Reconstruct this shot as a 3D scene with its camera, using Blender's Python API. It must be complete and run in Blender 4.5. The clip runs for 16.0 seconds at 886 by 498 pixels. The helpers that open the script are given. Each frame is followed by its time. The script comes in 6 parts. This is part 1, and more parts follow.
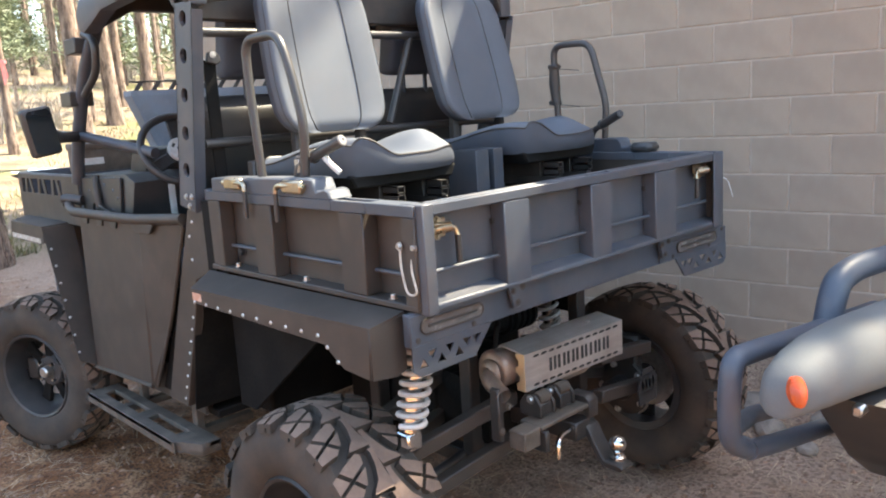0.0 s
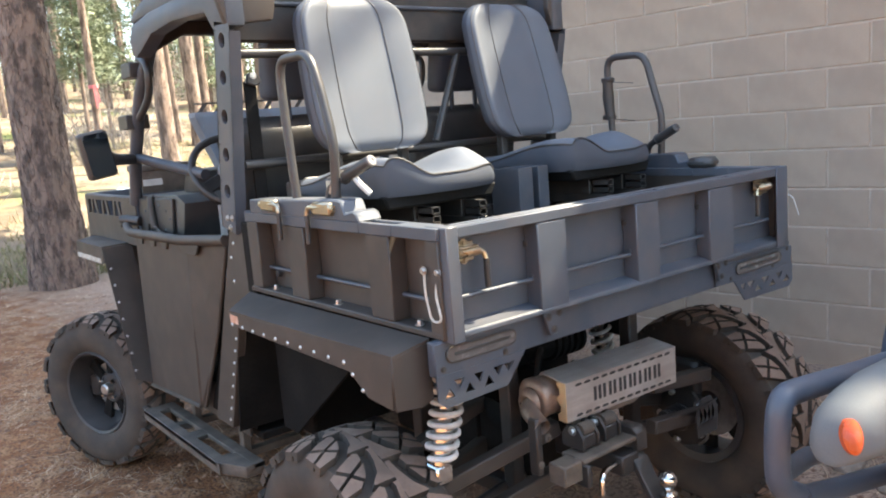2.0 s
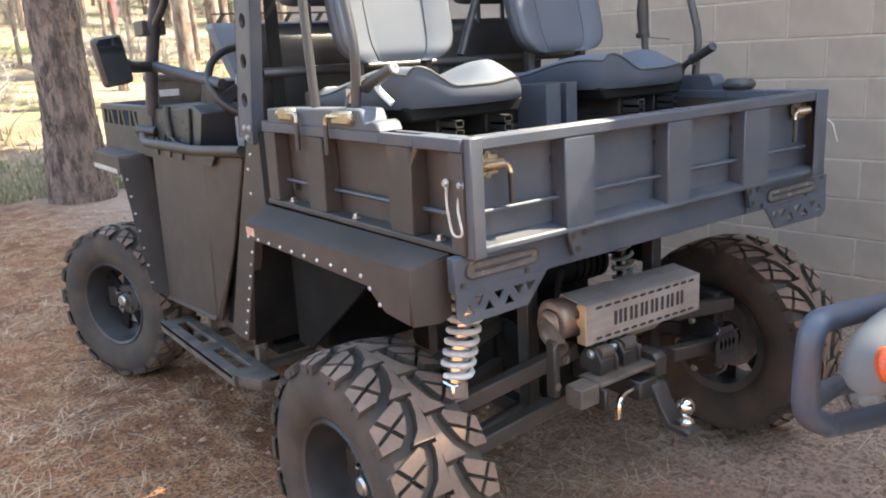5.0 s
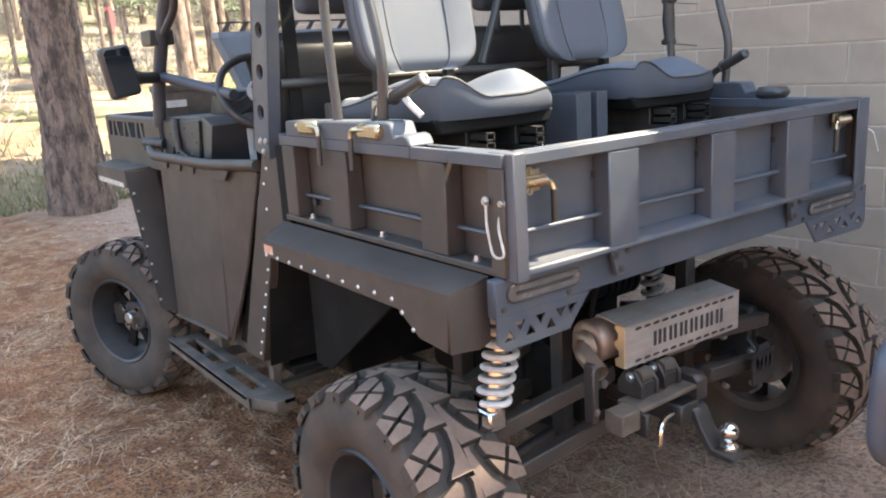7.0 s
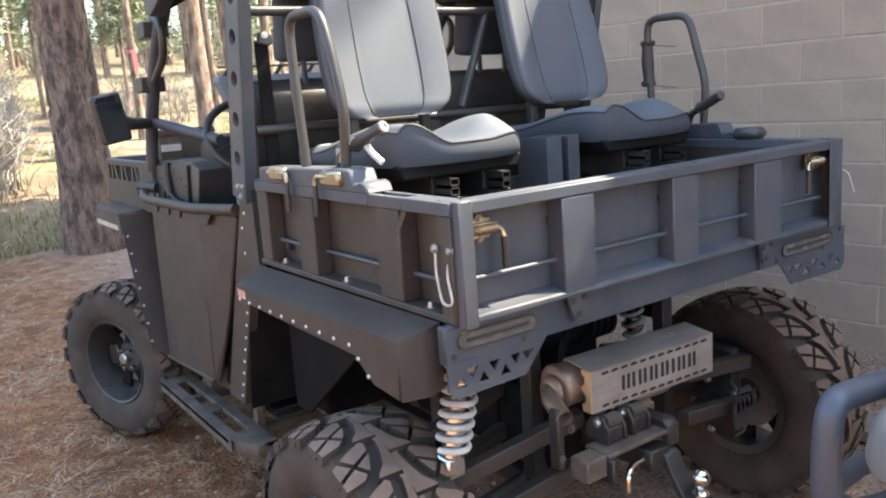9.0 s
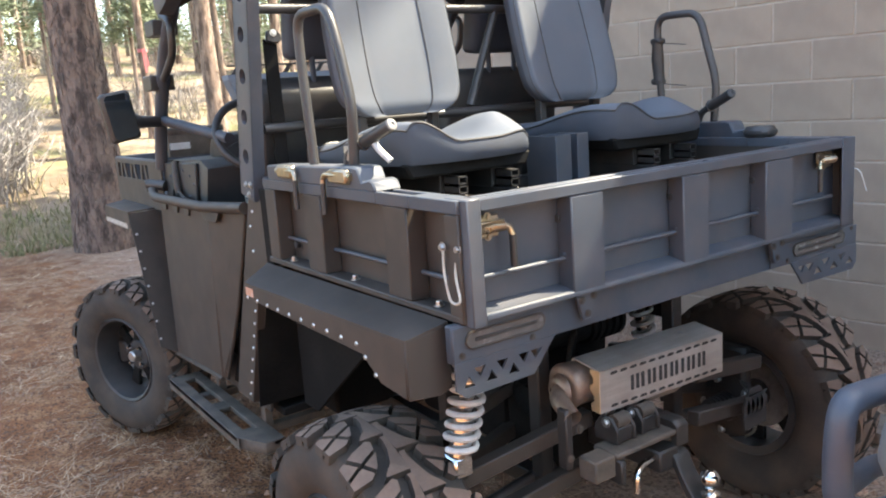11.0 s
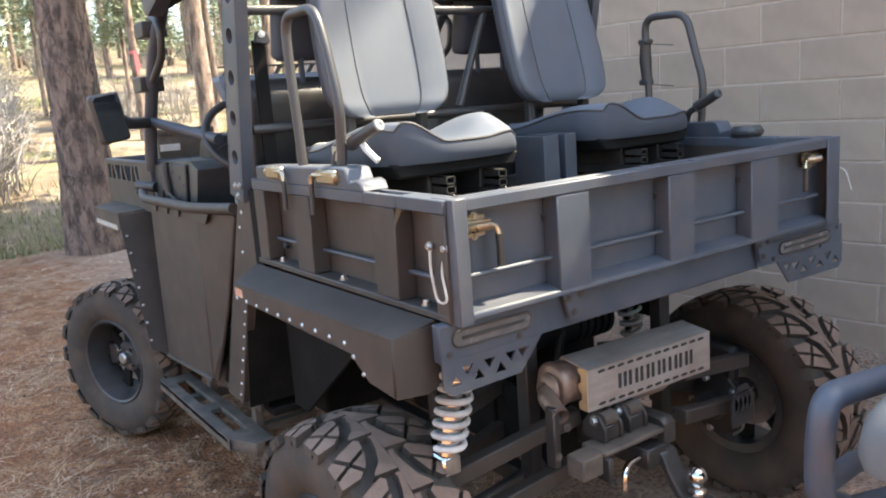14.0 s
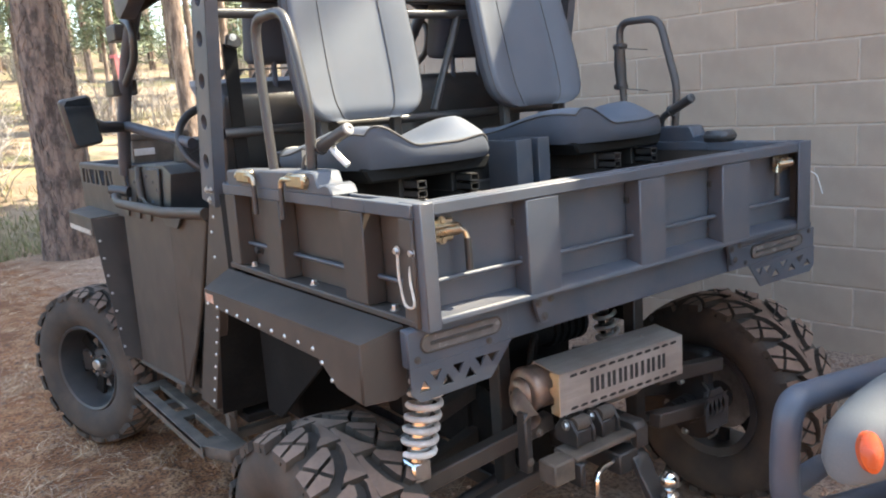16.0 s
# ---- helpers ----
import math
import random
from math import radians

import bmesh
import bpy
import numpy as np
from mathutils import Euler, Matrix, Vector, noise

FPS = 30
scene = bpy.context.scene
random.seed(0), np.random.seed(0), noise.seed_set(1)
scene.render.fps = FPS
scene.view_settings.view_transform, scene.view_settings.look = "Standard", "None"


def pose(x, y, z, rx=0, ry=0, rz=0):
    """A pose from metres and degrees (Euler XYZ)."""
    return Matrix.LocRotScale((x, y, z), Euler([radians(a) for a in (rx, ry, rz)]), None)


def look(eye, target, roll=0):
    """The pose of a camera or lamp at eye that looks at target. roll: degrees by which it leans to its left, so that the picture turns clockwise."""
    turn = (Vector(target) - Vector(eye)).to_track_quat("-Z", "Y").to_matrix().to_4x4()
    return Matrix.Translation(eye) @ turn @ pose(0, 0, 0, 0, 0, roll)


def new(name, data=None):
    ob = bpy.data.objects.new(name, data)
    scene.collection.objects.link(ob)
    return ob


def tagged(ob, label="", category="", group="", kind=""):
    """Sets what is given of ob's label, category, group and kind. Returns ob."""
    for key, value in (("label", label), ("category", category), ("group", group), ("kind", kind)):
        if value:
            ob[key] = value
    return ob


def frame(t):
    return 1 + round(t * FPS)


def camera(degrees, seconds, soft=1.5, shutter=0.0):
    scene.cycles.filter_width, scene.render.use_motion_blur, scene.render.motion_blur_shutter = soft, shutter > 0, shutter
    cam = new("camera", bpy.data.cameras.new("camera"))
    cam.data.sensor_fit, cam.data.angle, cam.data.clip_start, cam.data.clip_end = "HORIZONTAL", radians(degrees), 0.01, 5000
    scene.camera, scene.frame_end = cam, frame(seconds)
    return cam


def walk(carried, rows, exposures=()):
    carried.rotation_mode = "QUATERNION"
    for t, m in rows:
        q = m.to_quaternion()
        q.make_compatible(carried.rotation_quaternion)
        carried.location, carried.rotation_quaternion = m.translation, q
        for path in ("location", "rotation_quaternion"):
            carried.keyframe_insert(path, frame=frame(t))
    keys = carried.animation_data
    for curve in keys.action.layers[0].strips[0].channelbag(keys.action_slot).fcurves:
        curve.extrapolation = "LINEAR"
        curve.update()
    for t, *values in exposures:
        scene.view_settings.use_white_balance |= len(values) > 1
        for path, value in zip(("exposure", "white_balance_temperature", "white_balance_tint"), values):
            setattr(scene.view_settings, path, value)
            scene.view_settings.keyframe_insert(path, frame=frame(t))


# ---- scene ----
cam = camera(58.7, 16.0, soft=2.0)
PATH = [
    (0, (-1.894, -1.295, 1.482), (-0.547, 0.138, 1.118), -3.6),
    (0.5, (-1.907, -1.299, 1.491), (-0.57, 0.147, 1.142), -3.6),
    (1, (-1.88, -1.3, 1.481), (-0.557, 0.161, 1.142), -3.8),
    (1.5, (-1.806, -1.302, 1.485), (-0.533, 0.206, 1.159), -4.3),
    (2, (-1.749, -1.308, 1.479), (-0.545, 0.258, 1.167), -4.6),
    (2.5, (-1.707, -1.307, 1.47), (-0.53, 0.28, 1.159), -4.7),
    (3, (-1.704, -1.296, 1.46), (-0.534, 0.294, 1.137), -4.2),
    (3.5, (-1.722, -1.273, 1.448), (-0.563, 0.311, 1.067), -3.4),
    (4, (-1.73, -1.265, 1.434), (-0.589, 0.301, 0.943), -2.7),
    (6.5, (-1.721, -1.179, 1.441), (-0.578, 0.393, 0.969), -3.5),
    (7, (-1.73, -1.122, 1.447), (-0.583, 0.447, 0.976), -3.5),
    (7.5, (-1.733, -1.121, 1.471), (-0.58, 0.45, 1.021), -3.7),
    (8, (-1.685, -1.156, 1.48), (-0.538, 0.434, 1.081), -4.1),
    (8.5, (-1.638, -1.19, 1.472), (-0.506, 0.413, 1.087), -4.2),
    (9, (-1.615, -1.212, 1.464), (-0.498, 0.402, 1.083), -4.1),
    (11.5, (-1.609, -1.206, 1.46), (-0.511, 0.421, 1.078), -4.1),
    (12, (-1.612, -1.21, 1.459), (-0.512, 0.416, 1.077), -4.1),
    (12.5, (-1.615, -1.219, 1.459), (-0.514, 0.406, 1.077), -4.2),
    (13, (-1.607, -1.22, 1.46), (-0.501, 0.402, 1.08), -4.3),
    (13.5, (-1.603, -1.222, 1.458), (-0.493, 0.399, 1.08), -4.2),
    (14, (-1.604, -1.222, 1.458), (-0.491, 0.396, 1.078), -4.2),
    (14.5, (-1.596, -1.226, 1.457), (-0.477, 0.388, 1.079), -4.2),
    (15, (-1.585, -1.225, 1.45), (-0.459, 0.384, 1.073), -4.2),
    (15.5, (-1.581, -1.229, 1.454), (-0.444, 0.374, 1.081), -4.1),
    (16, (-1.571, -1.233, 1.453), (-0.425, 0.363, 1.082), -4.1),
]
walk(cam, [(t, look(eye, target, roll)) for t, eye, target, roll in PATH], exposures=[(0.0, 2.74, 7350, 6), (2.0, 2.74, 7350, 6), (3.2, 2.66, 7350, 6), (4.0, 2.88, 7400, 6), (6.4, 2.88, 7400, 6), (7.2, 2.91, 7400, 6), (8.1, 2.66, 7300, 6), (16.0, 2.68, 7250, 6)])

# ---- world and light ----
SUN = Vector((0.577, -0.205, 1.0)).normalized()          # the way to the sun
world = bpy.data.worlds.new("sky")
world.use_nodes = True
scene.world = world
wn = world.node_tree.nodes
sky = wn.new("ShaderNodeTexSky")
sky.sky_type, sky.sun_disc = "NISHITA", False
sky.sun_elevation = math.asin(SUN.z)
sky.sun_rotation = math.atan2(SUN.x, SUN.y)
sky.dust_density, sky.ozone_density = 1.2, 1.0
wn["Background"].inputs["Strength"].default_value = 0.15
world.node_tree.links.new(sky.outputs["Color"], wn["Background"].inputs["Color"])
sun = new("sun", bpy.data.lights.new("sun", "SUN"))
sun.data.energy, sun.data.angle, sun.data.color = 4.3, radians(0.5), (1.0, 0.92, 0.80)
sun.matrix_world = look(SUN * 40, (0, 0, 0))


# ---- materials ----
def surface(name, a, b=None, rough=0.5, metal=0.0, scale=6.0, grain=90.0, bump=0.1, depth=0.002, mix=(0.4, 0.65), rvar=0.12,
            island=0.0, objvar=0.0, stretch=(1, 1, 1), dust=None, spec=0.5):
    """Two colours mixed by a coarse and a fine noise, with relief and uneven gloss."""
    m = bpy.data.materials.new(name)
    m.use_nodes = True
    nt = m.node_tree
    n, l = nt.nodes, nt.links
    bs = n["Principled BSDF"]
    co = n.new("ShaderNodeTexCoord")
    mp = n.new("ShaderNodeMapping")
    mp.inputs["Scale"].default_value = stretch
    l.new(co.outputs["Object"], mp.inputs["Vector"])
    n1, n2 = n.new("ShaderNodeTexNoise"), n.new("ShaderNodeTexNoise")
    for nn, s, d in ((n1, scale, 5), (n2, grain, 3)):
        nn.inputs["Scale"].default_value, nn.inputs["Detail"].default_value = s, d
        l.new(mp.outputs["Vector"], nn.inputs["Vector"])
    add = n.new("ShaderNodeMath")
    add.operation = "MULTIPLY_ADD"
    l.new(n2.outputs["Fac"], add.inputs[0])
    add.inputs[1].default_value = 0.35
    l.new(n1.outputs["Fac"], add.inputs[2])
    ramp = n.new("ShaderNodeMapRange")
    ramp.inputs["From Min"].default_value, ramp.inputs["From Max"].default_value = mix[0] + 0.17, mix[1] + 0.17
    l.new(add.outputs[0], ramp.inputs["Value"])
    cm = n.new("ShaderNodeMix")
    cm.data_type = "RGBA"
    cm.inputs["A"].default_value, cm.inputs["B"].default_value = (*a, 1), (*(b or [c * 0.7 for c in a]), 1)
    l.new(ramp.outputs["Result"], cm.inputs["Factor"])
    col = cm.outputs["Result"]
    for kind, amount in (("island", island), ("object", objvar)):
        if amount:
            src = n.new("ShaderNodeNewGeometry") if kind == "island" else n.new("ShaderNodeObjectInfo")
            out = src.outputs["Random Per Island"] if kind == "island" else src.outputs["Random"]
            mr = n.new("ShaderNodeMapRange")
            mr.inputs["To Min"].default_value, mr.inputs["To Max"].default_value = 1 - amount, 1 + amount
            l.new(out, mr.inputs["Value"])
            hs = n.new("ShaderNodeHueSaturation")
            l.new(mr.outputs["Result"], hs.inputs["Value"])
            l.new(col, hs.inputs["Color"])
            col = hs.outputs["Color"]
    if dust:
        n3 = n.new("ShaderNodeTexNoise")
        n3.inputs["Scale"].default_value, n3.inputs["Detail"].default_value = 11.0, 8
        l.new(co.outputs["Object"], n3.inputs["Vector"])
        dr = n.new("ShaderNodeMapRange")
        dr.inputs["From Min"].default_value, dr.inputs["From Max"].default_value = 0.42, 0.75
        dr.inputs["To Max"].default_value = dust[1]
        l.new(n3.outputs["Fac"], dr.inputs["Value"])
        dm = n.new("ShaderNodeMix")
        dm.data_type = "RGBA"
        dm.inputs["B"].default_value = (*dust[0], 1)
        l.new(col, dm.inputs["A"])
        l.new(dr.outputs["Result"], dm.inputs["Factor"])
        col = dm.outputs["Result"]
    l.new(col, bs.inputs["Base Color"])
    rr = n.new("ShaderNodeMapRange")
    rr.inputs["To Min"].default_value, rr.inputs["To Max"].default_value = max(rough - rvar, 0.02), min(rough + rvar, 1)
    l.new(n1.outputs["Fac"], rr.inputs["Value"])
    l.new(rr.outputs["Result"], bs.inputs["Roughness"])
    bs.inputs["Metallic"].default_value = metal
    bs.inputs["Specular IOR Level"].default_value = spec
    if bump:
        bp = n.new("ShaderNodeBump")
        bp.inputs["Strength"].default_value, bp.inputs["Distance"].default_value = bump, depth
        l.new(add.outputs[0], bp.inputs["Height"])
        l.new(bp.outputs["Normal"], bs.inputs["Normal"])
    return m


DUST = (0.22, 0.15, 0.11)
# one paint in two tones: reflected sky in this colour, warm bounce in the next
COAT = surface("dark powder coat with sky blue in it", (0.047, 0.056, 0.071), (0.060, 0.070, 0.087), 0.48, grain=420, bump=0.25, depth=0.0006, dust=(DUST, 0.16))
COAT_SOFT = surface("dark powder coat with warm bounce in it", (0.040, 0.032, 0.027), (0.047, 0.038, 0.032), 0.55, grain=420, bump=0.25, depth=0.0006, dust=(DUST, 0.12))
BLACK = surface("black frame steel", (0.020, 0.020, 0.020), (0.032, 0.029, 0.027), 0.5, grain=300, bump=0.2, depth=0.0006, dust=(DUST, 0.15))
BLACK_TUBE = surface("semi-gloss black tube", (0.034, 0.034, 0.036), (0.046, 0.045, 0.045), 0.40, grain=300, bump=0.08, depth=0.0005, dust=(DUST, 0.08))
PLASTIC = surface("black plastic", (0.028, 0.028, 0.029), (0.040, 0.040, 0.041), 0.45, grain=260, bump=0.2, depth=0.0005, dust=(DUST, 0.10))
RUBBER = surface("dusty tyre rubber", (0.036, 0.030, 0.025), (0.058, 0.044, 0.033), 0.85, scale=9, grain=160, bump=0.35, depth=0.0015, dust=((0.15, 0.102, 0.072), 0.22))
TREAD = surface("worn dusty tread", (0.142, 0.094, 0.070), (0.186, 0.124, 0.092), 0.9, scale=16, grain=120, bump=0.4, depth=0.002, dust=((0.18, 0.122, 0.092), 0.6), island=0.12)
VINYL = surface("charcoal vinyl", (0.052, 0.060, 0.076), (0.062, 0.071, 0.088), 0.60, scale=4, grain=650, bump=0.3, depth=0.0005, dust=(DUST, 0.05), spec=0.25)
# lighter copy of the seat vinyl, with sunlight put into its colour
VINYL_LIT = surface("charcoal vinyl, sunlit tone", (0.070, 0.081, 0.100), (0.084, 0.096, 0.116), 0.58, scale=3, grain=650, bump=0.3, depth=0.0005, dust=(DUST, 0.05))
PIPING = surface("light piping", (0.18, 0.18, 0.18), (0.24, 0.23, 0.22), 0.45, grain=300, bump=0.1)
STEEL = surface("brushed stainless", (0.41, 0.365, 0.32), (0.49, 0.435, 0.38), 0.42, 0.45, scale=5, grain=70, bump=0.12, depth=0.0006, stretch=(1, 12, 12), dust=((0.26, 0.19, 0.14), 0.45))
# the golden tone is sunlight on the edge, put into the colour
FLANGE = surface("steel edge with sun glow painted in", (0.74, 0.52, 0.29), (0.64, 0.47, 0.28), 0.40, 0.4, scale=14, grain=120, bump=0.1, depth=0.0006)
# near-black: shade of arches, gaps, underbody and wheel dishes is in this colour
SHADED_BLACK = surface("near-black plastic holding shade", (0.010, 0.010, 0.010), (0.017, 0.016, 0.015), 0.8, bump=0.1, spec=0.08)
HEAT = surface("heat-tinted steel", (0.31, 0.22, 0.165), (0.21, 0.155, 0.130), 0.45, 0.5, scale=14, grain=120, bump=0.2, depth=0.001, dust=(DUST, 0.35))
CHROME = surface("chrome", (0.80, 0.80, 0.80), (0.70, 0.69, 0.67), 0.12, 1.0, scale=10, bump=0.05, rvar=0.06, dust=(DUST, 0.12))
ZINC = surface("zinc plating", (0.55, 0.54, 0.52), (0.40, 0.38, 0.36), 0.35, 0.9, scale=30, bump=0.1)
BRASS = surface("yellow zinc plating", (0.52, 0.43, 0.29), (0.40, 0.35, 0.28), 0.30, 0.9, scale=34, bump=0.15, dust=((0.2, 0.14, 0.1), 0.2))
SPRING = surface("white coil paint", (0.60, 0.58, 0.55), (0.45, 0.42, 0.39), 0.45, scale=16, bump=0.1, dust=((0.25, 0.18, 0.14), 0.5))
CORD = surface("pale cord", (0.50, 0.46, 0.40), (0.38, 0.35, 0.30), 0.6, scale=60, bump=0.2)
ORANGE = surface("orange reflector", (0.55, 0.085, 0.018), (0.42, 0.055, 0.013), 0.25, scale=40, grain=200, bump=0.4, depth=0.001)
LENS = surface("amber-clear lens", (0.105, 0.095, 0.090), (0.135, 0.122, 0.115), 0.25, scale=30, bump=0.3, depth=0.001)
STICKER = surface("faded orange sticker", (0.52, 0.26, 0.17), (0.60, 0.40, 0.32), 0.5, scale=60, grain=200, bump=0.0)
WHITE = surface("white tag", (0.62, 0.62, 0.60), (0.52, 0.52, 0.50), 0.5, scale=30, bump=0.05)
BLUE_TUBE = surface("dark blue bumper tube", (0.046, 0.060, 0.084), (0.060, 0.075, 0.100), 0.45, scale=10, grain=260, bump=0.15, depth=0.0006, dust=(DUST, 0.12))
BODY_GREY = surface("grey body paint", (0.115, 0.120, 0.122), (0.138, 0.144, 0.145), 0.62, scale=5, grain=320, bump=0.08, dust=(DUST, 0.2), spec=0.25)
BUCKET = surface("grey-blue loader paint", (0.13, 0.16, 0.20), (0.17, 0.20, 0.24), 0.55, scale=6, bump=0.15, dust=(DUST, 0.25))
DUSTY = surface("dusty step steel", (0.090, 0.073, 0.058), (0.060, 0.050, 0.041), 0.7, scale=9, grain=120, bump=0.3, depth=0.001, dust=((0.24, 0.18, 0.14), 0.45))
BLOCK = surface("painted concrete block", (0.353, 0.275, 0.211), (0.307, 0.242, 0.190), 0.88, scale=3.5, grain=150, bump=0.35, depth=0.002, objvar=0.05, dust=((0.26, 0.200, 0.160), 0.45))
MORTAR = surface("mortar", (0.45, 0.37, 0.30), (0.38, 0.31, 0.25), 0.92, scale=14, grain=260, bump=0.5, depth=0.002)
ROOFING = surface("roof metal", (0.25, 0.24, 0.23), (0.20, 0.19, 0.18), 0.6)
BARK = surface("ponderosa bark", (0.215, 0.145, 0.112), (0.070, 0.048, 0.040), 0.92, scale=11, grain=46, bump=1.0, depth=0.03, stretch=(1, 1, 0.34), mix=(0.42, 0.60), island=0.18, dust=((0.21, 0.165, 0.135), 0.40))
BARK_FAR = surface("orange pine bark", (0.270, 0.195, 0.150), (0.085, 0.060, 0.048), 0.92, scale=9, grain=34, bump=1.0, depth=0.02, stretch=(1, 1, 0.22), island=0.2)
NEEDLE = surface("pine foliage", (0.155, 0.185, 0.105), (0.100, 0.125, 0.070), 0.6, scale=1.5, grain=20, bump=0, island=0.35)
TWIG = surface("bare twigs", (0.30, 0.270, 0.245), (0.17, 0.150, 0.135), 0.85, scale=4, bump=0, island=0.3)
STRAW = surface("dry needles", (0.50, 0.36, 0.235), (0.33, 0.205, 0.13), 0.8, scale=5, grain=40, bump=0, island=0.45)
GRASS = surface("spring grass", (0.15, 0.150, 0.060), (0.20, 0.165, 0.090), 0.7, scale=1.2, bump=0, island=0.35)
STONE = surface("rubble", (0.21, 0.17, 0.14), (0.13, 0.105, 0.088), 0.9, scale=14, grain=90, bump=0.5, depth=0.004, objvar=0.25)
INK = surface("dark cut-out", (0.030, 0.028, 0.027), (0.040, 0.037, 0.035), 0.8, bump=0)
MIRROR = surface("mirror glass", (0.82, 0.84, 0.86), (0.80, 0.82, 0.84), 0.04, 1.0, bump=0, rvar=0.01)
PINK = surface("pink flagging", (0.60, 0.17, 0.17), (0.52, 0.13, 0.14), 0.7, bump=0)
CYAN = surface("light blue cooler", (0.30, 0.42, 0.52), (0.40, 0.48, 0.54), 0.5, bump=0.1)


def ground_material():
    m = bpy.data.materials.new("needles, dirt and shade mottling")
    m.use_nodes = True
    n, l = m.node_tree.nodes, m.node_tree.links
    bs = n["Principled BSDF"]
    co = n.new("ShaderNodeTexCoord")

    def noise_at(scale, detail, lo, hi, stretch=None):
        t, r = n.new("ShaderNodeTexNoise"), n.new("ShaderNodeMapRange")
        t.inputs["Scale"].default_value, t.inputs["Detail"].default_value = scale, detail
        r.inputs["From Min"].default_value, r.inputs["From Max"].default_value = lo, hi
        l.new(co.outputs["Object"], t.inputs["Vector"])
        l.new(t.outputs["Fac"], r.inputs["Value"])
        return r.outputs["Result"], t.outputs["Fac"]

    def over(under, colour, fac):
        x = n.new("ShaderNodeMix")
        x.data_type = "RGBA"
        if isinstance(under, tuple):
            x.inputs["A"].default_value = (*under, 1)
        else:
            l.new(under, x.inputs["A"])
        x.inputs["B"].default_value = (*colour, 1)
        l.new(fac, x.inputs["Factor"])
        return x.outputs["Result"]

    big, _ = noise_at(1.6, 7, 0.42, 0.60)
    mid, midraw = noise_at(7, 8, 0.45, 0.62)
    fine, fineraw = noise_at(85, 4, 0.46, 0.62)
    far, _ = noise_at(0.16, 6, 0.50, 0.62)
    c = over((0.300, 0.136, 0.062), (0.195, 0.085, 0.038), big)
    c = over(c, (0.35, 0.190, 0.100), mid)
    c = over(c, (0.085, 0.046, 0.032), fine)
    # dry grass and straw start a few metres off, in the open wood
    sep = n.new("ShaderNodeSeparateXYZ")
    l.new(co.outputs["Object"], sep.inputs[0])
    # greyer chips and gravel lie along the foot of the wall, with a ragged border
    edge = n.new("ShaderNodeMath")
    edge.operation = "MULTIPLY_ADD"
    l.new(midraw, edge.inputs[0])
    edge.inputs[1].default_value = 1.6
    l.new(sep.outputs["X"], edge.inputs[2])
    strip = n.new("ShaderNodeMapRange")
    strip.inputs["From Min"].default_value, strip.inputs["From Max"].default_value = 0.25, 1.25
    strip.inputs["To Max"].default_value = 0.85
    l.new(edge.outputs[0], strip.inputs["Value"])
    c = over(c, (0.370, 0.262, 0.200), strip.outputs["Result"])
    chips, _ = noise_at(60, 5, 0.48, 0.60)
    dark = n.new("ShaderNodeMath")
    dark.operation = "MULTIPLY"
    l.new(strip.outputs["Result"], dark.inputs[0])
    l.new(chips, dark.inputs[1])
    c = over(c, (0.165, 0.112, 0.085), dark.outputs[0])
    off = n.new("ShaderNodeMapRange")
    off.inputs["From Min"].default_value, off.inputs["From Max"].default_value = 8.0, 14.0
    l.new(sep.outputs["Y"], off.inputs["Value"])
    c = over(c, (0.178, 0.143, 0.102), off.outputs["Result"])
    mul = n.new("ShaderNodeMath")
    mul.operation = "MULTIPLY"
    l.new(off.outputs["Result"], mul.inputs[0])
    l.new(far, mul.inputs[1])
    c = over(c, (0.115, 0.130, 0.048), mul.outputs[0])
    # darker patches: mottled tree shade painted into the far ground's colour
    tree_mottle, _ = noise_at(0.9, 8, 0.47, 0.60)
    mul2 = n.new("ShaderNodeMath")
    mul2.operation = "MULTIPLY"
    l.new(off.outputs["Result"], mul2.inputs[0])
    l.new(tree_mottle, mul2.inputs[1])
    c = over(c, (0.120, 0.088, 0.062), mul2.outputs[0])
    l.new(c, bs.inputs["Base Color"])
    bs.inputs["Roughness"].default_value = 0.95
    bs.inputs["Specular IOR Level"].default_value = 0.15
    b1, b2 = n.new("ShaderNodeBump"), n.new("ShaderNodeBump")
    b1.inputs["Strength"].default_value, b1.inputs["Distance"].default_value = 1.0, 0.06
    b2.inputs["Strength"].default_value, b2.inputs["Distance"].default_value = 0.9, 0.008
    l.new(midraw, b1.inputs["Height"])
    l.new(fineraw, b2.inputs["Height"])
    l.new(b1.outputs["Normal"], b2.inputs["Normal"])
    l.new(b2.outputs["Normal"], bs.inputs["Normal"])
    return m


DIRT = ground_material()


# ---- mesh helpers ----
ORIGIN = {}


def root(name, base, label="", category="", group="", kind=""):
    ob = new(name)
    ob.location = base
    ob.empty_display_size = 0.1
    ORIGIN[ob] = Vector(base)
    return tagged(ob, label, category, group, kind)


def part(name, bm, material, parent=None, label="", smooth=True, at=None):
    """One mesh object, from world coordinates, under a thing or a part (or on its own, with its origin at at)."""
    o = Vector(at) if at is not None else ORIGIN.get(parent, Vector())
    bmesh.ops.translate(bm, verts=bm.verts, vec=-o)
    me = bpy.data.meshes.new(name)
    bm.to_mesh(me)
    bm.free()
    me.materials.append(material)
    if smooth:
        me.shade_smooth()
        me.set_sharp_from_angle(angle=radians(38))
    ob = new(name, me)
    if parent is not None:
        ob.parent = parent
        ob.location = o - ORIGIN.get(parent, Vector())
    else:
        ob.location = o
    ORIGIN[ob] = o
    return tagged(ob, label)


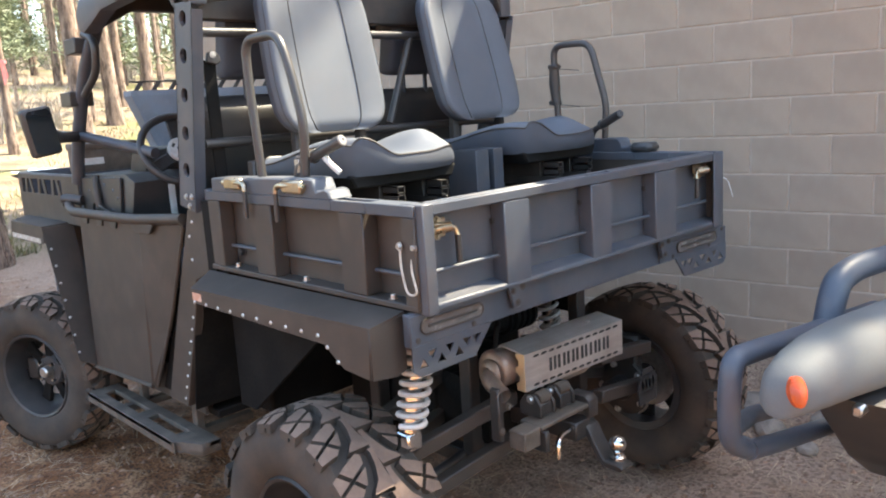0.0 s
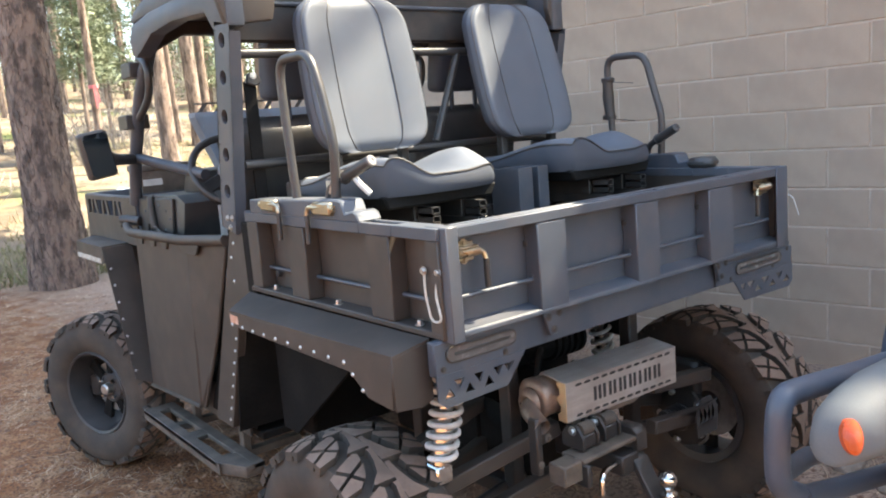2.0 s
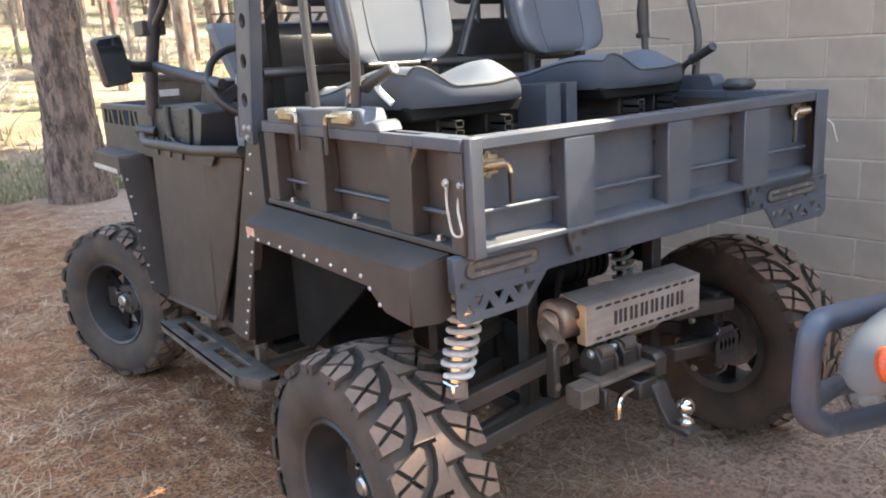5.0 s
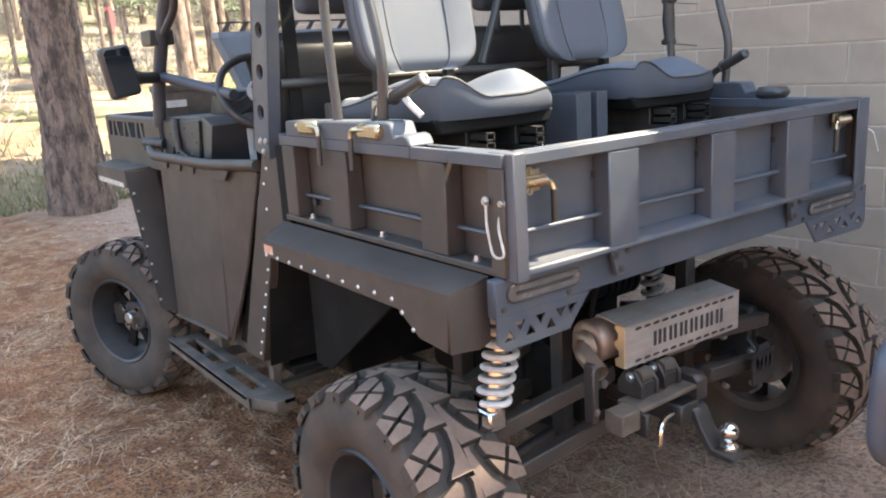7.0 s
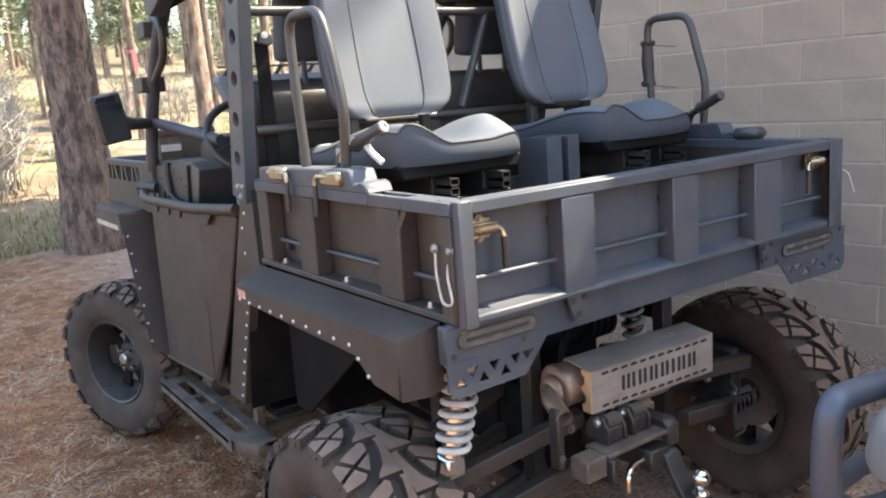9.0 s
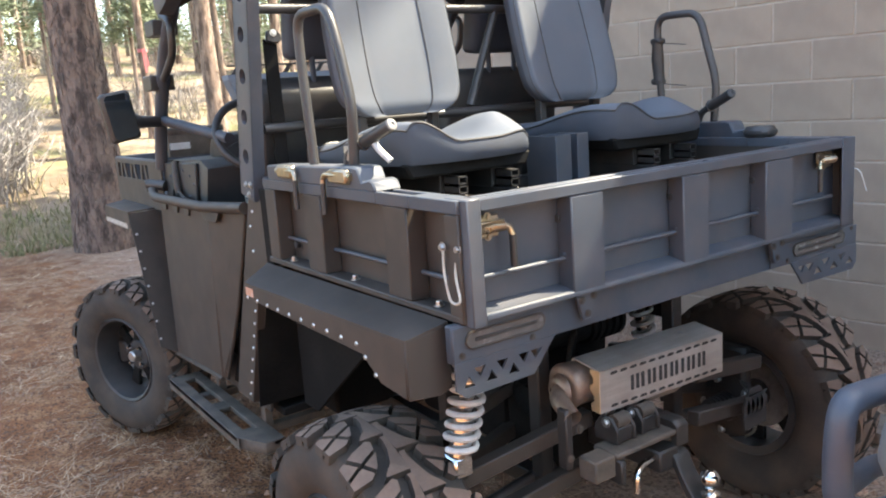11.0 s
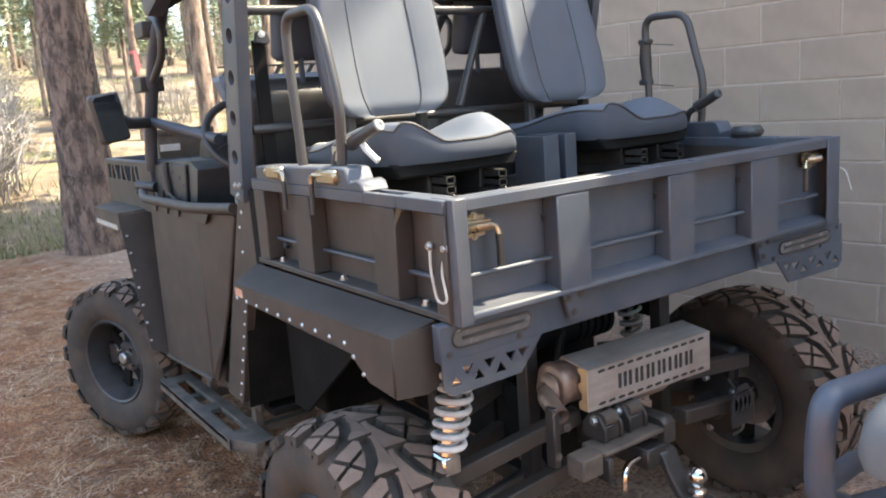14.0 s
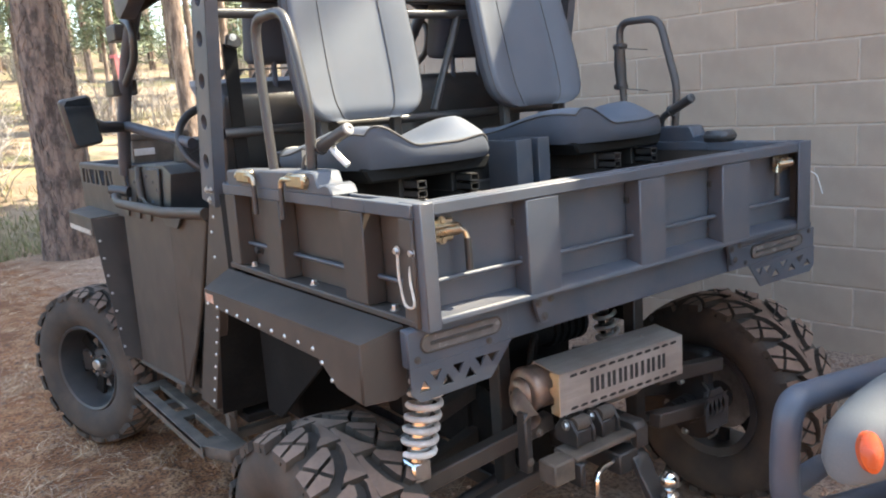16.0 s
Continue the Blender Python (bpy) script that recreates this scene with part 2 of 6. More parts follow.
def bevelled(bm, geom_edges, w, seg=1):
    if w > 0:
        bmesh.ops.bevel(bm, geom=geom_edges, offset=w, segments=seg, affect="EDGES", profile=0.6, clamp_overlap=True)


def box(bm, lo, hi, bevel=0.003, seg=1, m=None):
    b = bmesh.new()
    bmesh.ops.create_cube(b, size=1)
    for v in b.verts:
        v.co = Vector([lo[i] + (v.co[i] + 0.5) * (hi[i] - lo[i]) for i in range(3)])
    bevelled(b, b.edges[:], min(bevel, 0.45 * min(abs(hi[i] - lo[i]) for i in range(3))), seg)
    if m is not None:
        b.transform(m)
    merge(bm, b)
    return bm


def sheet(bm, pts, off):
    """A flat piece of sheet metal: its outline, and the offset of its other face."""
    b = bmesh.new()
    a = [b.verts.new(p) for p in pts]
    c = [b.verts.new(Vector(p) + Vector(off)) for p in pts]
    b.faces.new(a)
    b.faces.new(c[::-1])
    for i in range(len(a)):
        j = (i + 1) % len(a)
        b.faces.new((a[i], c[i], c[j], a[j]))
    bmesh.ops.recalc_face_normals(b, faces=b.faces)
    merge(bm, b)


def merge(bm, b):
    me = bpy.data.meshes.new("tmp")
    b.to_mesh(me)
    b.free()
    bm.from_mesh(me)
    bpy.data.meshes.remove(me)
    return bm


def prism(bm, poly, axis, lo, hi, bevel=0.003, seg=1):
    """A polygon in the two other axes (in order), pushed along axis from lo to hi."""
    b = bmesh.new()

    def put(p, w):
        c = list(p)
        c.insert("xyz".index(axis), w)
        return Vector(c)

    f = b.faces.new([b.verts.new(put(p, lo)) for p in poly])
    r = bmesh.ops.extrude_face_region(b, geom=[f])
    vec = Vector()
    vec["xyz".index(axis)] = hi - lo
    bmesh.ops.translate(b, verts=[v for v in r["geom"] if isinstance(v, bmesh.types.BMVert)], vec=vec)
    bmesh.ops.recalc_face_normals(b, faces=b.faces)
    bevelled(b, b.edges[:], bevel, seg)
    return merge(bm, b)


def rounded(points, radius, steps=5):
    """A polyline with its corners rounded."""
    pts = [Vector(p) for p in points]
    out = [pts[0]]
    for a, b, c in zip(pts, pts[1:], pts[2:]):
        r = min(radius, (a - b).length * 0.48, (c - b).length * 0.48)
        p, q = b + (a - b).normalized() * r, b + (c - b).normalized() * r
        out += [p.lerp(b, t).lerp(b.lerp(q, t), t) for t in [i / steps for i in range(steps + 1)]]
    return out + [pts[-1]]


def tube(bm, pts, r, seg=12, cap=True, radii=None):
    pts = [Vector(p) for p in pts]
    rings, side = [], None
    for i, p in enumerate(pts):
        d = (pts[min(i + 1, len(pts) - 1)] - pts[max(i - 1, 0)]).normalized()
        if side is None:
            side = d.cross(Vector((0, 0, 1)) if abs(d.z) < 0.9 else Vector((0, 1, 0))).normalized()
        side = (side - d * side.dot(d)).normalized()
        up = d.cross(side)
        rr = radii[i] if radii else r
        rings.append([bm.verts.new(p + rr * (math.cos(a) * side + math.sin(a) * up)) for a in [2 * math.pi * k / seg for k in range(seg)]])
    for a, b in zip(rings, rings[1:]):
        for k in range(seg):
            bm.faces.new((a[k], a[(k + 1) % seg], b[(k + 1) % seg], b[k]))
    if cap:
        bm.faces.new(rings[0][::-1])
        bm.faces.new(rings[-1])
    return bm


def rod(bm, a, b, r, seg=12):
    return tube(bm, [a, b], r, seg)


def revolve(bm, profile, seg=48, m=None, closed=False):
    """Profile of (radius, along) turned about the local z axis."""
    rings = []
    for k in range(seg):
        a = 2 * math.pi * k / seg
        ring = []
        for r, h in profile:
            p = Vector((r * math.cos(a), r * math.sin(a), h))
            ring.append(bm.verts.new(m @ p if m is not None else p))
        rings.append(ring)
    n = len(profile)
    for k in range(seg):
        a, b = rings[k], rings[(k + 1) % seg]
        for i in range(n if closed else n - 1):
            j = (i + 1) % n
            bm.faces.new((a[i], b[i], b[j], a[j]))
    return bm


def bolt(bm, p, axis, r=0.009, h=0.007):
    """A hexagon head with a washer at p, standing along axis."""
    d = Vector(axis).normalized()
    m = Matrix.Translation(p) @ d.to_track_quat("Z", "Y").to_matrix().to_4x4()
    revolve(bm, [(0.0001, 0.002), (r * 1.5, 0.002), (r * 1.5, 0.0)], 12, m)
    revolve(bm, [(0.0001, h), (r * 0.85, h), (r, h * 0.8), (r, 0.0)], 6, m)
    return bm


def B():
    return bmesh.new()


SMALL = {}


def hardware(name, parent, p, axis, r=0.006, h=0.004, material=None, label=""):
    """A rivet or a bolt head as a part of its own; alike ones share one mesh."""
    key = (name, r, h, material)
    if key not in SMALL:
        bm = B()
        if name == "rivet":
            revolve(bm, [(0.0001, h), (r * 0.66, h * 0.88), (r, 0.0)], 10)
        else:
            bolt(bm, (0, 0, 0), (0, 0, 1), r, h)
        me = bpy.data.meshes.new(name)
        bm.to_mesh(me)
        bm.free()
        me.materials.append(material or ZINC)
        SMALL[key] = me
    ob = new(name, SMALL[key])
    ob.parent = parent
    ob.matrix_basis = Matrix.Translation(Vector(p) - ORIGIN[parent]) @ Vector(axis).normalized().to_track_quat("Z", "Y").to_matrix().to_4x4()
    return tagged(ob, label)


# ---- ground ----
def rise(x, y):
    """The height of the ground."""
    d = max(0.0, y - 9.0)
    h = 0.118 * d * d / (d + 5.0) if d < 100 else 11.24 + (d - 100) * 0.03
    away = min(1.0, max(0.0, (math.hypot(x + 0.1, y - 1.3) - 2.2) / 4))
    bumps = 0.10 * noise.noise(Vector((x * 0.35, y * 0.35, 0.3))) + 0.03 * noise.noise(Vector((x * 1.3, y * 1.3, 7.3)))
    near = 0.012 * noise.noise(Vector((x * 3.1, y * 3.1, 2.0)))
    left = 0.06 * max(0.0, -x - 2.0) if y < 12 else 0.06 * max(0.0, -x - 2.0) * 0.6
    # an unseen slope added at the left, to bounce warm light on the vehicle
    bounce_hill = min(3.5, 0.40 * max(0.0, -x - 9.0)) * min(1.0, max(0.0, (14 - y) / 10))
    bank = 0.07 * min(1.0, max(0.0, (x - 1.35) / 0.7)) if -8 < y < 7 else 0.0
    return h + bumps * away + near + min(left, 0.8) * away + bounce_hill + bank - 0.005


def ground():
    near = lambda a, b, s: [a + s * i for i in range(int((b - a) / s))]  # noqa: E731
    xs = [-900, -400, -200, -120, -80, -50, -35, -28, -24, -20, -16, -12] + near(-9, 9, 0.2) + [9, 12, 16, 24, 35, 50, 80, 120, 200, 400, 900]
    ys = [-900, -300, -120, -60, -30, -18, -12, -8] + near(-5, 16, 0.2) + [16, 18, 21, 25, 30, 36, 44, 54, 66, 80, 110, 160, 260, 500, 900]
    verts = [(x, y, rise(x, y)) for y in ys for x in xs]
    w = len(xs)
    faces = [(j * w + i, j * w + i + 1, (j + 1) * w + i + 1, (j + 1) * w + i) for j in range(len(ys) - 1) for i in range(w - 1)]
    me = bpy.data.meshes.new("ground")
    me.from_pydata(verts, [], faces)
    me.materials.append(DIRT)
    me.shade_smooth()
    tagged(new("ground", me), "brown dirt covered with pine needles and bark", "ground", kind="structure")


ground()

# ---- block wall ----
WALL_A, WALL_D, COURSE = 0.124, 2.30, 0.200
WALL_M = Matrix.Translation((WALL_D * math.cos(WALL_A), WALL_D * math.sin(WALL_A), 0)) @ Matrix.Rotation(WALL_A, 4, "Z")
# in the wall's own frame x points into the wall, y runs along it, z is up
ALONG0 = 0.562


def wall():
    bm = B()
    box(bm, (0.004, -7.0, -0.3), (0.20, 5.30, 4.2), 0.0)
    bm.transform(WALL_M)
    w = part("wall_east", bm, MORTAR, None, smooth=False, at=WALL_M.translation)
    tagged(w, "tan painted concrete block wall with pale mortar joints", "wall", kind="structure")
    bm = B()
    box(bm, (0.2, 5.10, -0.3), (3.0, 5.30, 4.2), 0.0)
    bm.transform(WALL_M)
    tagged(part("wall_north", bm, BLOCK, None, smooth=False, at=WALL_M @ Vector((0.2, 5.3, 0))), "tan block end wall of the building", "wall", kind="structure")
    bm = B()
    box(bm, (0.02, -7.3, 4.2), (3.1, 5.4, 4.22), 0.005)
    bm.transform(WALL_M)
    tagged(part("roof", bm, ROOFING, None, at=WALL_M @ Vector((0, 0, 3.9))), "flat metal roof edge of the building", "roof", kind="structure")
    # unseen eave, added to keep skylight off the top of the wall
    bm = B()
    prism(bm, [(-0.42, 2.98), (0.0, 3.03), (0.0, 3.10), (-0.42, 3.05)], "y", -7.2, 5.35, 0.004)
    bm.transform(WALL_M)
    tagged(part("unseen_eave", bm, ROOFING, None, at=WALL_M @ Vector((0, 0, 3.0))), "unseen metal eave added to dim the top of the block wall", "roof", kind="structure")
    # unseen canopy added over the wall, to throw the slanting shade on the tailgate
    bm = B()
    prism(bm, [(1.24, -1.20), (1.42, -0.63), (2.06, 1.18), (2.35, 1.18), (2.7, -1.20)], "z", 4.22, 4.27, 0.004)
    tagged(part("shade_canopy", bm, ROOFING, None, at=(2.3, 0.0, 4.22)), "unseen metal canopy added to shade the tailgate and seats", "roof", kind="structure")
    return w


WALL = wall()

# ---- utility vehicle ----
UTV = root("utility_vehicle", (-0.03, 1.3, 0), "dark grey four-wheel utility vehicle with cargo bed and jump seats", "utility vehicle")
LEFT, RIGHT = -0.745, 0.690          # outer faces of the bed
TOP, LOW = 1.260, 1.015              # bed rail and bed bottom


def bed():
    # floor
    bm = B()
    box(bm, (LEFT + 0.045, 0.05, LOW - 0.01), (RIGHT - 0.045, 1.04, LOW + 0.012), 0.002)
    for i in range(9):
        box(bm, (LEFT + 0.1 + i * 0.15, 0.06, LOW + 0.012), (LEFT + 0.16 + i * 0.15, 1.03, LOW + 0.02), 0.003)
    part("bed_floor", bm, COAT, UTV)
    # front wall of the bed
    bm = B()
    box(bm, (LEFT + 0.02, 1.00, LOW), (RIGHT - 0.02, 1.04, TOP), 0.003)
    part("bed_front", bm, COAT, UTV)
    for side, x0 in ((1, LEFT), (-1, RIGHT)):
        X = lambda d: x0 + side * d  # noqa: E731
        bx = lambda bm, d0, d1, y0, y1, z0, z1, bv=0.003: box(bm, (min(X(d0), X(d1)), y0, z0), (max(X(d0), X(d1)), y1, z1), bv)  # noqa: E731
        bm = B()
        bx(bm, 0.050, 0.056, 0.03, 1.03, LOW, TOP - 0.002, 0.001)
        panel = part("bed_side", bm, COAT_SOFT, UTV, "dark grey ribbed bed side panel")
        # top rail with a slot
        for d0, d1, ya, yb in ((0.0, 0.058, 0.33, 0.99), (0.0, 0.016, 0.19, 0.33), (0.044, 0.058, 0.19, 0.33), (0.0, 0.058, 0.02, 0.19)):
            bm = B()
            bx(bm, d0, d1, ya, yb, TOP - 0.028, TOP, 0.002)
            part("top_rail", bm, COAT, panel)
        bm = B()
        bx(bm, 0.0, 0.052, 0.03, 1.0, LOW - 0.004, LOW + 0.012)
        part("bottom_lip", bm, COAT_SOFT, panel)
        for y0, y1, z0, z1 in ((0.02, 0.066, LOW - 0.005, TOP - 0.028), (0.208, 0.306, LOW + 0.012, TOP - 0.028), (0.622, 0.722, LOW + 0.012, TOP - 0.028), (0.915, 0.985, LOW + 0.012, TOP - 0.028)):
            bm = B()
            bx(bm, 0.001, 0.050, y0, y1, z0, z1)
            part("rib", bm, COAT_SOFT, panel)
        for y0, y1 in ((0.066, 0.208), (0.306, 0.622), (0.722, 0.915)):
            bm = B()
            rod(bm, (X(0.034), y0, 1.088), (X(0.034), y1, 1.088), 0.0055, 10)
            part("rod", bm, COAT, panel)
        for y in (0.135, 0.503, 0.868, 0.95):
            hardware("bolt", panel, (X(0.022), y, LOW + 0.012), (0, 0, 1), 0.008, 0.012)
        hardware("bolt", panel, (X(0.050), 0.88, 1.070), (-side, 0, 0), 0.012, 0.016, PLASTIC, "dark lock nut")


def tailgate():
    bm = B()
    box(bm, (-0.705, 0.048, LOW + 0.004), (0.645, 0.054, TOP - 0.004), 0.001)
    g = part("tailgate", bm, COAT, UTV, "dark grey ribbed tailgate, closed")
    # top rail: two strips and the bridges between its slots
    for ya, yb in ((0.0, 0.012), (0.034, 0.056)):
        bm = B()
        box(bm, (-0.702, ya, TOP - 0.026), (0.645, yb, TOP), 0.003)
        part("top_rail", bm, COAT, g)
    for x0, x1 in ((-0.702, -0.10), (0.02, 0.30), (0.36, 0.645)):
        bm = B()
        box(bm, (x0, 0.010, TOP - 0.026), (x1, 0.036, TOP - 0.001), 0.001)
        part("rail_bridge", bm, COAT, g)
    bm = B()
    prism(bm, [(0.0, LOW), (0.052, LOW), (0.052, LOW + 0.024), (0.006, LOW + 0.014), (0.0, LOW + 0.010)], "x", -0.70, 0.645, 0.001)
    part("bottom_lip", bm, COAT, g)
    for x0, x1 in ((-0.461, -0.364), (-0.098, -0.002), (0.232, 0.355)):
        bm = B()
        box(bm, (x0, 0.0005, LOW + 0.006), (x1, 0.048, TOP - 0.0265), 0.003)
        part("rib", bm, COAT, g)
    # end posts
    bm = B()
    prism(bm, [(-0.736, -0.004), (-0.702, -0.004), (-0.702, 0.012), (-0.722, 0.014), (-0.722, 0.070), (-0.736, 0.074)], "z", LOW - 0.010, TOP + 0.002, 0.0025)
    part("end_post", bm, COAT, g)
    bm = B()
    prism(bm, [(0.590, -0.004), (0.655, -0.004), (0.659, 0.0), (0.659, 0.068), (0.6455, 0.066), (0.6455, 0.014), (0.590, -0.0005)], "z", LOW - 0.005, TOP + 0.003, 0.0025)
    part("end_post", bm, COAT, g)
    for x0, x1 in ((-0.702, -0.461), (-0.364, -0.098), (-0.002, 0.232), (0.355, 0.590)):
        bm = B()
        rod(bm, (x0, 0.026, 1.098), (x1, 0.026, 1.098), 0.0055, 10)
        part("rod", bm, COAT, g)
    for x in (-0.472, -0.108, 0.222):
        bm = B()
        box(bm, (x + 0.004, 0.034, 1.176), (x + 0.0095, 0.046, 1.192), 0.001)
        part("clip", bm, PLASTIC, g)
        hardware("bolt", g, (x + 0.009, 0.026, 1.105), (-1, 0, 0), 0.005, 0.004, COAT)
    latch(g, Vector((-0.662, 0.022, 1.196)), 1)
    latch(g, Vector((0.555, 0.022, 1.205)), -1)


def latch(parent, p, s):
    """A spring pin latch: bracket, coil and bent handle with a sleeve."""
    bm = B()
    box(bm, p + Vector((-0.045 * s if s > 0 else -0.03, 0.010, -0.022)), p + Vector((0.03 if s > 0 else 0.045, 0.018, 0.024)), 0.003)
    for dz in (-0.019, 0.021):
        bolt(bm, p + Vector((0.0, 0.010, dz)), (0, -1, 0), 0.006, 0.006)
    box(bm, p + Vector((-0.030, -0.010, 0.010)), p + Vector((0.030, 0.014, 0.014)), 0.001)
    part("latch", bm, BRASS, parent, "yellow zinc spring latch with bent handle")
    bm = B()
    turns = [p + Vector(((k / 120 - 0.5) * 0.066, 0.010 * math.cos(k * 0.72), 0.010 * math.sin(k * 0.72))) for k in range(121)]
    e = Vector((0.046 * s, -0.004, 0.0))
    tube(bm, rounded([p + Vector((-0.05 * s, 0, 0)), p + e, p + e + Vector((0.004 * s, -0.006, -0.034))], 0.016), 0.0062, 10)
    tube(bm, turns, 0.0020, 6)
    part("handle", bm, BRASS, parent, "yellow zinc bent latch handle")
    bm = B()
    tube(bm, [p + e + Vector((0.003 * s, -0.005, -0.020)), p + e + Vector((0.003 * s, -0.006, -0.085))], 0.0076, 10)
    part("grip", bm, BLACK, parent, "black rubber grip sleeve")


def side_latches():
    """Two pin latches on each bar foot."""
    for s, x in ((1, LEFT), (-1, RIGHT)):
        for y, f in ((0.80, -1), (0.487, 1)):
            bm = B()
            c = Vector((x - s * 0.002, y, 1.287))
            box(bm, c + Vector((-0.012, -0.045, -0.016)), c + Vector((0.012, 0.045, 0.018)), 0.005)
            rod(bm, c + Vector((0, -0.055, 0.002)), c + Vector((0, 0.062, 0.002)), 0.0095)
            pin = part("latch", bm, BRASS, UTV, "yellow zinc pin latch")
            bm = B()
            hy = 0.074 * f
            tube(bm, rounded([c + Vector((-0.004 * s, -0.02 * f, 0.004)), c + Vector((-0.010 * s, hy, 0.004)), c + Vector((-0.012 * s, hy, -0.05))], 0.02), 0.0068, 10)
            part("handle", bm, BRASS, pin)
            bm = B()
            tube(bm, [c + Vector((-0.012 * s, hy, -0.018)), c + Vector((-0.013 * s, hy, -0.095))], 0.0072, 10)
            part("grip", bm, PLASTIC, pin, "dark handle sleeve")


def loop_cord():
    for x in (-0.748,):
        a, b = Vector((-0.750, 0.066, 1.166)), Vector((-0.740, 0.028, 1.164))
        low = Vector((-0.757, 0.030, 1.055))
        bm = B()
        tube(bm, rounded([a, a + Vector((-0.006, -0.006, -0.05)), low + Vector((0, 0.012, 0.0)), low + Vector((0.002, -0.022, 0.004)), b + Vector((-0.006, 0.008, -0.05)), b + Vector((0, 0.008, -0.02)), b], 0.05, 6), 0.0028, 8)
        c = part("tether", bm, CORD, UTV, "pale coated cable loop tethering the tailgate")
        hardware("bolt", c, a, (-1, 0, 0), 0.007, 0.008)
        hardware("bolt", c, b, (-1, 0, 0), 0.007, 0.008)
    bm = B()
    p = Vector((0.660, 0.012, 1.175))
    tube(bm, rounded([p, p + Vector((0.02, -0.02, -0.012)), p + Vector((0.042, -0.028, -0.075))], 0.04, 6), 0.0016, 6)
    part("wire", bm, WHITE, UTV, "thin white wire end")


def stadium(x0, x1, z0, z1, n=8):
    """A long rounded outline in x and z."""
    r, zc = (z1 - z0) / 2, (z0 + z1) / 2
    right = [(x1 - r + r * math.cos(a), zc + r * math.sin(a)) for a in [math.pi * (k / n - 0.5) for k in range(n + 1)]]
    left = [(x0 + r - r * math.cos(a), zc - r * math.sin(a)) for a in [math.pi * (k / n - 0.5) for k in range(n + 1)]]
    return right + left


def pierced(bm, outer, holes, y0, y1):
    """A plate in x and z with holes through it."""
    b = bmesh.new()
    edges = []
    for loop in [outer] + holes:
        vs = [b.verts.new((x, y0, z)) for x, z in loop]
        edges += [b.edges.new((p, q)) for p, q in zip(vs, vs[1:] + vs[:1])]
    bmesh.ops.triangle_fill(b, use_beauty=True, use_dissolve=False, edges=edges)
    r = bmesh.ops.extrude_face_region(b, geom=b.faces[:])
    bmesh.ops.translate(b, verts=[v for v in r["geom"] if isinstance(v, bmesh.types.BMVert)], vec=(0, y1 - y0, 0))
    bmesh.ops.recalc_face_normals(b, faces=b.faces)
    return merge(bm, b)


def rear_plates():
    bm = B()
    box(bm, (-0.768, 0.032, 0.930), (0.728, 0.056, 1.010), 0.003)
    c = part("rear_crossmember", bm, COAT, UTV, "dark grey rear crossmember plate")
    for s in (1, -1):
        X = (lambda d: -0.768 + d) if s > 0 else (lambda d: 0.735 - d)
        W = 0.262 if s > 0 else 0.44
        xa, xb = sorted((X(0.0), X(W)))
        bm = B()
        box(bm, (xa, 0.0275, 0.932), (xb, 0.0320, 1.006 if s > 0 else 0.992), 0.001)
        part("light_plate", bm, COAT, c)
        s0, s1 = sorted((X(0.030), X(0.238)) if s > 0 else (X(0.075), X(0.335)))
        zc = 0.976 if s > 0 else 0.968
        bm = B()
        prism(bm, stadium(s0, s1, zc - 0.017, zc + 0.017), "y", 0.0235, 0.0275, 0.001)
        part("marker_lens", bm, LENS, c, "long rounded smoked marker lens")
        bm = B()
        out = stadium(s0, s1, zc - 0.017, zc + 0.017)
        tube(bm, [(x, 0.0240, z) for x, z in out + out[:1]], 0.0030, 6, cap=False)
        part("lens_rim", bm, COAT_SOFT, c)
        bm = B()
        box(bm, (s0 + 0.022, 0.0215, zc - 0.004), (s1 - 0.022, 0.0245, zc + 0.004), 0.0012)
        part("lens_bar", bm, BLACK, c, "dark bar inside the lens")
        for d, z in ((0.020, 0.947), (0.205, 0.944)) if s > 0 else ((0.03, 0.985), (0.12, 0.944), (0.36, 0.944)):
            hardware("bolt", c, (X(d), 0.0275, z), (0, -1, 0), 0.005, 0.004, COAT_SOFT)
        # plate with triangular cut-outs hanging below
        d1, d2 = (0.268, 0.205) if s > 0 else (0.345, 0.285)
        zt, zb = 0.934, 0.862
        outer = [(X(0.0), zt), (X(0.0), zb + 0.014), (X(0.022), zb - 0.004), (X(d2), zb), (X(d1), zt)]
        holes = []
        k = 6
        for i in range(k):
            m0 = 0.018 + (d2 - 0.03) * i / k
            w = (d2 - 0.03) / k
            if i % 2:
                holes.append([(X(m0 - w * 0.15), zt - 0.016), (X(m0 + w * 1.15), zt - 0.016), (X(m0 + w * 0.5), zt - 0.044)])
            else:
                holes.append([(X(m0 - w * 0.15), zb + 0.014), (X(m0 + w * 0.5), zb + 0.044), (X(m0 + w * 1.15), zb + 0.014)])
        holes.append([(X(d2 - 0.012), zt - 0.016), (X(d2 + 0.030), zt - 0.016), (X(d2 + 0.004), zt - 0.042)])
        shrunk = []
        for h_ in holes:
            gx, gz = sum(q[0] for q in h_) / 3, sum(q[1] for q in h_) / 3
            shrunk.append([(gx + (q[0] - gx) * 0.78, gz + (q[1] - gz) * 0.78) for q in h_])
        bm = B()
        pierced(bm, outer, shrunk, 0.026, 0.031)
        part("truss_plate", bm, COAT, c, "plate with triangular cut-outs", smooth=False)
    # hinge tabs
    for x in (-0.415, 0.30):
        bm = B()
        prism(bm, [(x - 0.03, 1.012), (x + 0.035, 1.020), (x + 0.012, 0.955), (x - 0.012, 0.953)], "y", 0.010, 0.022, 0.002)
        t = part("hinge_tab", bm, COAT, c)
